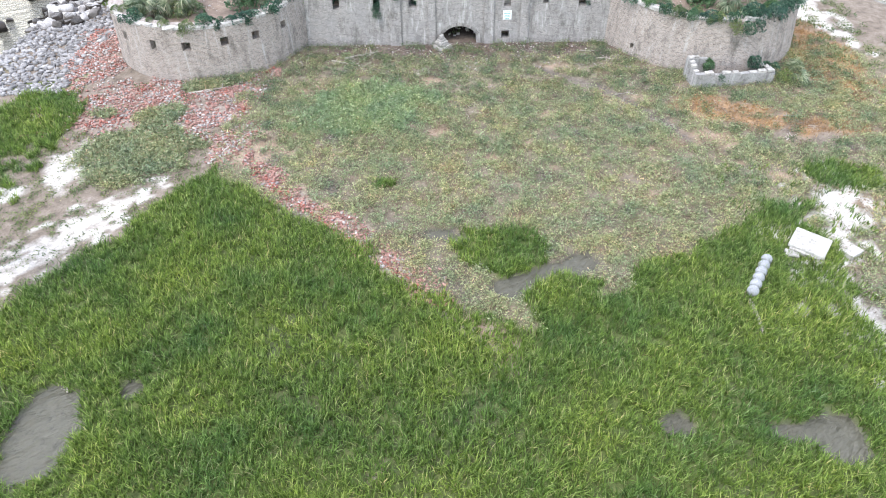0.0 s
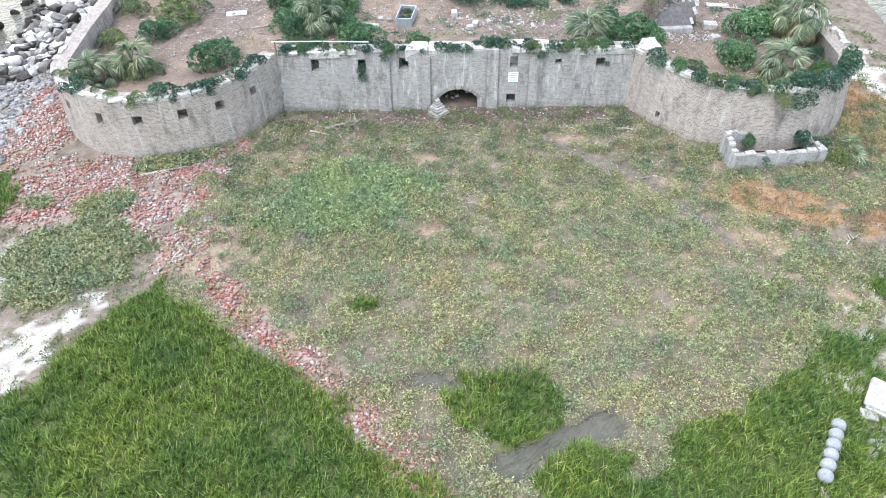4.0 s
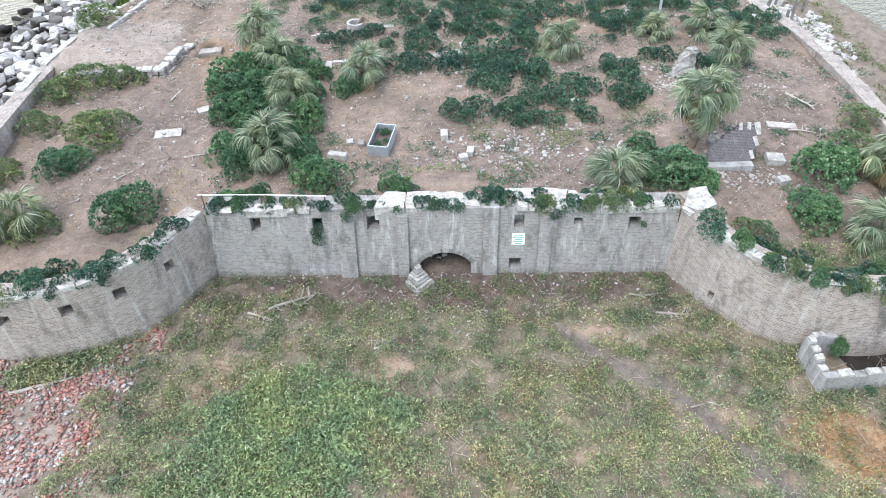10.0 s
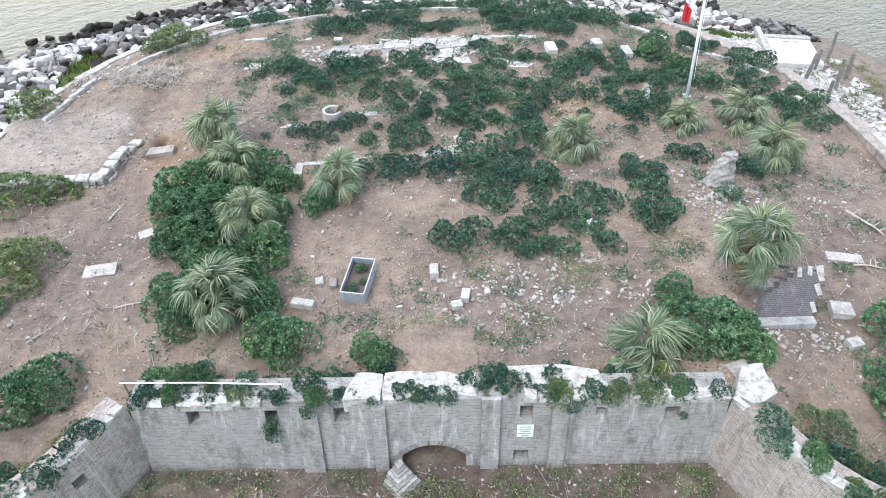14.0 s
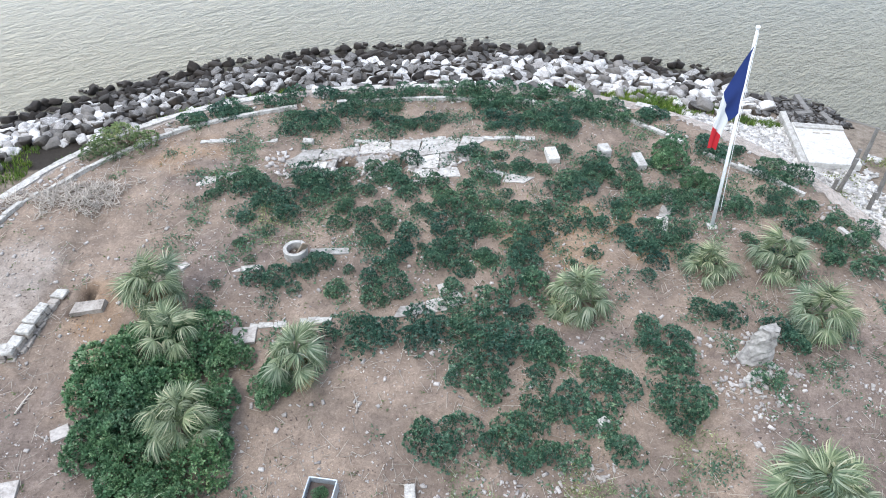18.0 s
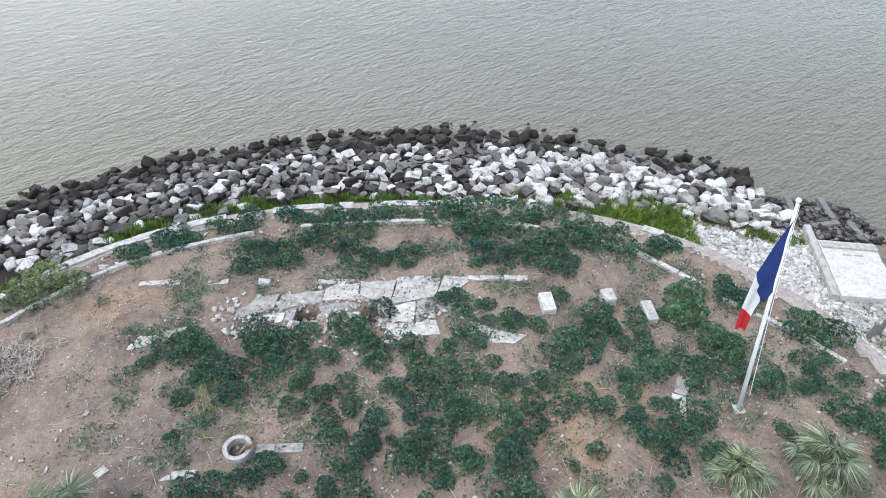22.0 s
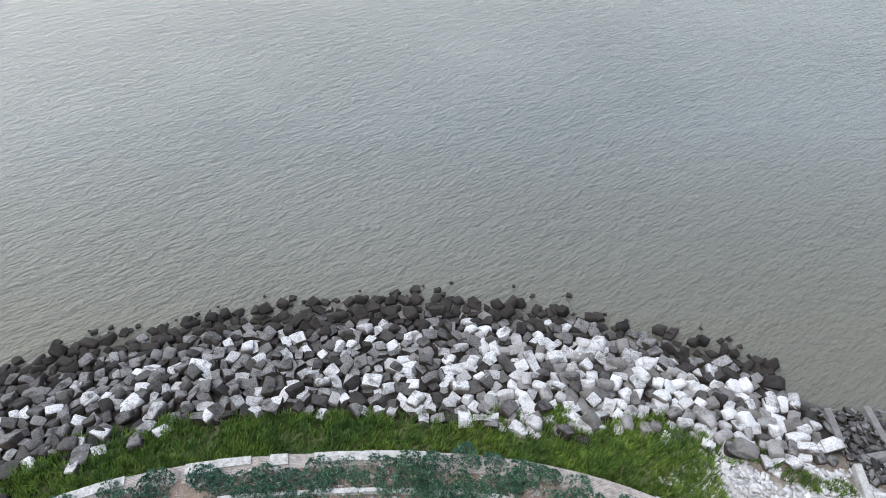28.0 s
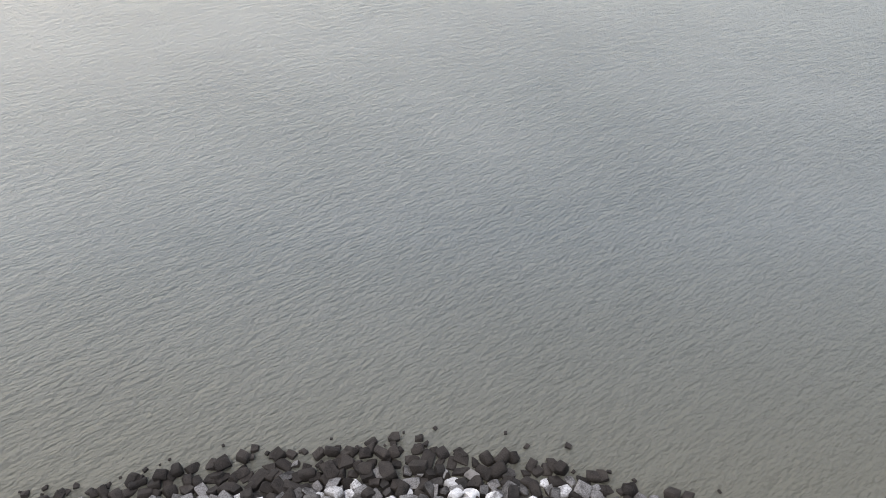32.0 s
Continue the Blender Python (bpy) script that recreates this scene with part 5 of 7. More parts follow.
def cistern():
    """The roofless masonry tank before the east bastion: its west wall steps up towards the bastion."""
    c = empty("masonry_tank", 18.72, -6.55, -0.35, 6)
    r = random.Random(23)
    for name, sx, sy, px, py, h0, h1 in (("front_wall", 5.8, 0.34, 0, -0.98, 1.1, 0.98), ("back_wall", 5.2, 0.3, 0.15, 0.95, 1.35, 0.9), ("side_wall", 0.34, 1.6, -2.73, 0, 1.16, 1.6), ("side_wall", 0.34, 1.6, 2.73, 0, 0.95, 0.8)):
        long_x = sx > sy
        n = 9 if long_x else 4
        full = sx if long_x else sy
        blocks = []
        for k in range(n):
            o = (k + 0.5) / n - 0.5
            h = h0 + (h1 - h0) * k / (n - 1) + r.uniform(-0.07, 0.07)
            bm = bmesh.new()
            box(bm, full / n - 0.004 if long_x else sx, sy if long_x else full / n - 0.004, h, Matrix.Translation((px + (o * full if long_x else 0), py + (0 if long_x else o * full), 0)), 0.01, 0.012, r)
            lay = bm.loops.layers.uv.new("UVMap")
            for f in bm.faces:
                for lp in f.loops:
                    lp[lay].uv = (lp.vert.co.x + lp.vert.co.y, lp.vert.co.z)
            blocks.append(part(name, bm, M_TANK, c))
        for k in range(n):
            o = (k + 0.5) / n - 0.5
            h = h0 + (h1 - h0) * k / (n - 1) + 0.04
            if r.random() < 0.72:
                bm = bmesh.new()
                ln = full / n * r.uniform(0.6, 0.95)
                box(bm, ln if long_x else sx * r.uniform(0.8, 1.04), sy * r.uniform(0.8, 1.04) if long_x else ln, r.uniform(0.08, 0.2), Matrix.Translation((px + (o * full if long_x else 0), py + (0 if long_x else o * full), h - 0.06)), 0.015, 0.025, r)
                part("lime_cap", bm, M_COPING, blocks[k], "white lime capping")
    # floor in the near-black boulder stone: the tank's inner shade put into its colour
    bm = bmesh.new()
    box(bm, 5.1, 1.66, 0.16)
    part("floor", bm, M_ROCK_WET, c, "near-black floor with the tank's shade painted in")
    return tagged(c, "roofless grey masonry tank with whitened broken rim", "tank")


M_TANK = masonry("grey_block_masonry", (0.17, 0.165, 0.155), (0.33, 0.32, 0.305), (0.36, 0.36, 0.35), 0.55, (0.4, 0.39, 0.37), 0.9, 0.8)
cistern()


def brick_pier():
    """A thick panel of brickwork that leans back over rubble, broken in steps along its top."""
    c = empty("brick_pier", 15.2, 4.3, gz(15.2, 4.3))
    bpy.context.view_layer.update()
    z0 = gz(15.2, 4.3)
    bl, br, tl, tr = Vector((-1.15, 0, 0.05)), Vector((1.15, 0, 0.05)), Vector((-0.5, 1.28, 4.62 - z0)), Vector((2.1, 1.85, 4.36 - z0))
    back = (br - bl).cross(tl - bl).normalized() * -0.55
    bm = bmesh.new()
    lay = bm.loops.layers.uv.new("UVMap")
    n_u, tops = 10, (0.62, 0.7, 0.82, 0.9, 1.0, 1.06, 1.06, 1.0, 0.97, 0.92)

    def at(u, v):
        return bl.lerp(br, u).lerp(tl.lerp(tr, u), v)

    def face(pts, uvs):
        f = bm.faces.new([bm.verts.new(p) for p in pts])
        for lp, w in zip(f.loops, uvs):
            lp[lay].uv = w

    for k, top in enumerate(tops):
        a, b = k / n_u, (k + 1) / n_u
        face([at(a, 0), at(b, 0), at(b, top), at(a, top)], [(a * 2.4, 0), (b * 2.4, 0), (b * 2.4, top * 2.2), (a * 2.4, top * 2.2)])
        face([at(b, 0) + back, at(a, 0) + back, at(a, top) + back, at(b, top) + back], [(b * 2.4, 0), (a * 2.4, 0), (a * 2.4, top * 2.2), (b * 2.4, top * 2.2)])
        face([at(a, top), at(b, top), at(b, top) + back, at(a, top) + back], [(a * 2.4, 0), (b * 2.4, 0), (b * 2.4, 0.55), (a * 2.4, 0.55)])
        for u, low in ((a, tops[k - 1] if k else 0), (b, tops[k + 1] if k + 1 < n_u else 0)):
            if low < top:
                face([at(u, low), at(u, low) + back, at(u, top) + back, at(u, top)], [(0, low * 2.2), (0.55, low * 2.2), (0.55, top * 2.2), (0, top * 2.2)])
    part("brickwork", bm, M_PIER, c, "dark red brickwork with a stepped broken top")
    bm = bmesh.new()
    box(bm, 2.55, 0.45, 0.42, pose(0.05, -0.05, -0.12, 0, 0, 1), 0.04, 0.03)
    part("plinth", bm, M_TANK, c, "grey concrete plinth")
    r = random.Random(3)
    for k, (u, v) in enumerate(((0.97, 0.3), (0.97, 0.62), (0.96, 0.85), (0.9, 0.98), (0.7, 1.0), (0.5, 1.0))):
        bm = bmesh.new()
        box(bm, r.uniform(0.16, 0.3), r.uniform(0.3, 0.6), 0.05, Matrix(), 0.01, 0.02, r)
        ob = part("render_patch", bm, M_COPING, c, "patch of pale lime render")
        ob.matrix_basis = Matrix.Translation(at(u, v)) @ Matrix.Rotation(0.82, 4, "X") @ Matrix.Rotation(r.uniform(-0.3, 0.3), 4, "Z")
    one = bmesh.new()
    box(one, 0.22, 0.11, 0.07, Matrix(), 0.006)
    first = part("brick", one, M_PIER, c)
    for k in range(16):
        ob = first if k == 0 else new("brick", first.data)
        ob.parent = c
        ob.matrix_basis = Matrix.Translation(at(r.uniform(0.35, 0.95), r.uniform(0.93, 1.0)) + back * r.uniform(0.2, 0.7) + Vector((0, 0, 0.05))) @ Matrix.Rotation(r.uniform(-1, 1), 4, "Z")
    # the heap that holds it up from behind
    for k in range(14):
        bm = bmesh.new()
        box(bm, r.uniform(0.35, 0.8), r.uniform(0.3, 0.6), r.uniform(0.3, 0.55), Matrix(), 0.05, 0.07, r)
        ob = part("heap_stone", bm, M_STUMP, c)
        u = (k % 7 + 0.5) / 7
        ob.matrix_basis = Matrix.Translation(at(u, 0.75 if k < 7 else 0.4) + back * 1.1 + Vector((0, 0.1, -0.42))) @ Matrix.Rotation(r.uniform(0, 3), 4, "Z")
    return tagged(c, "leaning panel of dark red brickwork on a concrete plinth", "ruin")


M_STUMP = plain("weathered_rubble_core", (0.12, 0.11, 0.10), (0.31, 0.295, 0.27), 2.4, 0.95, 6.0, relief=1.0)
brick_pier()


def column_stump():
    c = empty("column_stump", 15.3, 14.0, gz(15.3, 14.0) - 0.1, 10)
    r = random.Random(6)
    bm = bmesh.new()
    rings, n_side, n_ring = [], 12, 12
    for k in range(n_ring):
        f = k / (n_ring - 1)
        ring = []
        for q in range(n_side):
            a = 2 * math.pi * q / n_side
            c4, s4 = math.cos(a), math.sin(a)
            square = 1 / max(abs(c4), abs(s4)) ** 0.7
            ring.append(bm.verts.new((square * c4 * (0.98 - 0.58 * f ** 0.8) + 0.5 * f + r.uniform(-0.1, 0.1), square * s4 * (0.62 - 0.3 * f) + 0.28 * f + r.uniform(-0.1, 0.1), 2.05 * f + r.uniform(-0.03, 0.03) * (k > 0))))
        rings.append(ring)
    for lo, hi in zip(rings, rings[1:]):
        for q in range(n_side):
            bm.faces.new((lo[q], lo[(q + 1) % n_side], hi[(q + 1) % n_side], hi[q]))
    bm.faces.new(rings[-1])
    bmesh.ops.scale(bm, vec=(0.82, 0.82, 0.84), verts=bm.verts)
    part("stump", bm, M_STUMP, c)
    for k in range(9):
        bm = bmesh.new()
        box(bm, r.uniform(0.2, 0.5), r.uniform(0.2, 0.35), r.uniform(0.15, 0.3), Matrix(), 0.03, 0.04, r)
        ob = part("fallen_stone", bm, M_LIME, c)
        ob.matrix_basis = pose(r.uniform(-1.5, 1.1), r.uniform(-1.3, -0.7), 0.05, r.uniform(-15, 15), 0, r.uniform(0, 180))
    return tagged(c, "crumbling tapered stump of pale masonry in rubble", "ruin")


column_stump()


def gate_rubble():
    c = empty("fallen_masonry", -1.2, -1.15, gz(-1.2, -1.15) - 0.08, 38)
    r = random.Random(9)
    z = 0.0
    for k, (w, h) in enumerate(((1.2, 0.2), (1.05, 0.16), (0.9, 0.15), (0.76, 0.14), (0.6, 0.14), (0.45, 0.13), (0.3, 0.16))):
        bm = bmesh.new()
        for q in range(3):
            box(bm, w / 3 * 0.97, w * 0.9 * r.uniform(0.9, 1.0), h * r.uniform(0.85, 1.0), Matrix.Translation(((q - 1) * w / 3, r.uniform(-0.03, 0.03), 0)), 0.015, 0.02, r)
        ob = part("stone_course", bm, M_LIME, c)
        ob.matrix_basis = pose(0.03 * k, 0.06 * k, z, r.uniform(-3, 3), r.uniform(-3, 3), r.uniform(-6, 6))
        z += h * 0.86
    return tagged(c, "stepped heap of fallen masonry beside the gate arch", "ruin")


gate_rubble()


def old_well():
    c = empty("stone_ring", -6.0, 21.0, gz(-6.0, 21.0) - 0.05)
    bm = bmesh.new()
    n_seg = 20
    for k in range(n_seg):
        a, b = 2 * math.pi * k / n_seg, 2 * math.pi * (k + 1) / n_seg
        q = [(math.cos(t) * rr, math.sin(t) * rr) for t, rr in ((a, 0.62), (b, 0.62), (b, 0.44), (a, 0.44))]
        lo, hi = [bm.verts.new((*p, 0)) for p in q], [bm.verts.new((*p, 0.55)) for p in q]
        bm.faces.new(hi)
        for i, j in ((0, 1), (2, 3)):
            bm.faces.new((lo[i], lo[j], hi[j], hi[i]))
    bmesh.ops.remove_doubles(bm, verts=bm.verts, dist=0.001)
    part("ring", bm, M_OLD_WHITE, c, "white concrete ring")
    bm = bmesh.new()
    box(bm, 0.8, 0.8, 0.12)
    part("earth_fill", bm, M_DIRT_DARK, c)
    bm = bmesh.new()
    box(bm, 0.3, 0.12, 1.1, pose(0.1, 0, 0.05, 18, 25, 20), 0.02, 0.02)
    part("leaning_post", bm, M_BARK, c, "broken brown post")
    return tagged(c, "round white concrete well ring with a broken post inside", "well")


old_well()


def planter():
    c = empty("metal_trough", -3.37, 7.45, gz(-3.37, 7.45) - 0.2, -9)
    for name, sx, sy, px, py in (("long_side", 0.05, 2.3, -0.55, 0), ("long_side", 0.05, 2.3, 0.55, 0), ("end_panel", 1.14, 0.05, 0, -1.16), ("end_panel", 1.14, 0.05, 0, 1.16)):
        bm = bmesh.new()
        box(bm, sx, sy, 0.85, Matrix.Translation((px, py, 0)), 0.008)
        panel = part(name, bm, M_STEEL, c, "grey ribbed sheet metal")
        for k in range(8 if sy > 1 else 4):
            o = ((k + 0.5) / (8 if sy > 1 else 4) - 0.5)
            bm = bmesh.new()
            box(bm, 0.07, 0.07, 0.82, Matrix.Translation((px + (0 if sy > 1 else o * sx), py + (o * sy if sy > 1 else 0), 0.012)), 0.012)
            part("rib", bm, M_STEEL, panel)
    bm = bmesh.new()
    box(bm, 1.05, 2.26, 0.5)
    part("soil", bm, M_DIRT_DARK, c)
    return tagged(c, "open rectangular trough of blue-grey ribbed sheet metal with weeds", "trough")


planter()


def landing_slab():
    c = empty("landing_slab", 28.1, 34.2, 0.55, -9)
    bm = bmesh.new()
    box(bm, 3.35, 5.0, 0.5, Matrix(), 0.03, 0.02)
    part("deck", bm, M_WHITE, c, "white bleached concrete deck")
    bm = bmesh.new()
    box(bm, 0.42, 6.6, 0.75, Matrix.Translation((-1.92, 0.8, -0.3)), 0.04, 0.03)
    part("side_beam", bm, M_LIME, c, "pale concrete side beam")
    bm = bmesh.new()
    box(bm, 3.3, 0.5, 0.12, Matrix.Translation((0.02, 2.0, 0.495)), 0.03, 0.03)
    part("step", bm, M_LIME, c)
    bm = bmesh.new()
    for x in (-0.3, 0.35):
        box(bm, 0.5, 0.08, 0.08, Matrix.Translation((x, 1.2, 0.495)), 0.01)
    part("cleat", bm, M_WOOD, c, "rusty cleat")
    bm = bmesh.new()
    box(bm, 3.0, 4.4, 1.6, Matrix.Translation((0, 0, -1.6)), 0.03)
    part("foundation", bm, M_LIME, c)
    return tagged(c, "white bleached concrete landing slab with side beam", "slab")


landing_slab()
M_PILE = plain("weathered_grey_pile", (0.075, 0.07, 0.065), (0.19, 0.18, 0.165), 3.0, 0.95, 25)
for x, y, ln, rz in ((27.3, 40.9, 3.6, 84), (30.0, 41.2, 3.6, 88), (30.6, 38.7, 2.0, 96), (28.6, 39.4, 2.2, 8)):
    block("slipway_beam", x, y, ln, 0.4, 0.3, rz, M_PILE, "dark stained slipway beam running into the water", "beam", "slipway beams", 0.4)
for k, (x, y, h, lean) in enumerate(((26.3, 29.1, 1.25, 5), (27.1, 29.5, 2.4, 8), (28.8, 31.6, 1.7, 2), (30.1, 32.6, 2.5, 9), (28.1, 27.6, 1.3, 3), (29.0, 28.5, 2.4, 5), (30.7, 30.4, 1.9, 4))):
    bm = bmesh.new()
    tube(bm, [(0, 0, -0.4), (0.02, 0, h * 0.5), (0, 0.02, h)], [0.15, 0.14, 0.125], 8)
    ob = part("pile_post", bm, M_PILE)
    ob.matrix_world = pose(x, y, gz(x, y), 0, lean, 20 * k)
    tagged(ob, "weathered grey timber pile leaning near the landing", "post", "timber piles")


chips("slipway_rubble", "dark broken stone between the slipway beams", 420, ((27.0, 32.0, 37.6, 43.0), lambda x, y: 0.9 + 0 * x), M_ROCK_GREY, 0.15, 0.5, 24, 0.5, 0.1)


def culvert():
    """A row of grey floats on a dark frame, half sunk in the grass."""
    c = empty("ribbed_float", 13.5, -26.5, gz(13.5, -26.5) + 0.05, math.degrees(math.atan2(2.6, 1.8)))
    for k in range(6):
        bm = bmesh.new()
        pts, rad = [], []
        for j in range(7):
            f = j / 6
            pts.append((-1.55 + 0.52 * (k + f * 0.95), 0, 0.28))
            rad.append(0.13 + 0.15 * math.sin(math.pi * f) ** 0.5)
        tube(bm, pts, rad, 14)
        part("drum", bm, M_FLOAT, c, smooth=True)
    for y in (-0.26, 0.26):
        bm = bmesh.new()
        box(bm, 3.3, 0.09, 0.14, Matrix.Translation((0, y, -0.08)), 0.01)
        part("rail", bm, M_STEM, c, "dark timber rail")
    return tagged(c, "row of pale grey ribbed plastic drums in marsh grass", "float")


M_FLOAT = plain("grey_plastic", (0.13, 0.14, 0.145), (0.28, 0.29, 0.295), 3, 0.5, 20)
culvert()
block("old_timber", 12.5, -29.0, 0.18, 2.2, 0.16, -3, M_WOOD, "thin brown timber lying in marsh grass", "timber", sink=0.0)
def broken_block():
    """A bleached block: a thick slab that lies askew on a crumbling lower part."""
    c = empty("concrete_slab", 16.75, -24.5, gz(16.75, -24.5))
    r = random.Random(29)
    for name, sx, sy, sz, x, y, z, rx, rz in (("top_slab", 1.75, 1.5, 0.3, 0.1, 0.1, 0.3, 4, -38), ("lower_block", 1.5, 1.35, 0.5, 0.0, 0.0, -0.15, 0, -34), ("broken_corner", 0.7, 0.5, 0.35, -0.95, -0.35, -0.08, 8, -10), ("broken_corner", 0.55, 0.4, 0.3, 0.2, -1.05, -0.08, -6, 20), ("broken_corner", 0.4, 0.35, 0.22, -0.5, -0.95, -0.06, 5, 50)):
        bm = bmesh.new()
        box(bm, sx, sy, sz, Matrix(), 0.05, 0.07, r)
        ob = part(name, bm, M_OLD_WHITE if name == "top_slab" else M_LIME, c)
        ob.matrix_basis = pose(x, y, z, rx, rx * 0.5, rz)
    return tagged(c, "bright white concrete slab askew on a crumbling block", "slab")


broken_block()
block("fallen_slab", 18.9, -24.9, 0.9, 0.6, 0.35, 30, M_LIME, "broken concrete lump on white shell sand", "slab", sink=0.1)


def flagpole():
    x, y = 15.96, 22.5
    base = gz(x, y)
    c = empty("flagpole", x, y, base)
    top = Vector((0.09, 2.02, 13.74 - base))
    bm = bmesh.new()
    tube(bm, [(0, 0, -0.1), top * 0.5, top], [0.10, 0.08, 0.055], 12)
    part("pole", bm, M_POLE, c, smooth=True)
    bm = bmesh.new()
    box(bm, 0.5, 0.5, 0.12, Matrix.Translation((0, 0, -0.04)), 0.02)
    part("base_plate", bm, M_LIME, c)
    bm = bmesh.new()
    bmesh.ops.create_uvsphere(bm, u_segments=10, v_segments=8, radius=0.11, matrix=Matrix.Translation(top + Vector((0, 0, 0.08))))
    part("finial", bm, M_POLE, c, smooth=True)
    bm = bmesh.new()
    tube(bm, [top + Vector((0.08, -0.05, -0.1)), top * 0.5 + Vector((0.1, -0.12, 0)), Vector((0.1, -0.12, 1.2))], [0.012] * 3, 5)
    part("halyard", bm, M_POLE, c, "thin rope")
    tagged(c, "tall white-painted flagpole leaning slightly", "flagpole")
    # the cloth is held along the pole and its fly end hangs down in folds
    f = empty("flag", x + top.x * 0.93, y + top.y * 0.93, base + top.z * 0.93)
    hoist = top * -0.31
    along = (0.0, 0.5, 0.77, 1.0)
    high_edge = (0, 0, 0), (-1.2, -0.9, -1.85), (-1.18, -0.92, -3.7), (-1.15, -0.88, -4.9)
    low_edge = tuple(hoist), (-0.5, -0.72, -3.55), (-0.68, -0.8, -4.35), (-0.72, -0.82, -5.05)

    def edge(points, u):
        return Vector([float(np.interp(u, along, [p[k] for p in points])) for k in range(3)])

    for name, u0, u1, col in (("blue_band", 0, 0.5, (0.012, 0.03, 0.14)), ("white_band", 0.5, 0.77, (0.62, 0.62, 0.63)), ("red_band", 0.77, 1.0, (0.45, 0.02, 0.03))):
        m = plain(name + "_cloth", tuple(v * 0.85 for v in col), col, 2.0, 0.8, 60, relief=0.1)
        verts, faces = [], []
        nu, nv = 12, 18
        for i in range(nu + 1):
            u = u0 + (u1 - u0) * i / nu
            for j in range(nv + 1):
                v = j / nv
                p = edge(high_edge, u).lerp(edge(low_edge, u), v)
                fold = math.sin(v * 9 + u * 4) * 0.12 * (0.15 + u) + math.sin(u * 9 + v * 3) * 0.05
                verts.append((p.x + 0.06 * math.sin(v * 13 + u * 5) * u, p.y - 0.07 + fold, p.z))
        for i in range(nu):
            for j in range(nv):
                a = i * (nv + 1) + j
                faces.append((a, a + 1, a + nv + 2, a + nv + 1))
        me = quick(name, verts, faces, m, True)
        ob = new(name, me)
        ob.parent = f
    tagged(f, "blue, white and red flag hanging limp from the pole", "flag")


flagpole()


# driftwood and fallen branches
def branch(seed, length, thick):
    r = random.Random(seed)
    bm = bmesh.new()
    pts, p, d = [], Vector((-length / 2, 0, thick)), Vector((1, r.uniform(-0.3, 0.3), 0))
    for k in range(7):
        pts.append(p.copy())
        d = (d + Vector((0, r.uniform(-0.25, 0.25), 0))).normalized()
        p += d * length / 6
    tube(bm, pts, [thick * (1 - 0.1 * k) for k in range(7)], 6)
    for k in range(1, 6):
        if r.random() < 0.8:
            q = pts[k]
            e = Vector((r.uniform(0.1, 0.6), r.choice((-1, 1)) * r.uniform(0.5, 1), r.uniform(0.1, 0.6))).normalized() * length * r.uniform(0.12, 0.3)
            tube(bm, [q, q + e * 0.5 + Vector((0, 0, -0.02)), q + e], [thick * 0.55, thick * 0.42, thick * 0.25], 5)
    me = bpy.data.meshes.new("branch")
    bm.to_mesh(me)
    bm.free()
    me.materials.append(M_WOOD)
    return me


BRANCHES = [branch(k, 1.0, 0.035) for k in range(6)]
for k, (x, y, s, rz) in enumerate(((-7.3, -2.6, 2.4, 12), (-8.6, -3.3, 1.8, -20), (-6.4, -2.2, 1.4, 40), (-18.6, -32.0, 1.5, 60), (-18.2, -31.7, 1.1, 130), (9.8, -2.4, 1.5, -30), (11.0, -3.6, 1.8, -20), (10.9, -8.5, 1.2, 15), (11.5, -8.7, 0.9, -40), (-12.6, -11.4, 1.4, 30), (-12.9, -11.0, 1.1, -50), (-2.6, -5.2, 1.3, 10), (-2.2, -4.9, 1.0, 80),
                                    (-17.5, -7.2, 2.6, 20), (-14.6, -14.2, 1.6, 60), (21.5, -11.5, 1.4, 10), (20.0, -14.0, 1.2, 70), (23.0, -9.5, 1.6, -15), (-13.5, 6.0, 1.5, 5), (-16.5, 12.6, 1.4, 80), (-17.0, 4.5, 1.3, 40), (21.6, 10.5, 2.2, -50), (20.5, 8.0, 1.5, 20), (-2.0, 12.2, 1.2, 70))):
    ob = new("driftwood", BRANCHES[k % 6])
    ob.matrix_world = Matrix.Translation((x, y, gz(x, y) + 0.01)) @ Matrix.Rotation(radians(rz), 4, "Z") @ Matrix.Scale(s, 4)
    tagged(ob, "bare grey driftwood branch lying on the ground", "driftwood", "driftwood branches")


def twigs(name, label, count, area, seed, lo=0.25, hi=0.9, thick=0.012, mat=None, rise=0.25):
    """Thin dead sticks lying about, joined."""
    r = np.random.RandomState(seed)
    (x0, x1, y0, y1), chance = area
    x, y = r.uniform(x0, x1, count * 5), r.uniform(y0, y1, count * 5)
    keep = r.uniform(0, 1, len(x)) < chance(x, y)
    x, y = x[keep][:count], y[keep][:count]
    n = len(x)
    a, ln, up = r.uniform(0, 6.28, n), r.uniform(lo, hi, n), r.uniform(0, rise, n)
    z = level(x, y) + thick + r.uniform(0, 0.1, n)
    d = np.stack([np.cos(a) * ln, np.sin(a) * ln, up * ln], 1)
    w = np.stack([-np.sin(a), np.cos(a), 0 * a], 1) * thick
    h = np.array([0, 0, thick])
    p = np.stack([x, y, z], 1)
    v = np.stack([p + w, p - w, p + h, p + d + w * 0.6, p + d - w * 0.6, p + d + h * 0.6], 1)
    f = np.array([(0, 1, 4, 3), (1, 2, 5, 4), (2, 0, 3, 5)])
    f = (f[None] + 6 * np.arange(n)[:, None, None]).reshape(-1, 4)
    return tagged(new(name, quick(name, v.reshape(-1, 3), f, mat or M_TWIG)), label, "twigs", kind="stuff")


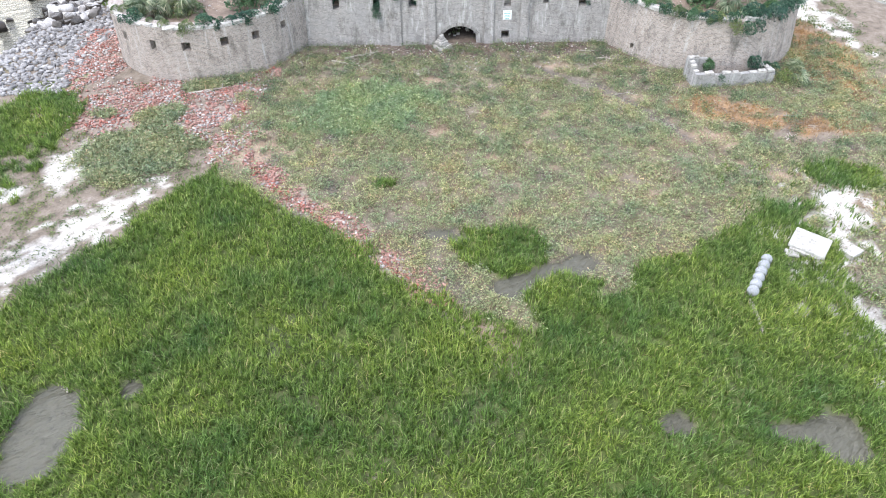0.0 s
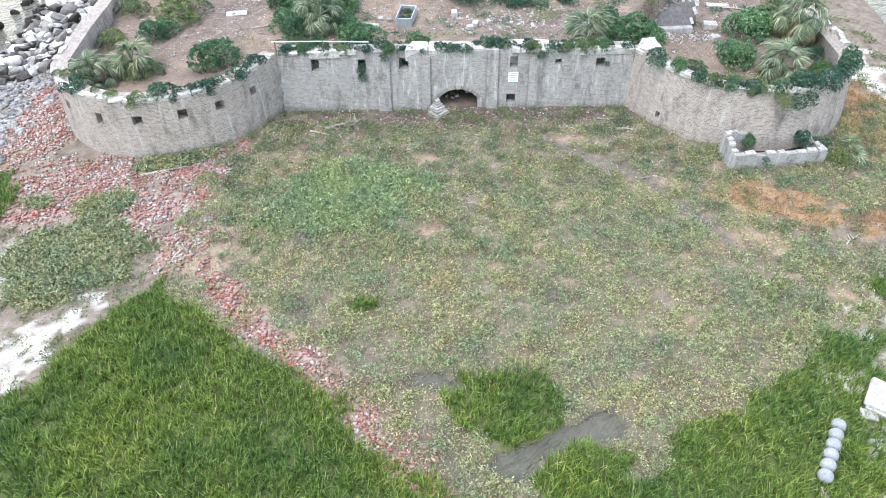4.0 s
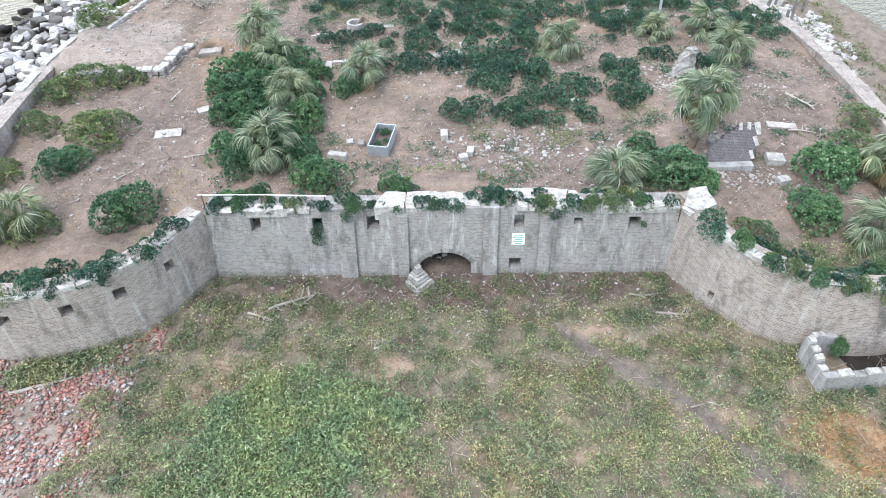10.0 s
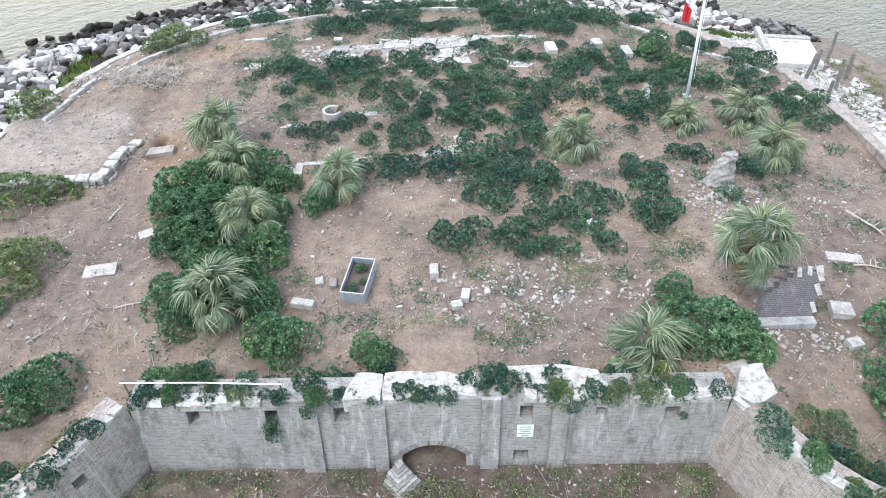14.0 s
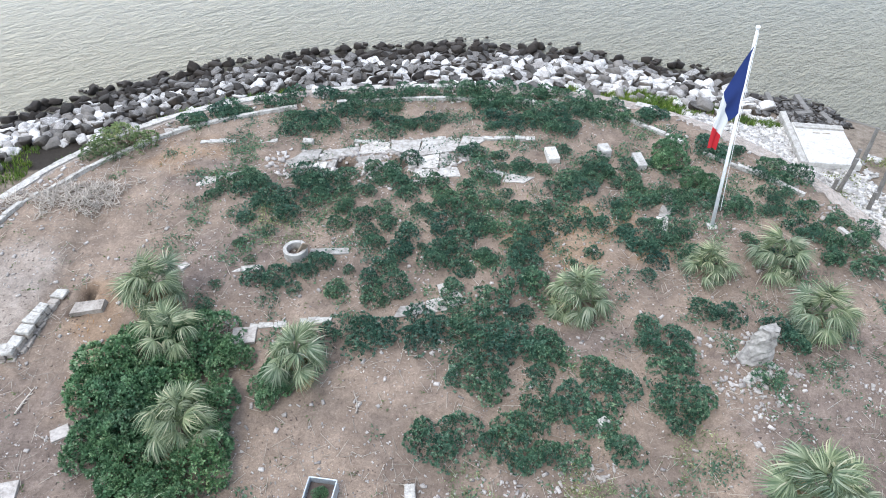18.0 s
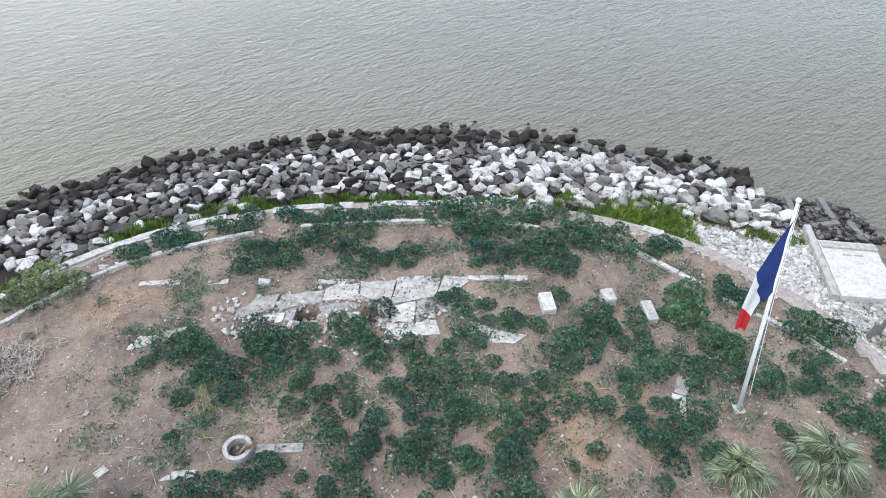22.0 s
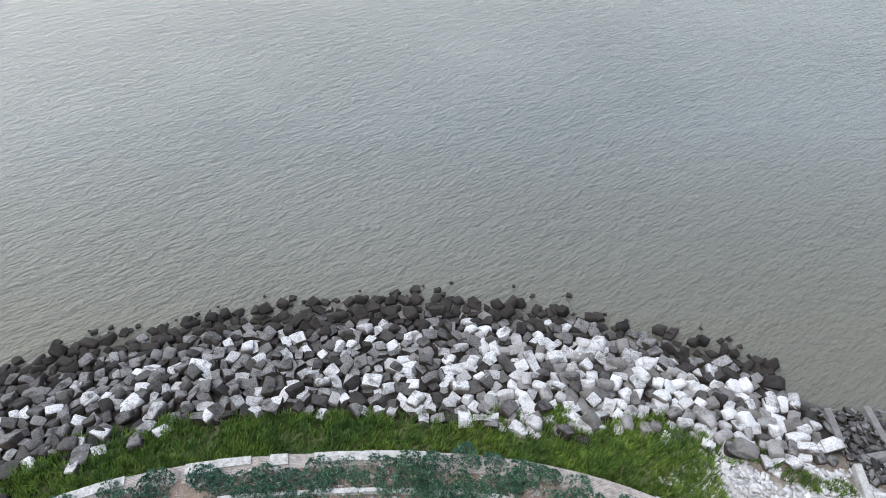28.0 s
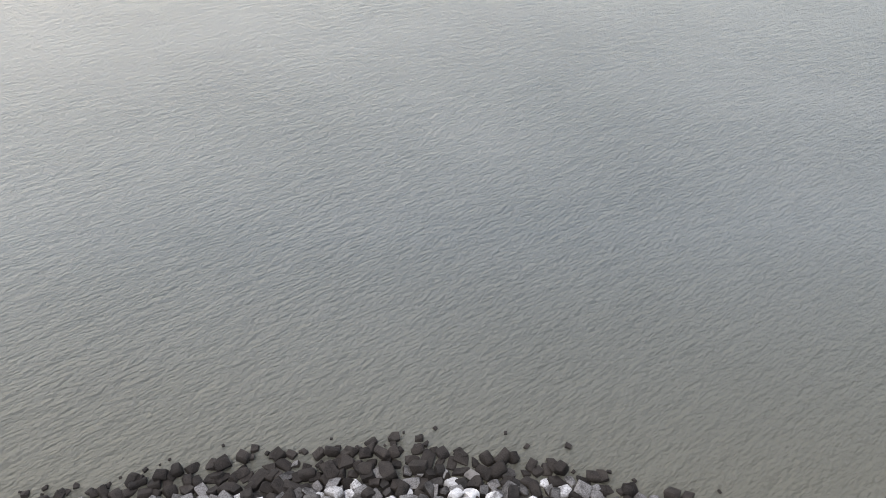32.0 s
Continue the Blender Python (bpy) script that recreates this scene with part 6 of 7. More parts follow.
M_TWIG = plain("bleached_twigs", (0.20, 0.165, 0.13), (0.46, 0.42, 0.36), 2.0, 0.9, 40, per="island")
twigs("fallen_twigs", "dead twigs on the bare earth inside the fort", 4200, ((-25, 25, 1, 37), lambda x, y: fort_in(x, y) * (0.35 + 0.5 * wobble(x, y, 3, 93))), 10)
twigs("nest_sticks", "flattened old nest of grey sticks", 1300, ((-23, -15, 22, 29), lambda x, y: soft_in(in_ellipse(x, y, -19.2, 25.6, 2.6, 1.7, 10, 0.4, 94), 0.3)), 11, 0.15, 0.5, 0.026, plain("pale_dry_sticks", (0.24, 0.205, 0.17), (0.50, 0.45, 0.39), 2.0, 0.9, 40, per="island"), 0.9)
twigs("gate_sticks", "dead sticks strewn before the gate", 1100, ((-12, 24, -14, -0.6), lambda x, y: 0.2 + 0.6 * wobble(x, y, 2.5, 95)), 12)

chips("floor_fragments", "broken concrete fragments on the cracked floor", 420, ((-9, 5, 26, 31.5), lambda x, y: soft_in(in_ellipse(x, y, -2.5, 28.9, 6.5, 1.9, 0, 0.4, 97), 0.3) * 0.9), M_RUBBLE_PALE, 0.08, 0.32, 21, 0.4, 0.03)
chips("kerb_fragments", "broken kerb pieces along the rear wall", 700, ((-26, 26, 20, 39), lambda x, y: inside(x, y, fort_outline(0.2)) * ~inside(x, y, fort_outline(2.6)) * 0.8), M_RUBBLE_PALE, 0.06, 0.26, 22, 0.4, 0.0)

# ---- plants ----
def leaf_quads(p, d, s, ln, wd):
    """One four-cornered leaf at each point p, along d, its width along s."""
    ln, wd = ln[:, None], wd[:, None]
    v = np.stack([p, p + d * ln * 0.45 + s * wd * 0.5, p + d * ln, p + d * ln * 0.45 - s * wd * 0.5], 1)
    n = len(p)
    return v.reshape(-1, 3), np.arange(4 * n).reshape(-1, 4)


def unit(v):
    return v / np.maximum(np.linalg.norm(v, axis=1, keepdims=True), 1e-9)


def bush_mesh(name, seed, mat, n_ros, per, flat=0.7, domes=7, leaf=0.13, narrow=0.5):
    """A crown of radius 1 on z = 0: several overlapping domes set with rosettes of leaves, dark gaps between them."""
    r = np.random.RandomState(seed)
    a = r.uniform(0, 6.28, domes)
    c = np.stack([np.cos(a), np.sin(a), 0 * a], 1) * (r.uniform(0.0, 0.58, (domes, 1)) + 0.06)
    size = r.uniform(0.3, 0.52, domes)
    c[:, 2] = r.uniform(0.14, 0.55, domes) * (1.15 - np.hypot(c[:, 0], c[:, 1]))
    pts, outs = [], []
    while len(pts) < n_ros:
        k = r.randint(domes)
        out = unit(r.normal(0, 1, (1, 3)) + np.array([0, 0, 0.45]))[0]
        p = c[k] + out * size[k] * r.uniform(0.9, 1.08)
        if p[2] < 0.03 or np.any(np.linalg.norm(c - p, axis=1) < size * 0.86):
            continue
        pts.append(p)
        outs.append(out)
    pts, outs = np.array(pts), np.array(outs)
    tone = np.clip(r.normal(0.5, 0.2, n_ros), 0.05, 0.98)
    k = np.repeat(np.arange(n_ros), per)
    n = len(k)
    d = unit(outs[k] * 0.75 + unit(r.normal(0, 1, (n, 3))) * 0.95)
    p = pts[k] + d * 0.02
    # leaves deeper inside the crown, their darker tones painting shade into the gaps
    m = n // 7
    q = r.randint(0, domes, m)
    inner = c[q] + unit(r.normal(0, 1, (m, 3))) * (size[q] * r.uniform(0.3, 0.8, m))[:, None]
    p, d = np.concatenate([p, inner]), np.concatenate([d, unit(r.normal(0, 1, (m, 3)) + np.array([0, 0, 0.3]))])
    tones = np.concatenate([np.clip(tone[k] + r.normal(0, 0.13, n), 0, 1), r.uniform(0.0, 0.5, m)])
    p[:, 2] = np.maximum(p[:, 2] * flat, 0.02)
    side = unit(np.cross(d, r.normal(0, 1, (n + m, 3))))
    ln = r.uniform(0.65, 1.25, n + m) * leaf
    v, f = leaf_quads(p, d, side, ln, ln * narrow * r.uniform(0.8, 1.2, n + m))
    me = quick(name, v, f, mat)
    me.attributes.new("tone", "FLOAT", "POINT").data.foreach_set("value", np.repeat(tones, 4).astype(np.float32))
    return me


def stem_mesh(seed, n_stems=7):
    r = random.Random(seed)
    bm = bmesh.new()
    for k in range(n_stems):
        a = 6.28 * k / n_stems + r.uniform(-0.4, 0.4)
        e = Vector((math.cos(a) * r.uniform(0.3, 0.6), math.sin(a) * r.uniform(0.3, 0.6), r.uniform(0.3, 0.6)))
        tube(bm, [Vector((0, 0, -0.05)) + e * 0.05, e * 0.5 + Vector((0, 0, 0.05)), e], [0.035, 0.025, 0.012], 5)
    me = bpy.data.meshes.new("stem")
    bm.to_mesh(me)
    bm.free()
    me.materials.append(M_STEM)
    return me


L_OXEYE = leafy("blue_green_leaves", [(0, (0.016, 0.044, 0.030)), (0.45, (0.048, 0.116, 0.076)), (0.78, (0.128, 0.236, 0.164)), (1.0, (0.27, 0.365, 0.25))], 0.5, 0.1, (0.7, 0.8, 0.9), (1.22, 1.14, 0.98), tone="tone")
L_ELDER = leafy("mid_green_leaves", [(0, (0.032, 0.078, 0.038)), (0.45, (0.09, 0.188, 0.093)), (0.8, (0.19, 0.31, 0.168)), (1.0, (0.33, 0.42, 0.26))], 0.45, 0.12, (0.7, 0.8, 0.88), (1.18, 1.13, 1.0), tone="tone")
L_OLIVE_BUSH = leafy("olive_bush_leaves", [(0, (0.058, 0.092, 0.042)), (0.45, (0.135, 0.198, 0.088)), (0.8, (0.235, 0.300, 0.150)), (1.0, (0.39, 0.37, 0.235))], 0.5, 0.15, tone="tone")
L_OLIVE = leafy("olive_leaves", [(0, (0.069, 0.103, 0.044)), (0.5, (0.132, 0.179, 0.078)), (0.9, (0.207, 0.248, 0.129)), (1.0, (0.359, 0.304, 0.207))])
L_WEED = leafy("low_blue_green_weeds", [(0, (0.042, 0.098, 0.063)), (0.5, (0.078, 0.168, 0.108)), (0.9, (0.139, 0.244, 0.163)), (1.0, (0.304, 0.313, 0.209))], 0.55, 0.12)
L_PURSLANE = leafy("grey_green_leaves", [(0, (0.18, 0.215, 0.12)), (0.4, (0.285, 0.338, 0.195)), (0.82, (0.385, 0.43, 0.26)), (0.93, (0.44, 0.365, 0.25)), (1.0, (0.50, 0.39, 0.285))], 0.55, 0.2, (0.74, 0.86, 0.86), (1.26, 1.12, 0.94), fine=3.8)
L_OLIVE_MID = leafy("mixed_weed_leaves", [(0, (0.09, 0.125, 0.06)), (0.5, (0.165, 0.225, 0.11)), (0.9, (0.27, 0.33, 0.18)), (1.0, (0.40, 0.36, 0.24))], 0.55, 0.2, (0.75, 0.86, 0.95), (1.2, 1.1, 0.95), fine=3.0)
L_YELLOW = leafy("yellow_green_grass", [(0, (0.20, 0.20, 0.085)), (0.5, (0.32, 0.32, 0.15)), (1.0, (0.47, 0.42, 0.24))], 0.6, 0.25, fine=3.0)
L_BANK = leafy("deep_green_grass", [(0, (0.068, 0.138, 0.028)), (0.6, (0.128, 0.217, 0.049)), (1.0, (0.225, 0.275, 0.084))], 0.5, 0.3, fine=2.0)
L_FRESH = leafy("fresh_green_leaves", [(0, (0.15, 0.225, 0.10)), (0.5, (0.285, 0.39, 0.19)), (1.0, (0.48, 0.53, 0.33))], 0.55, 0.25, (0.72, 0.82, 0.9), (1.2, 1.12, 1.0), fine=3.0)
L_GRASS = leafy("marsh_grass", [(0, (0.074, 0.124, 0.028)), (0.45, (0.150, 0.233, 0.050)), (0.8, (0.240, 0.335, 0.088)), (0.96, (0.345, 0.41, 0.155)), (1.0, (0.50, 0.43, 0.24))], 0.5, 0.3, (0.58, 0.74, 0.8), (1.34, 1.24, 1.0), 0.22, fine=4.2)
L_STRAW = leafy("dead_straw", [(0, (0.213, 0.106, 0.044)), (0.5, (0.388, 0.225, 0.106)), (1.0, (0.562, 0.388, 0.225))], 0.8, 0.2)
L_PALM = leafy("palm_fan", [(0, (0.070, 0.110, 0.062)), (0.5, (0.172, 0.218, 0.125)), (0.85, (0.30, 0.342, 0.222)), (1.0, (0.46, 0.45, 0.32))], 0.45, 0.2, (0.8, 0.88, 0.95), (1.12, 1.08, 1.0), tone="tone")
L_DRY = leafy("dry_weed_stems", [(0, (0.17, 0.12, 0.095)), (0.5, (0.29, 0.215, 0.17)), (1.0, (0.43, 0.35, 0.28))], 0.8, 0.2)
L_PALM_DEAD = leafy("dead_palm_fan", [(0, (0.221, 0.156, 0.091)), (0.6, (0.364, 0.273, 0.169)), (1.0, (0.494, 0.403, 0.260))], 0.8, 0.2, tone="tone")

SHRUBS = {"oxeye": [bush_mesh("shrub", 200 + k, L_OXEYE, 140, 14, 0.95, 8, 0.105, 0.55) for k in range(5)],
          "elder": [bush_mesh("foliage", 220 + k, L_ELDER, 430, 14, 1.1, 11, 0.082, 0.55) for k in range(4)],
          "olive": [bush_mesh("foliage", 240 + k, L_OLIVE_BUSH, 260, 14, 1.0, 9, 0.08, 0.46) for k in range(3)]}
STEMS = [stem_mesh(k) for k in range(3)]

r_bush = random.Random(31)
PATCH_A = [(-2, 15.8, 1.8, 0.8), (0.3, 16, 1.2, 0.9), (3.2, 16.2, 2.3, 1.3), (4.5, 14, 2.6, 1.5), (7, 12.5, 2.2, 1.4), (5, 10.2, 2, 1.3), (1.2, 10.5, 1.1, 0.8), (11.3, 12.2, 1.1, 1.5), (11.5, 15, 0.9, 1.1), (8.5, 10.6, 0.8, 0.8), (5.4, 18.8, 0.8, 1.0)]
PATCH_B = [(-9.5, 26.2, 2.0, 1.1), (-7.5, 24.6, 1.8, 0.9), (-4.5, 25.6, 2.0, 1.3), (-2.6, 23.5, 1.8, 1.2), (-1.2, 21.5, 1.3, 1.3), (-1, 26.6, 2.2, 0.7), (1.6, 25.3, 2.0, 1.6), (3, 23, 1.7, 1.4), (2, 20.5, 1.6, 1.0), (-1.2, 18.6, 1, 1), (-7.1, 19.3, 0.7, 0.5), (-4.6, 19.9, 1.0, 0.5), (4.3, 27.2, 0.8, 0.6), (7, 23.2, 1.5, 1.3), (5.5, 21, 0.9, 0.7), (8.8, 25.5, 1.2, 1.6), (10.2, 22.7, 1.4, 1), (12.6, 25, 1.3, 0.8), (10.6, 27.6, 0.7, 1.0), (7.0, 28.0, 0.8, 0.8), (-5.4, 27.5, 1.6, 0.45), (-2.4, 27.7, 1.2, 0.4), (3.8, 29.0, 0.7, 0.9), (-0.2, 28.9, 0.4, 0.3)]
PATCH_C = [(-9.6, 36.4, 1.6, 0.6), (-6.6, 33.4, 1.9, 1.2), (-3, 35.2, 2.2, 1.2), (-1.4, 32.8, 1.4, 0.8), (-0.4, 36.8, 2, 0.6), (1, 33, 1.2, 0.8), (6, 32.9, 1.5, 1.0), (5.5, 35.6, 2, 0.9), (9, 32.4, 1.8, 0.9), (10, 34.2, 2.4, 0.7), (13, 33.0, 1.8, 0.6), (3.2, 36.2, 1.2, 0.6), (-12.4, 35.0, 1.1, 0.5), (8.0, 36.8, 2.2, 0.6), (-6.5, 37.3, 1.0, 0.3), (1.0, 37.4, 1.2, 0.3), (12.0, 35.4, 1.8, 0.6), (15.2, 33.2, 1.2, 0.6), (-5.0, 36.7, 1.6, 0.35), (-2.6, 37.0, 1.5, 0.3), (4.8, 37.3, 1.4, 0.5), (6.8, 37.9, 1.2, 0.4), (-15.0, 33.6, 1.0, 0.4), (8.8, 37.2, 1.6, 0.5)]
PATCH_D = [(18.5, 29.6, 1.2, 0.7), (13.2, 20.8, 1.5, 1.2), (18.4, 24, 1.3, 0.8), (21.3, 26.8, 1.3, 0.8), (22.2, 22.3, 2.0, 1.7), (22.4, 19.9, 2.0, 1.1), (15, 24.9, 0.8, 0.8), (15.6, 12.6, 0.6, 0.6), (14.2, 16.6, 0.5, 0.5), (17, 14.9, 0.9, 0.8), (-22.0, 33.0, 0.1, 0.1)]
PATCH_E = [(-13.8, -2.6, 1.2, 0.5), (-16.0, -4.2, 1.3, 0.45), (-18.0, -4.8, 0.6, 0.4), (-21.4, -4.2, 1.2, 0.6), (-23.0, -2.8, 0.7, 0.7), (16.2, -3.6, 0.9, 0.6), (18.5, -4.9, 1.4, 0.6), (21.0, -4.6, 1.6, 0.6), (23.2, -3.2, 0.9, 0.8), (-9.8, 1.5, 1.3, 0.5), (-5.4, 1.3, 1.0, 0.6), (-0.8, 2.6, 1.7, 0.9), (2.2, 1.6, 0.7, 0.4), (9.0, 1.3, 0.6, 0.4), (12.9, -1.2, 0.7, 0.8), (-7.4, 1.6, 1.2, 0.5), (-3.2, 1.4, 0.9, 0.4), (14.6, -2.6, 0.8, 0.7), (-19.8, -4.6, 1.2, 0.5), (-12.4, -0.8, 0.5, 0.8), (5.4, 1.9, 0.5, 0.3), (-15.5, -3.2, 2.2, 0.7), (-18.5, -3.9, 2.0, 0.7), (17.4, -3.9, 1.8, 0.6), (20.2, -4.4, 2.0, 0.7), (22.9, -2.6, 0.9, 1.6), (24.0, 0.0, 0.6, 1.6)]


UNDERGROWTH = []


def shrub_patches(patches, gap, lo, hi, label):
    made = []
    for cx, cy, rx, ry in patches:
        n_try = int(14 * rx * ry / (gap * gap)) + 6
        for _ in range(n_try):
            a, q = r_bush.uniform(0, 6.28), math.sqrt(r_bush.random())
            x, y = cx + rx * q * math.cos(a), cy + ry * q * math.sin(a)
            if any((x - u) ** 2 + (y - v) ** 2 < gap * gap for u, v in made):
                continue
            made.append((x, y))
            which = r_bush.randrange(5)
            s = r_bush.uniform(lo, hi)
            wall_top = inside(np.array([x]), np.array([y]), OUTLINE)[0] and not inside(np.array([x]), np.array([y]), INNER)[0]
            z = TOP - 0.1 if wall_top else gz(x, y) - 0.03
            m = Matrix.LocRotScale((x, y, z), Euler((0, 0, r_bush.uniform(0, 6.28))), (s, s, s * r_bush.uniform(0.75, 1.1)))
            if s < 0.62 or y > 34.2:
                UNDERGROWTH.append((which, m))
                continue
            ob = new("shrub", SHRUBS["oxeye"][which])
            ob.matrix_world = m
            tagged(ob, label, "shrub", "low shrubs")
    return made


# single shrubs strewn between the mats
STREWN = []
while len(STREWN) < 64:
    x, y = r_bush.uniform(-10, 15), r_bush.uniform(17.5, 30)
    if wobble(np.array([x]), np.array([y]), 2.6, 230)[0] > -0.05 and not (-9 < x < 3.2 and 26.6 < y < 31.2) and math.hypot(x + 6, y - 21) > 1.6 and all(math.hypot(x - u, y - v) > 0.8 for u, v, *_ in STREWN):
        STREWN.append((x, y, 0.05, 0.05))
while len(STREWN) < 90:
    x, y = r_bush.uniform(13, 23), r_bush.uniform(19.5, 31)
    if math.hypot(x - 16.1, y - 22.7) > 1.0 and math.hypot(x, y - 12) < 25.2 and wobble(np.array([x]), np.array([y]), 2.6, 231)[0] > 0:
        STREWN.append((x, y, 0.05, 0.05))
N_SHRUB = sum(len(shrub_patches(p, g, lo, hi, "low blue-green leafy shrub growing from bare earth")) for p, g, lo, hi in ((PATCH_A, 0.92, 0.75, 1.1), (PATCH_B, 0.95, 0.62, 1.0), (PATCH_C, 0.76, 0.58, 1.0), (PATCH_D, 0.95, 0.65, 1.0), (STREWN, 0.6, 0.34, 0.85), (PATCH_E, 0.75, 0.55, 0.95)))

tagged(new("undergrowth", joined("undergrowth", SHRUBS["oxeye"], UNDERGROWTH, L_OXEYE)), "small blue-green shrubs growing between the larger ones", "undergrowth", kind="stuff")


def big_bush(x, y, s, kind, label, tall=1.0):
    c = empty("bush", x, y, gz(x, y) - 0.02, r_bush.uniform(0, 360))
    c.scale = (1.32 * s, 1.32 * s, 1.25 * s * tall)
    ob = new("foliage", r_bush.choice(SHRUBS[kind]))
    ob.parent = c
    ob = new("stem", r_bush.choice(STEMS))
    ob.parent = c
    tagged(c, label, "bush")


for x, y, s in ((-16.0, 1.4, 1.35), (-12.7, 14.1, 1.7), (-9.9, 15.5, 1.5), (-11.6, 11.6, 1.4), (-11.3, 9.6, 1.3), (-8.0, 9.6, 1.2), (-8.6, 11.8, 1.2), (-11.4, 6.4, 1.2), (-6.5, 4.0, 1.25), (-10.6, 1.7, 0.9), (-13.2, 12.4, 1.3), (-9.8, 8.0, 1.2), (-7.6, 6.4, 1.0), (-8.2, 14.2, 1.0), (-6.0, 12.6, 0.8), (-10.8, 13.0, 1.3), (-12.6, 10.4, 1.1), (-10.0, 10.8, 1.2), (-8.8, 7.2, 1.1), (-10.9, 5.2, 1.0), (-5.6, 13.4, 0.8)):
    big_bush(x, y, s, "elder", "dense rounded dark green bush on bare earth", 1.0)
for x, y, s in ((11.1, 5.9, 0.95), (12.3, 3.7, 1.35), (10.9, 3.4, 0.85), (15.4, 28.7, 1.15), (16.5, 26.3, 0.95), (-20.6, 5.4, 1.15), (18.2, 0.6, 1.2), (20.4, 3.6, 1.5), (13.3, 3.0, 0.9), (-2.4, 3.3, 0.8)):
    big_bush(x, y, s, "elder", "rounded leafy green bush on bare earth", 0.9)
for x, y, s in ((-18.0, 31.2, 1.5), (-19.3, 30.2, 1.0), (-19.4, 8.4, 1.5), (-20.8, 9.0, 1.1), (-23.8, 9.4, 1.1), (-22.5, 13.4, 1.6), (-24.0, 12.6, 1.1), (-24.2, 21.6, 1.3), (-20.4, 0.4, 1.1), (22.4, 5.4, 1.3), (-23.9, 5.0, 1.0), (15.0, -0.6, 0.9), (24.0, 8.2, 1.1), (-20.2, 13.8, 1.3)):
    big_bush(x, y, s, "olive", "loose olive-green bush among dry stems", 0.8)


# tufts that hang from and cap the gate wall
def wall_tuft(x, y, z, s, hang):
    ob = new("wall_shrub", r_bush.choice(SHRUBS["oxeye"] + SHRUBS["olive"][:2] + SHRUBS["elder"][:1]))
    ob.matrix_world = Matrix.LocRotScale((x, y, z), Euler((0.9 if hang else 0, 0, r_bush.uniform(-0.4, 0.4))), (s * 0.8, s * 0.8, s))
    tagged(ob, "green shrub rooted in the masonry of the wall", "shrub", "wall shrubs")


for k in range(46):
    x = r_bush.uniform(-11.2, 11.2)
    y = abs(r_bush.gauss(0, 0.5)) + 0.1
    wall_tuft(x, y, TOP - 0.08 if y < 0.9 else gz(x, y + 0.3) - 0.05 if y > 1.1 else TOP - 0.3, r_bush.uniform(0.2, 0.62), 0)
for k in range(44):
    a, side = radians(r_bush.uniform(205, 338)), r_bush.choice((-1, 1))
    q = 7.0 - abs(r_bush.gauss(0.3, 0.5))
    wall_tuft(side * (18.7 + q * math.cos(a)), 1.3 + q * math.sin(a), TOP - 0.12 if q > 6 else gz(side * (18.7 + q * math.cos(a)), 1.3 + q * math.sin(a)), r_bush.uniform(0.3, 0.85), 0)
for k in range(34):
    x = r_bush.choice((r_bush.uniform(-11, -1.5), r_bush.uniform(-4, 4), r_bush.uniform(4, 11)))
    y = r_bush.uniform(0.25, 1.5)
    wall_tuft(x, y, TOP - 0.2 - 0.35 * max(0, y - 0.9), r_bush.uniform(0.45, 0.85), 0)
for k in range(48):
    a, side = radians(r_bush.uniform(208, 338)), r_bush.choice((-1, 1, 1))
    q = r_bush.uniform(4.6, 6.5)
    x, y = side * (18.7 + q * math.cos(a)), 1.3 + q * math.sin(a)
    wall_tuft(x, y, TOP - 0.15 if q > 6.3 else gz(x, y) + 0.1, r_bush.uniform(0.5, 1.0), 0)
for x, y, z, s, hang in ((-6.2, -0.1, 2.5, 0.55, 1), (-6.1, -0.25, 2.0, 0.5, 1), (-7.0, 0.3, 3.5, 0.55, 0), (-4.2, 0.3, 3.5, 0.5, 0), (-4.7, -0.05, 3.35, 0.45, 1), (-2.2, 0.1, 3.45, 0.42, 0), (-0.8, 0.7, 3.55, 0.45, 0), (0.9, 0.2, 3.5, 0.4, 0), (5.1, 0.4, 3.55, 0.6, 0), (5.4, -0.05, 3.3, 0.4, 1), (9.7, -0.02, 2.7, 0.3, 1), (7.4, 0.6, 3.5, 0.45, 0), (-9.9, 0.5, 3.5, 0.6, 0), (-11.0, 0.8, 3.4, 0.6, 0), (-8.4, 0.9, 3.5, 0.5, 0),
                         (18.6, -5.9, 3.2, 0.7, 1), (19.4, -6.0, 3.0, 0.8, 1), (20.2, -5.8, 3.3, 0.7, 1), (22.4, -4.7, 3.4, 0.5, 1), (16.6, -5.0, 3.45, 0.5, 0), (17.0, -5.3, 3.4, 0.5, 1), (-14.6, -4.3, 3.5, 0.45, 1), (-16.6, -5.2, 3.5, 0.45, 1), (-18.9, -5.7, 3.4, 0.4, 1), (17.5, -6.0, 0.3, 0.7, 0), (20.7, -5.9, 0.3, 0.9, 0), (21.9, -6.2, 0.0, 0.9, 0), (17.4, -8.6, 0.9, 0.4, 1), (22.6, -7.4, -0.1, 0.9, 0)):
    wall_tuft(x, y, z, s, hang)


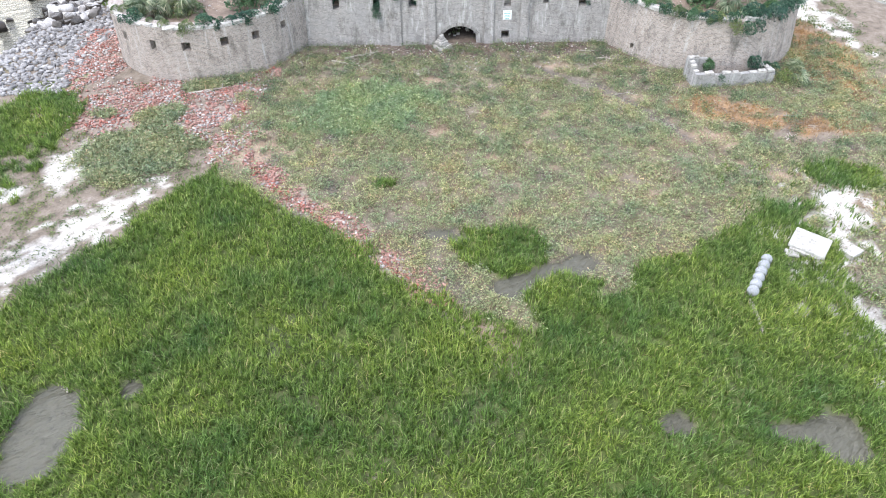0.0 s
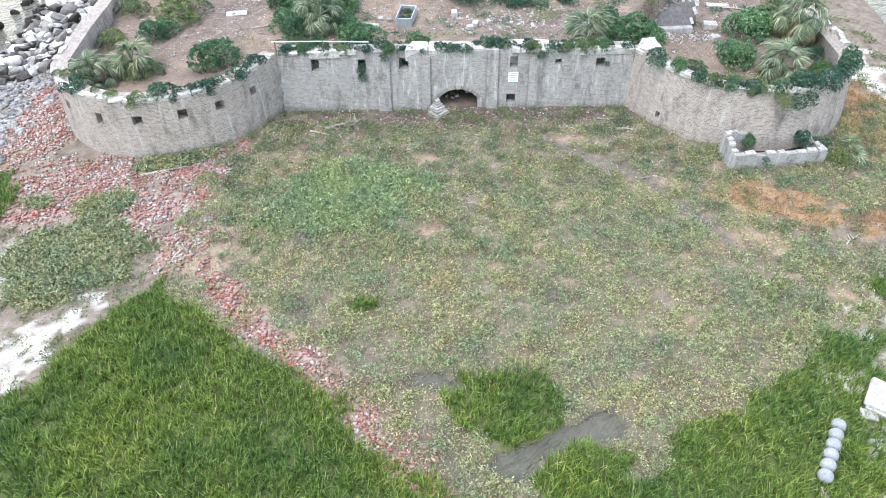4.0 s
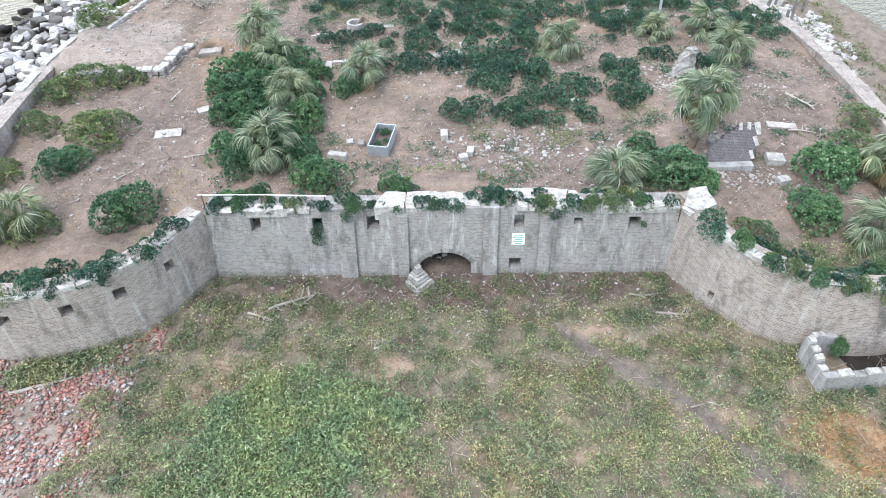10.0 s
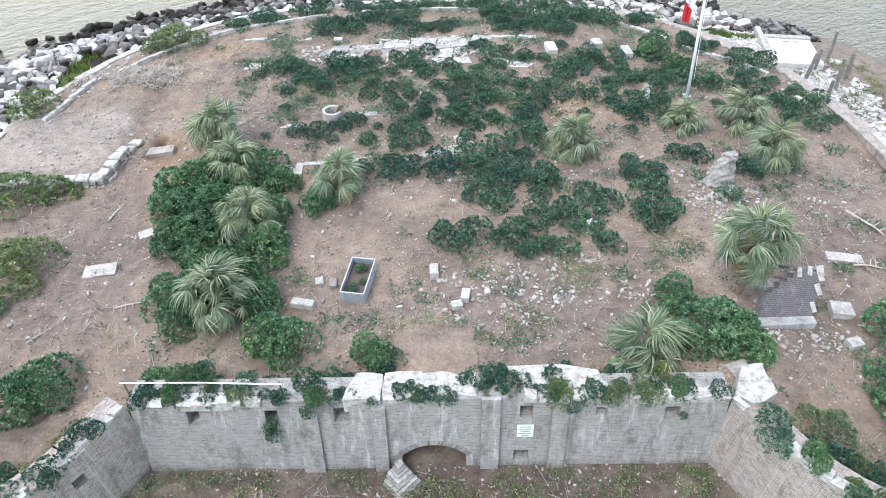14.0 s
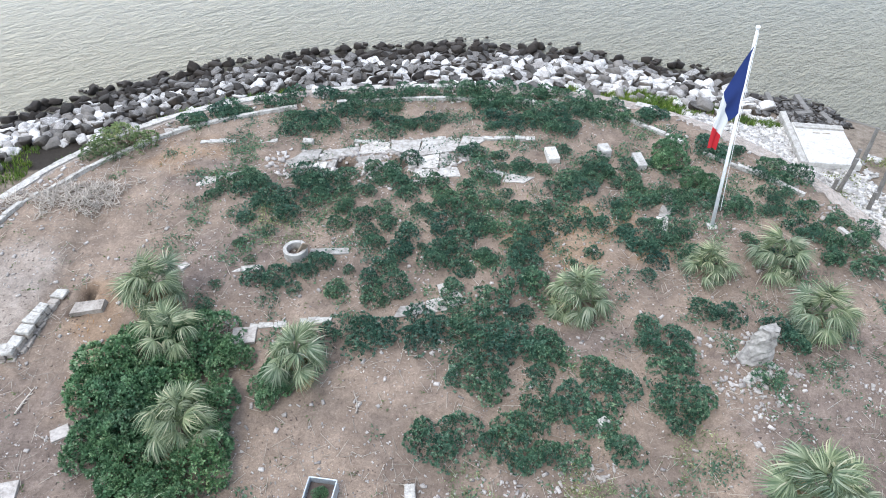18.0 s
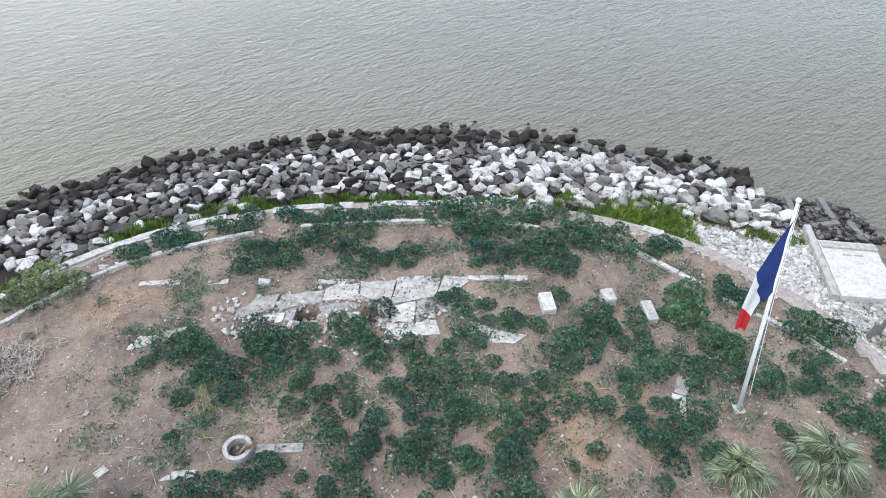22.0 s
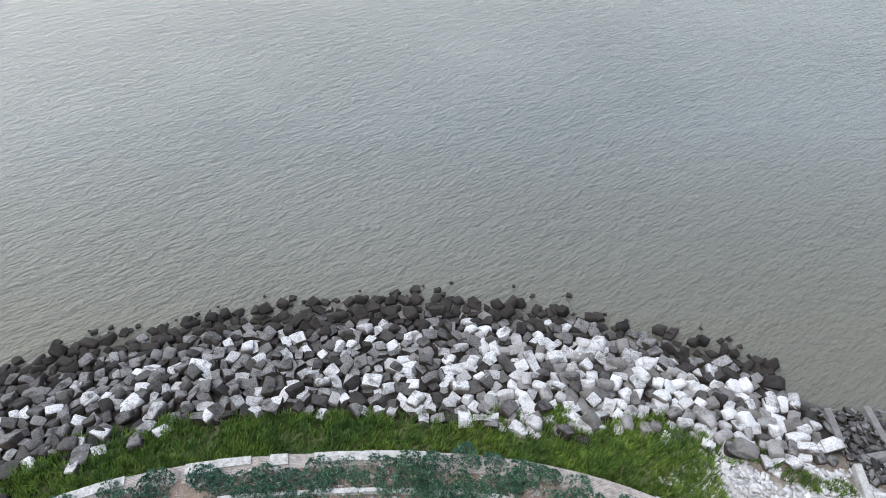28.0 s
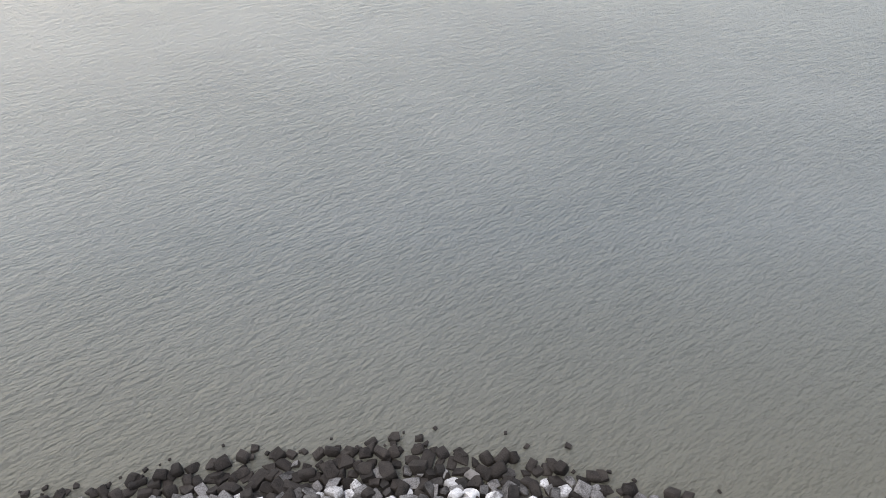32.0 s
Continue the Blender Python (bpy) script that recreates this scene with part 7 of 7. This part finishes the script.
# ---- palmettos ----
def fan_mesh(name, seed, mat, droop):
    """One fan leaf: a stalk and a spread of narrow folded blades that droop at the tips; along +x from the origin."""
    r = random.Random(seed)
    vs, fs = [], []

    def strip(pts, w0, w1):
        for k, (p, s) in enumerate(pts):
            w = w0 + (w1 - w0) * k / (len(pts) - 1)
            vs.extend([p + s * w, p - s * w])
            if k:
                a = len(vs) - 4
                fs.append((a, a + 1, a + 3, a + 2))

    stalk = [Vector((0.85 * t, 0, 0.22 * t - 0.10 * t * t)) for t in (0, 0.5, 1)]
    strip([(p, Vector((0, 1, 0))) for p in stalk], 0.028, 0.02)
    hub = stalk[-1]
    n_blades, tones = 32, [0.5] * 6
    for k in range(n_blades):
        a = radians(-125 + 250 * (k + 0.5) / n_blades) + r.uniform(-0.05, 0.05)
        d = Vector((math.cos(a), math.sin(a), 0))
        side = Vector((-d.y, d.x, 0.5 * (-1) ** k)).normalized()
        ln = (0.70 + 0.12 * math.cos(a)) * r.uniform(0.8, 1.15)
        sag = droop * r.uniform(0.75, 1.25)
        p, pts = hub + d * 0.02, []
        for t in (0.0, 0.25, 0.5, 0.75, 1.0):
            bow = min(1.6, 1.15 * sag * t ** 1.2)
            if t:
                p = p + (d * math.cos(bow) + Vector((0, 0, -math.sin(bow)))) * (ln * 0.25)
            pts.append((p.copy(), side))
        shade, root = r.random(), (4, 5)
        for (p, s), (q, u), w0, w1 in zip(pts, pts[1:], (0.010, 0.027, 0.020, 0.012), (0.024, 0.018, 0.010, 0.003)):
            n = len(vs)
            vs.extend([q + u * w1, q - u * w1])
            tones += [shade, shade]
            fs.append((root[0], root[1], n + 1, n))
            root = (n, n + 1)
    me = quick(name, [tuple(v) for v in vs], fs, mat)
    me.attributes.new("tone", "FLOAT", "POINT").data.foreach_set("value", np.array(tones, np.float32))
    return me


FANS = [fan_mesh("frond", k, L_PALM, 1.0 + 0.4 * (k % 3)) for k in range(6)]
DEAD_FANS = [fan_mesh("dead_frond", 20 + k, L_PALM_DEAD, 1.3) for k in range(2)]


def trunk_mesh(h, rad, seed):
    r = random.Random(seed)
    bm = bmesh.new()
    n_rings = max(3, int(h / 0.22))
    pts = [(0.06 * math.sin(2.0 * k / n_rings + seed), 0.05 * math.cos(1.7 * k / n_rings + seed) - 0.05, -0.15 + (h + 0.15) * k / n_rings) for k in range(n_rings + 1)]
    tube(bm, pts, [rad * (1.15 - 0.2 * k / n_rings) * (1.0 if k % 2 else 0.86) for k in range(n_rings + 1)], 9)
    for k in range(int(h * 14) + 6):
        z, a = r.uniform(0.05, max(h, 0.3)), r.uniform(0, 6.28)
        p = Vector((math.cos(a) * rad, math.sin(a) * rad, z))
        tube(bm, [p, p + Vector((math.cos(a) * 0.12, math.sin(a) * 0.12, 0.16))], [0.035, 0.015], 4)
    return bm


def palm(x, y, h, s, fronds, dead, seed, label):
    r = random.Random(seed)
    c = empty("palmetto", x, y, gz(x, y), r.uniform(0, 360))
    part("trunk", trunk_mesh(h, 0.16, seed), M_BARK, c)
    fronds, dead, s = int(fronds * 1.75), dead + 5, s * 1.02
    for k in range(fronds + dead):
        gone = k >= fronds
        f = k / max(fronds - 1, 1)
        pitch = r.uniform(35, 80) if gone else -88 + 132 * f ** 0.75 + r.uniform(-18, 18)
        ob = new("dead_frond" if gone else "frond", r.choice(DEAD_FANS if gone else FANS))
        ob.parent = c
        q = s * r.uniform(0.75, 1.2)
        ob.matrix_basis = pose(0, 0, h + (0.0 if gone else 0.25 * (1 - f)), 0, 0, 137.5 * k + r.uniform(-35, 35)) @ pose(0, 0, 0, r.uniform(-40, 40), pitch, 0) @ Matrix.Scale(q, 4)
    tagged(c, label, "palm", "palmettos")


GREEN, BROWNED = "fan-leaved green palmetto with drooping fronds", "fan-leaved palmetto with a skirt of dead brown fronds"
for k, (x, y, h, s, n_f, n_d) in enumerate(((-11.9, 17.4, 1.5, 1.15, 24, 7), (-10.4, 14.9, 1.2, 1.05, 21, 3), (-8.9, 10.4, 1.4, 1.15, 23, 3), (-9.4, 5.6, 1.1, 1.25, 24, 3), (-4.9, 13.8, 1.0, 1.1, 23, 4), (7.9, 17.1, 0.6, 1.15, 23, 6), (13.85, 6.1, 3.0, 1.2, 30, 12), (8.8, 2.6, 0.9, 1.25, 21, 14), (14.8, 19.3, 0.15, 0.95, 22, 2),
                                          (18.3, 19.6, 0.3, 1.2, 21, 8), (-21.0, 0.8, 0.7, 1.15, 21, 4), (-23.0, -1.0, 0.5, 1.15, 21, 4), (23.2, 3.0, 1.8, 1.35, 23, 14), (20.6, -1.2, 0.6, 1.2, 21, 6), (18.6, 15.6, 0.9, 1.1, 26, 4), (23.2, -6.9, 0.1, 0.9, 16, 0))):
    palm(x, y, h, s, n_f, n_d, 50 + k, BROWNED if n_d > 5 else GREEN)


# ---- grasses and ground cover ----
def scatter(count, area, seed):
    r = np.random.RandomState(seed)
    (x0, x1, y0, y1), chance = area
    x, y = r.uniform(x0, x1, count), r.uniform(y0, y1, count)
    keep = (r.uniform(0, 1, count) < chance(x, y)) & ~((np.abs(x - 18.7) < 2.9) & (np.abs(y + 6.55 - 0.105 * (x - 18.7)) < 1.15))
    return x[keep], y[keep], r


def grass(name, label, count, area, mat, lo, hi, wide, seed, per=3, lean=0.35, wind=(0.15, 0.05)):
    x, y, r = scatter(count, area, seed)
    x, y = np.repeat(x, per), np.repeat(y, per)
    n = len(x)
    x, y = x + r.normal(0, 0.06, n), y + r.normal(0, 0.06, n)
    h = r.uniform(lo, hi, n) * (1 + 0.2 * wobble(x, y, 2.5, seed + 1) + 0.16 * wobble(x, y, 0.5, seed + 1))
    a = r.uniform(0, 6.28, n)
    d = np.stack([np.cos(a) * lean * r.uniform(0, 1.4, n) + wind[0], np.sin(a) * lean * r.uniform(0, 1.4, n) + wind[1], np.ones(n)], 1)
    d = unit(d)
    b = a + r.uniform(-1, 1, n) + 1.57
    s = np.stack([np.cos(b), np.sin(b), 0 * b], 1) * wide * r.uniform(0.7, 1.3, n)[:, None]
    p = np.stack([x, y, level(x, y) - 0.02], 1)
    bend = np.stack([d[:, 0], d[:, 1], -0.35 * np.hypot(d[:, 0], d[:, 1])], 1) * (h * 0.45)[:, None]
    m, t = p + d * (h * 0.6)[:, None], p + d * h[:, None] + bend
    v = np.stack([p - s * 0.5, p + s * 0.5, m + s * 0.4, t, m - s * 0.4], 1).reshape(-1, 3)
    i = 5 * np.arange(n)
    f = np.concatenate([np.stack([i, i + 1, i + 2], 1), np.stack([i, i + 2, i + 4], 1), np.stack([i + 4, i + 2, i + 3], 1)])
    return tagged(new(name, quick(name, v, f, mat)), label, "grass", kind="stuff")


def creeper(name, label, count, area, mat, leaf, seed, per=7, spread=0.11, up=0.08, narrow=0.5):
    x, y, r = scatter(count, area, seed)
    x, y = np.repeat(x, per), np.repeat(y, per)
    n = len(x)
    x, y = x + r.normal(0, spread, n), y + r.normal(0, spread, n)
    p = np.stack([x, y, level(x, y) + np.abs(r.normal(0, up, n))], 1)
    d = unit(np.stack([r.normal(0, 1, n), r.normal(0, 1, n), np.abs(r.normal(0.55, 0.4, n))], 1))
    s = unit(np.cross(d, r.normal(0, 1, (n, 3))))
    ln = leaf * r.uniform(0.6, 1.3, n)
    v, f = leaf_quads(p, d, s, ln, ln * narrow)
    return tagged(new(name, quick(name, v, f, mat)), label, "ground cover", kind="stuff")


grass("marsh_grass", "tall bright green marsh grass", 145000, ((-31, 24, -42, -7), lambda x, y: marsh_mask(x, y) * np.clip(0.9 + 0.3 * wobble(x, y, 1.6, 120) + 0.6 * wobble(x, y, 0.5, 122), 0.1, 1) * np.where(y < -36, 0.9, 1.0)), L_GRASS, 0.30, 0.62, 0.038, 121, 4, 0.6, (0.05, 0.02))
plants = lambda x, y: green_mask(x, y) * ~marsh_mask(x, y) * (level(x, y) > WATER + 0.05)
creeper("sea_purslane", "grey-green creeping succulent over the ground", 56000, ((-23, 30, -30, -0.5), lambda x, y: plants(x, y) * (1 - 0.62 * smooth_step(y, -10, -6.5)) * np.clip(0.78 + 0.7 * wobble(x, y, 0.55, 133) + 0.35 * wobble(x, y, 1.9, 134), 0.02, 1)), L_PURSLANE, 0.125, 131, 21, 0.15, 0.15, 0.4)
fresh = lambda x, y: soft_in(np.minimum(in_ellipse(x, y, -6.8, -10.1, 3.3, 2.5, 0, 0.35, 140), in_ellipse(x, y, -4.0, -8.6, 2.2, 1.2, 0, 0.4, 141)), 0.55)
creeper("fresh_weeds", "patch of fresh green leafy weeds", 8000, ((-12, -1, -15, -6), fresh), L_FRESH, 0.19, 142, 12, 0.15, 0.2, 0.26)
clumps = lambda x, y: (wobble(x, y, 1.3, 150) + 0.35 * wobble(x, y, 0.5, 152) > np.where(y > -9, 0.12, 0.5)) * ((y > -15) & (y < -0.6) & (x < 26) | (x > 15) & (y > -20)) * (1 - rubble_mask(x, y)) * (1 - track_mask(x, y)) * (1 - 0.8 * bare_mask(x, y)) * 0.9
creeper("weed_clumps", "scattered clumps of taller green weeds", 30000, ((-15, 28, -22, -0.6), clumps), L_OLIVE_MID, 0.115, 151, 14, 0.14, 0.18, 0.4)
creeper("rubble_weeds", "weeds growing through the rubble", 14000, ((-30, 2, -28, -4), lambda x, y: rubble_mask(x, y) * (wobble(x, y, 1.6, 160) > 0.35) * 0.8), L_OLIVE, 0.12, 161, 6, 0.12, 0.08)
creeper("dry_weeds", "pinkish-brown dead weed stems among the green", 60000, ((-15, 28, -29, -1.5), lambda x, y: np.clip(1.3 * wobble(x, y, 1.7, 155) + 0.25 * wobble(x, y, 0.6, 159) - 0.05, 0.05, 0.95) * (1 - rubble_mask(x, y)) * (1 - 0.8 * track_mask(x, y)) * ~marsh_mask(x, y) * (level(x, y) > WATER + 0.05)), L_DRY, 0.15, 156, 5, 0.12, 0.08, 0.25)
creeper("shore_mats", "dense blue-green mat of low succulent plants", 13000, ((-25, -13, -19, -4), lambda x, y: mat_mask(x, y) * np.clip(0.8 + 0.5 * wobble(x, y, 0.6, 157), 0, 1)), L_PURSLANE, 0.19, 158, 11, 0.12, 0.18, 0.35)
grass("straw", "matted dead orange-brown grass", 9000, ((10, 30, -20, 3), lambda x, y: straw_mask(x, y) * 0.9), L_STRAW, 0.15, 0.35, 0.035, 171, 4, 1.2)
grass("fort_straw", "dry brown grass tufts inside the fort", 6000, ((-20, 14, 10, 36), lambda x, y: straw_mask(x, y) * 0.5 * fort_in(x, y)), L_STRAW, 0.10, 0.25, 0.03, 175, 3, 1.0)
bank = lambda x, y: (~inside(x, y, fort_outline(-0.3)) & (y > 33) & (y < bank_edge(x) + 1.0 + 0.9 * wobble(x, y, 2.4, 71)) & (x < 19.5)) * (0.75 + 0.35 * wobble(x, y, 2, 181)) * np.where(np.abs(x - 5) < 2.5, 0.55, 1)
grass("bank_grass", "bright green grass on the bank above the boulders", 64000, ((-27, 22, 30, 43), bank), L_BANK, 0.35, 0.7, 0.06, 182, 3)
landing_green = lambda x, y: soft_in(np.minimum.reduce([in_ellipse(x, y, 22.4, 39.2, 1.3, 0.6, -15, 0.4, 187), in_ellipse(x, y, 24.0, 37.9, 1.0, 0.5, -20, 0.5, 188), in_ellipse(x, y, 25.5, 37.3, 0.7, 0.5, 0, 0.5, 189), in_ellipse(x, y, 20.4, 39.8, 1.2, 0.7, 0, 0.4, 190)]), 0.3)
grass("landing_grass", "green grass tufts between boulders and landing", 2600, ((18, 27, 36, 41), landing_green), L_BANK, 0.2, 0.45, 0.05, 191, 4)
west_bank = lambda x, y: ((x > -30.5) & (x < -26.4) & (y > 8) & (y < 36)) * (0.45 + 0.5 * wobble(x, y, 2, 185))
grass("side_grass", "green grass between the wall and the boulders", 7000, ((-31, -26, 8, 36), west_bank), L_BANK, 0.2, 0.5, 0.045, 186, 3)
inner_green = lambda x, y: fort_in(x, y) * np.clip(wobble(x, y, 2.2, 190) + 0.3 * wobble(x, y, 0.7, 191) - 0.25 + 0.4 * smooth_step(y, 18, 24) - 0.9 * soft_in(in_ellipse(x, y, -2.2, 11.2, 4.4, 3.6, 0, 0.2, 192)) - 0.9 * smooth_step(-x, 12, 15), 0, 0.8)
creeper("fort_weeds", "low green weeds spreading over the earth", 60000, ((-25, 25, 1, 37), inner_green), L_WEED, 0.14, 193, 6, 0.12, 0.07)
creeper("fort_sprigs", "sparse olive sprigs on the earth", 9000, ((-25, 25, 0.6, 37), lambda x, y: fort_in(x, y) * (0.12 + 0.35 * (wobble(x, y, 1.0, 195) > 0.8))), L_OLIVE, 0.12, 196, 5, 0.1, 0.07)
mats_in = lambda x, y: soft_in(np.minimum.reduce([in_ellipse(x, y, -0.2, 4.4, 2.4, 1.2, 0, 0.4, 220), in_ellipse(x, y, 11.6, 9.6, 0.9, 1.2, 0, 0.4, 221), in_ellipse(x, y, 4.2, 5.2, 1.2, 0.8, 0, 0.5, 222), in_ellipse(x, y, 7.0, 7.8, 1.6, 0.9, 0, 0.5, 223), in_ellipse(x, y, -7.4, 23.6, 1.4, 1.6, 20, 0.5, 224), in_ellipse(x, y, 2.6, 8.4, 1.0, 0.7, 0, 0.5, 225)]), 0.3) * fort_in(x, y)
creeper("weed_mats", "thin mat of low olive-green weeds on the earth", 9000, ((-12, 14, 2, 27), mats_in), L_OLIVE_MID, 0.11, 226, 12, 0.13, 0.1, 0.4)
yellow_in = lambda x, y: soft_in(np.minimum.reduce([in_ellipse(x, y, -14.6, 3.6, 1.3, 2.2, 15, 0.5, 227), in_ellipse(x, y, 0.6, 35.0, 0.8, 1.0, 0, 0.4, 228), in_ellipse(x, y, 5.5, 25.4, 1.6, 1.6, 0, 0.6, 229)]), 0.4) * fort_in(x, y)
grass("yellow_grass", "thin yellow-green grass on the earth", 5000, ((-17, 8, 1, 37), yellow_in), L_YELLOW, 0.1, 0.28, 0.03, 232, 4, 0.9)
creeper("landing_weeds", "weeds along the east side of the fort", 6000, ((25, 33, -6, 33), lambda x, y: (~inside(x, y, fort_outline(-0.1))) * (wobble(x, y, 1.8, 198) > 0.1) * 0.7), L_OLIVE, 0.15, 199, 7, 0.14, 0.12)
wall_green = lambda x, y: inside(x, y, fort_outline(0.7)) * ~inside(x, y, fort_outline(2.3)) * (wobble(x, y, 1.3, 201) > -0.2) * 0.9
creeper("parapet_weeds", "weeds growing along the parapet", 13000, ((-25, 25, -6, 3.2), wall_green), L_OLIVE, 0.14, 202, 7, 0.12, 0.14)

for x, y, s in ((-3.3, 8.15, 0.34), (-3.55, 6.75, 0.36), (-3.2, 7.3, 0.22)):
    ob = new("trough_weeds", SHRUBS["elder"][0])
    ob.matrix_world = Matrix.LocRotScale((x, y, gz(-3.37, 7.45) + 0.28), Euler((0, 0, x * 7)), (s, s, s))
    tagged(ob, "green weeds growing inside the metal trough", "weeds", "trough weeds")
creeper("sand_weeds", "thin weeds creeping over the shell sand", 9000, ((-30, -16, -28, -12), lambda x, y: np.clip(0.35 + 0.6 * wobble(x, y, 1.1, 210), 0, 1) * (1 - 0.7 * sand_mask(x, y)) * (~marsh_mask(x, y))), L_OLIVE, 0.12, 211, 6, 0.12, 0.07)
grass("sand_grass", "thin grass at the edge of the white sand", 5000, ((14, 24, -34, -17), lambda x, y: (wobble(x, y, 0.9, 212) > 0.1) * 0.6 * (level(x, y) > WATER + 0.05)), L_GRASS, 0.2, 0.45, 0.05, 213, 3)
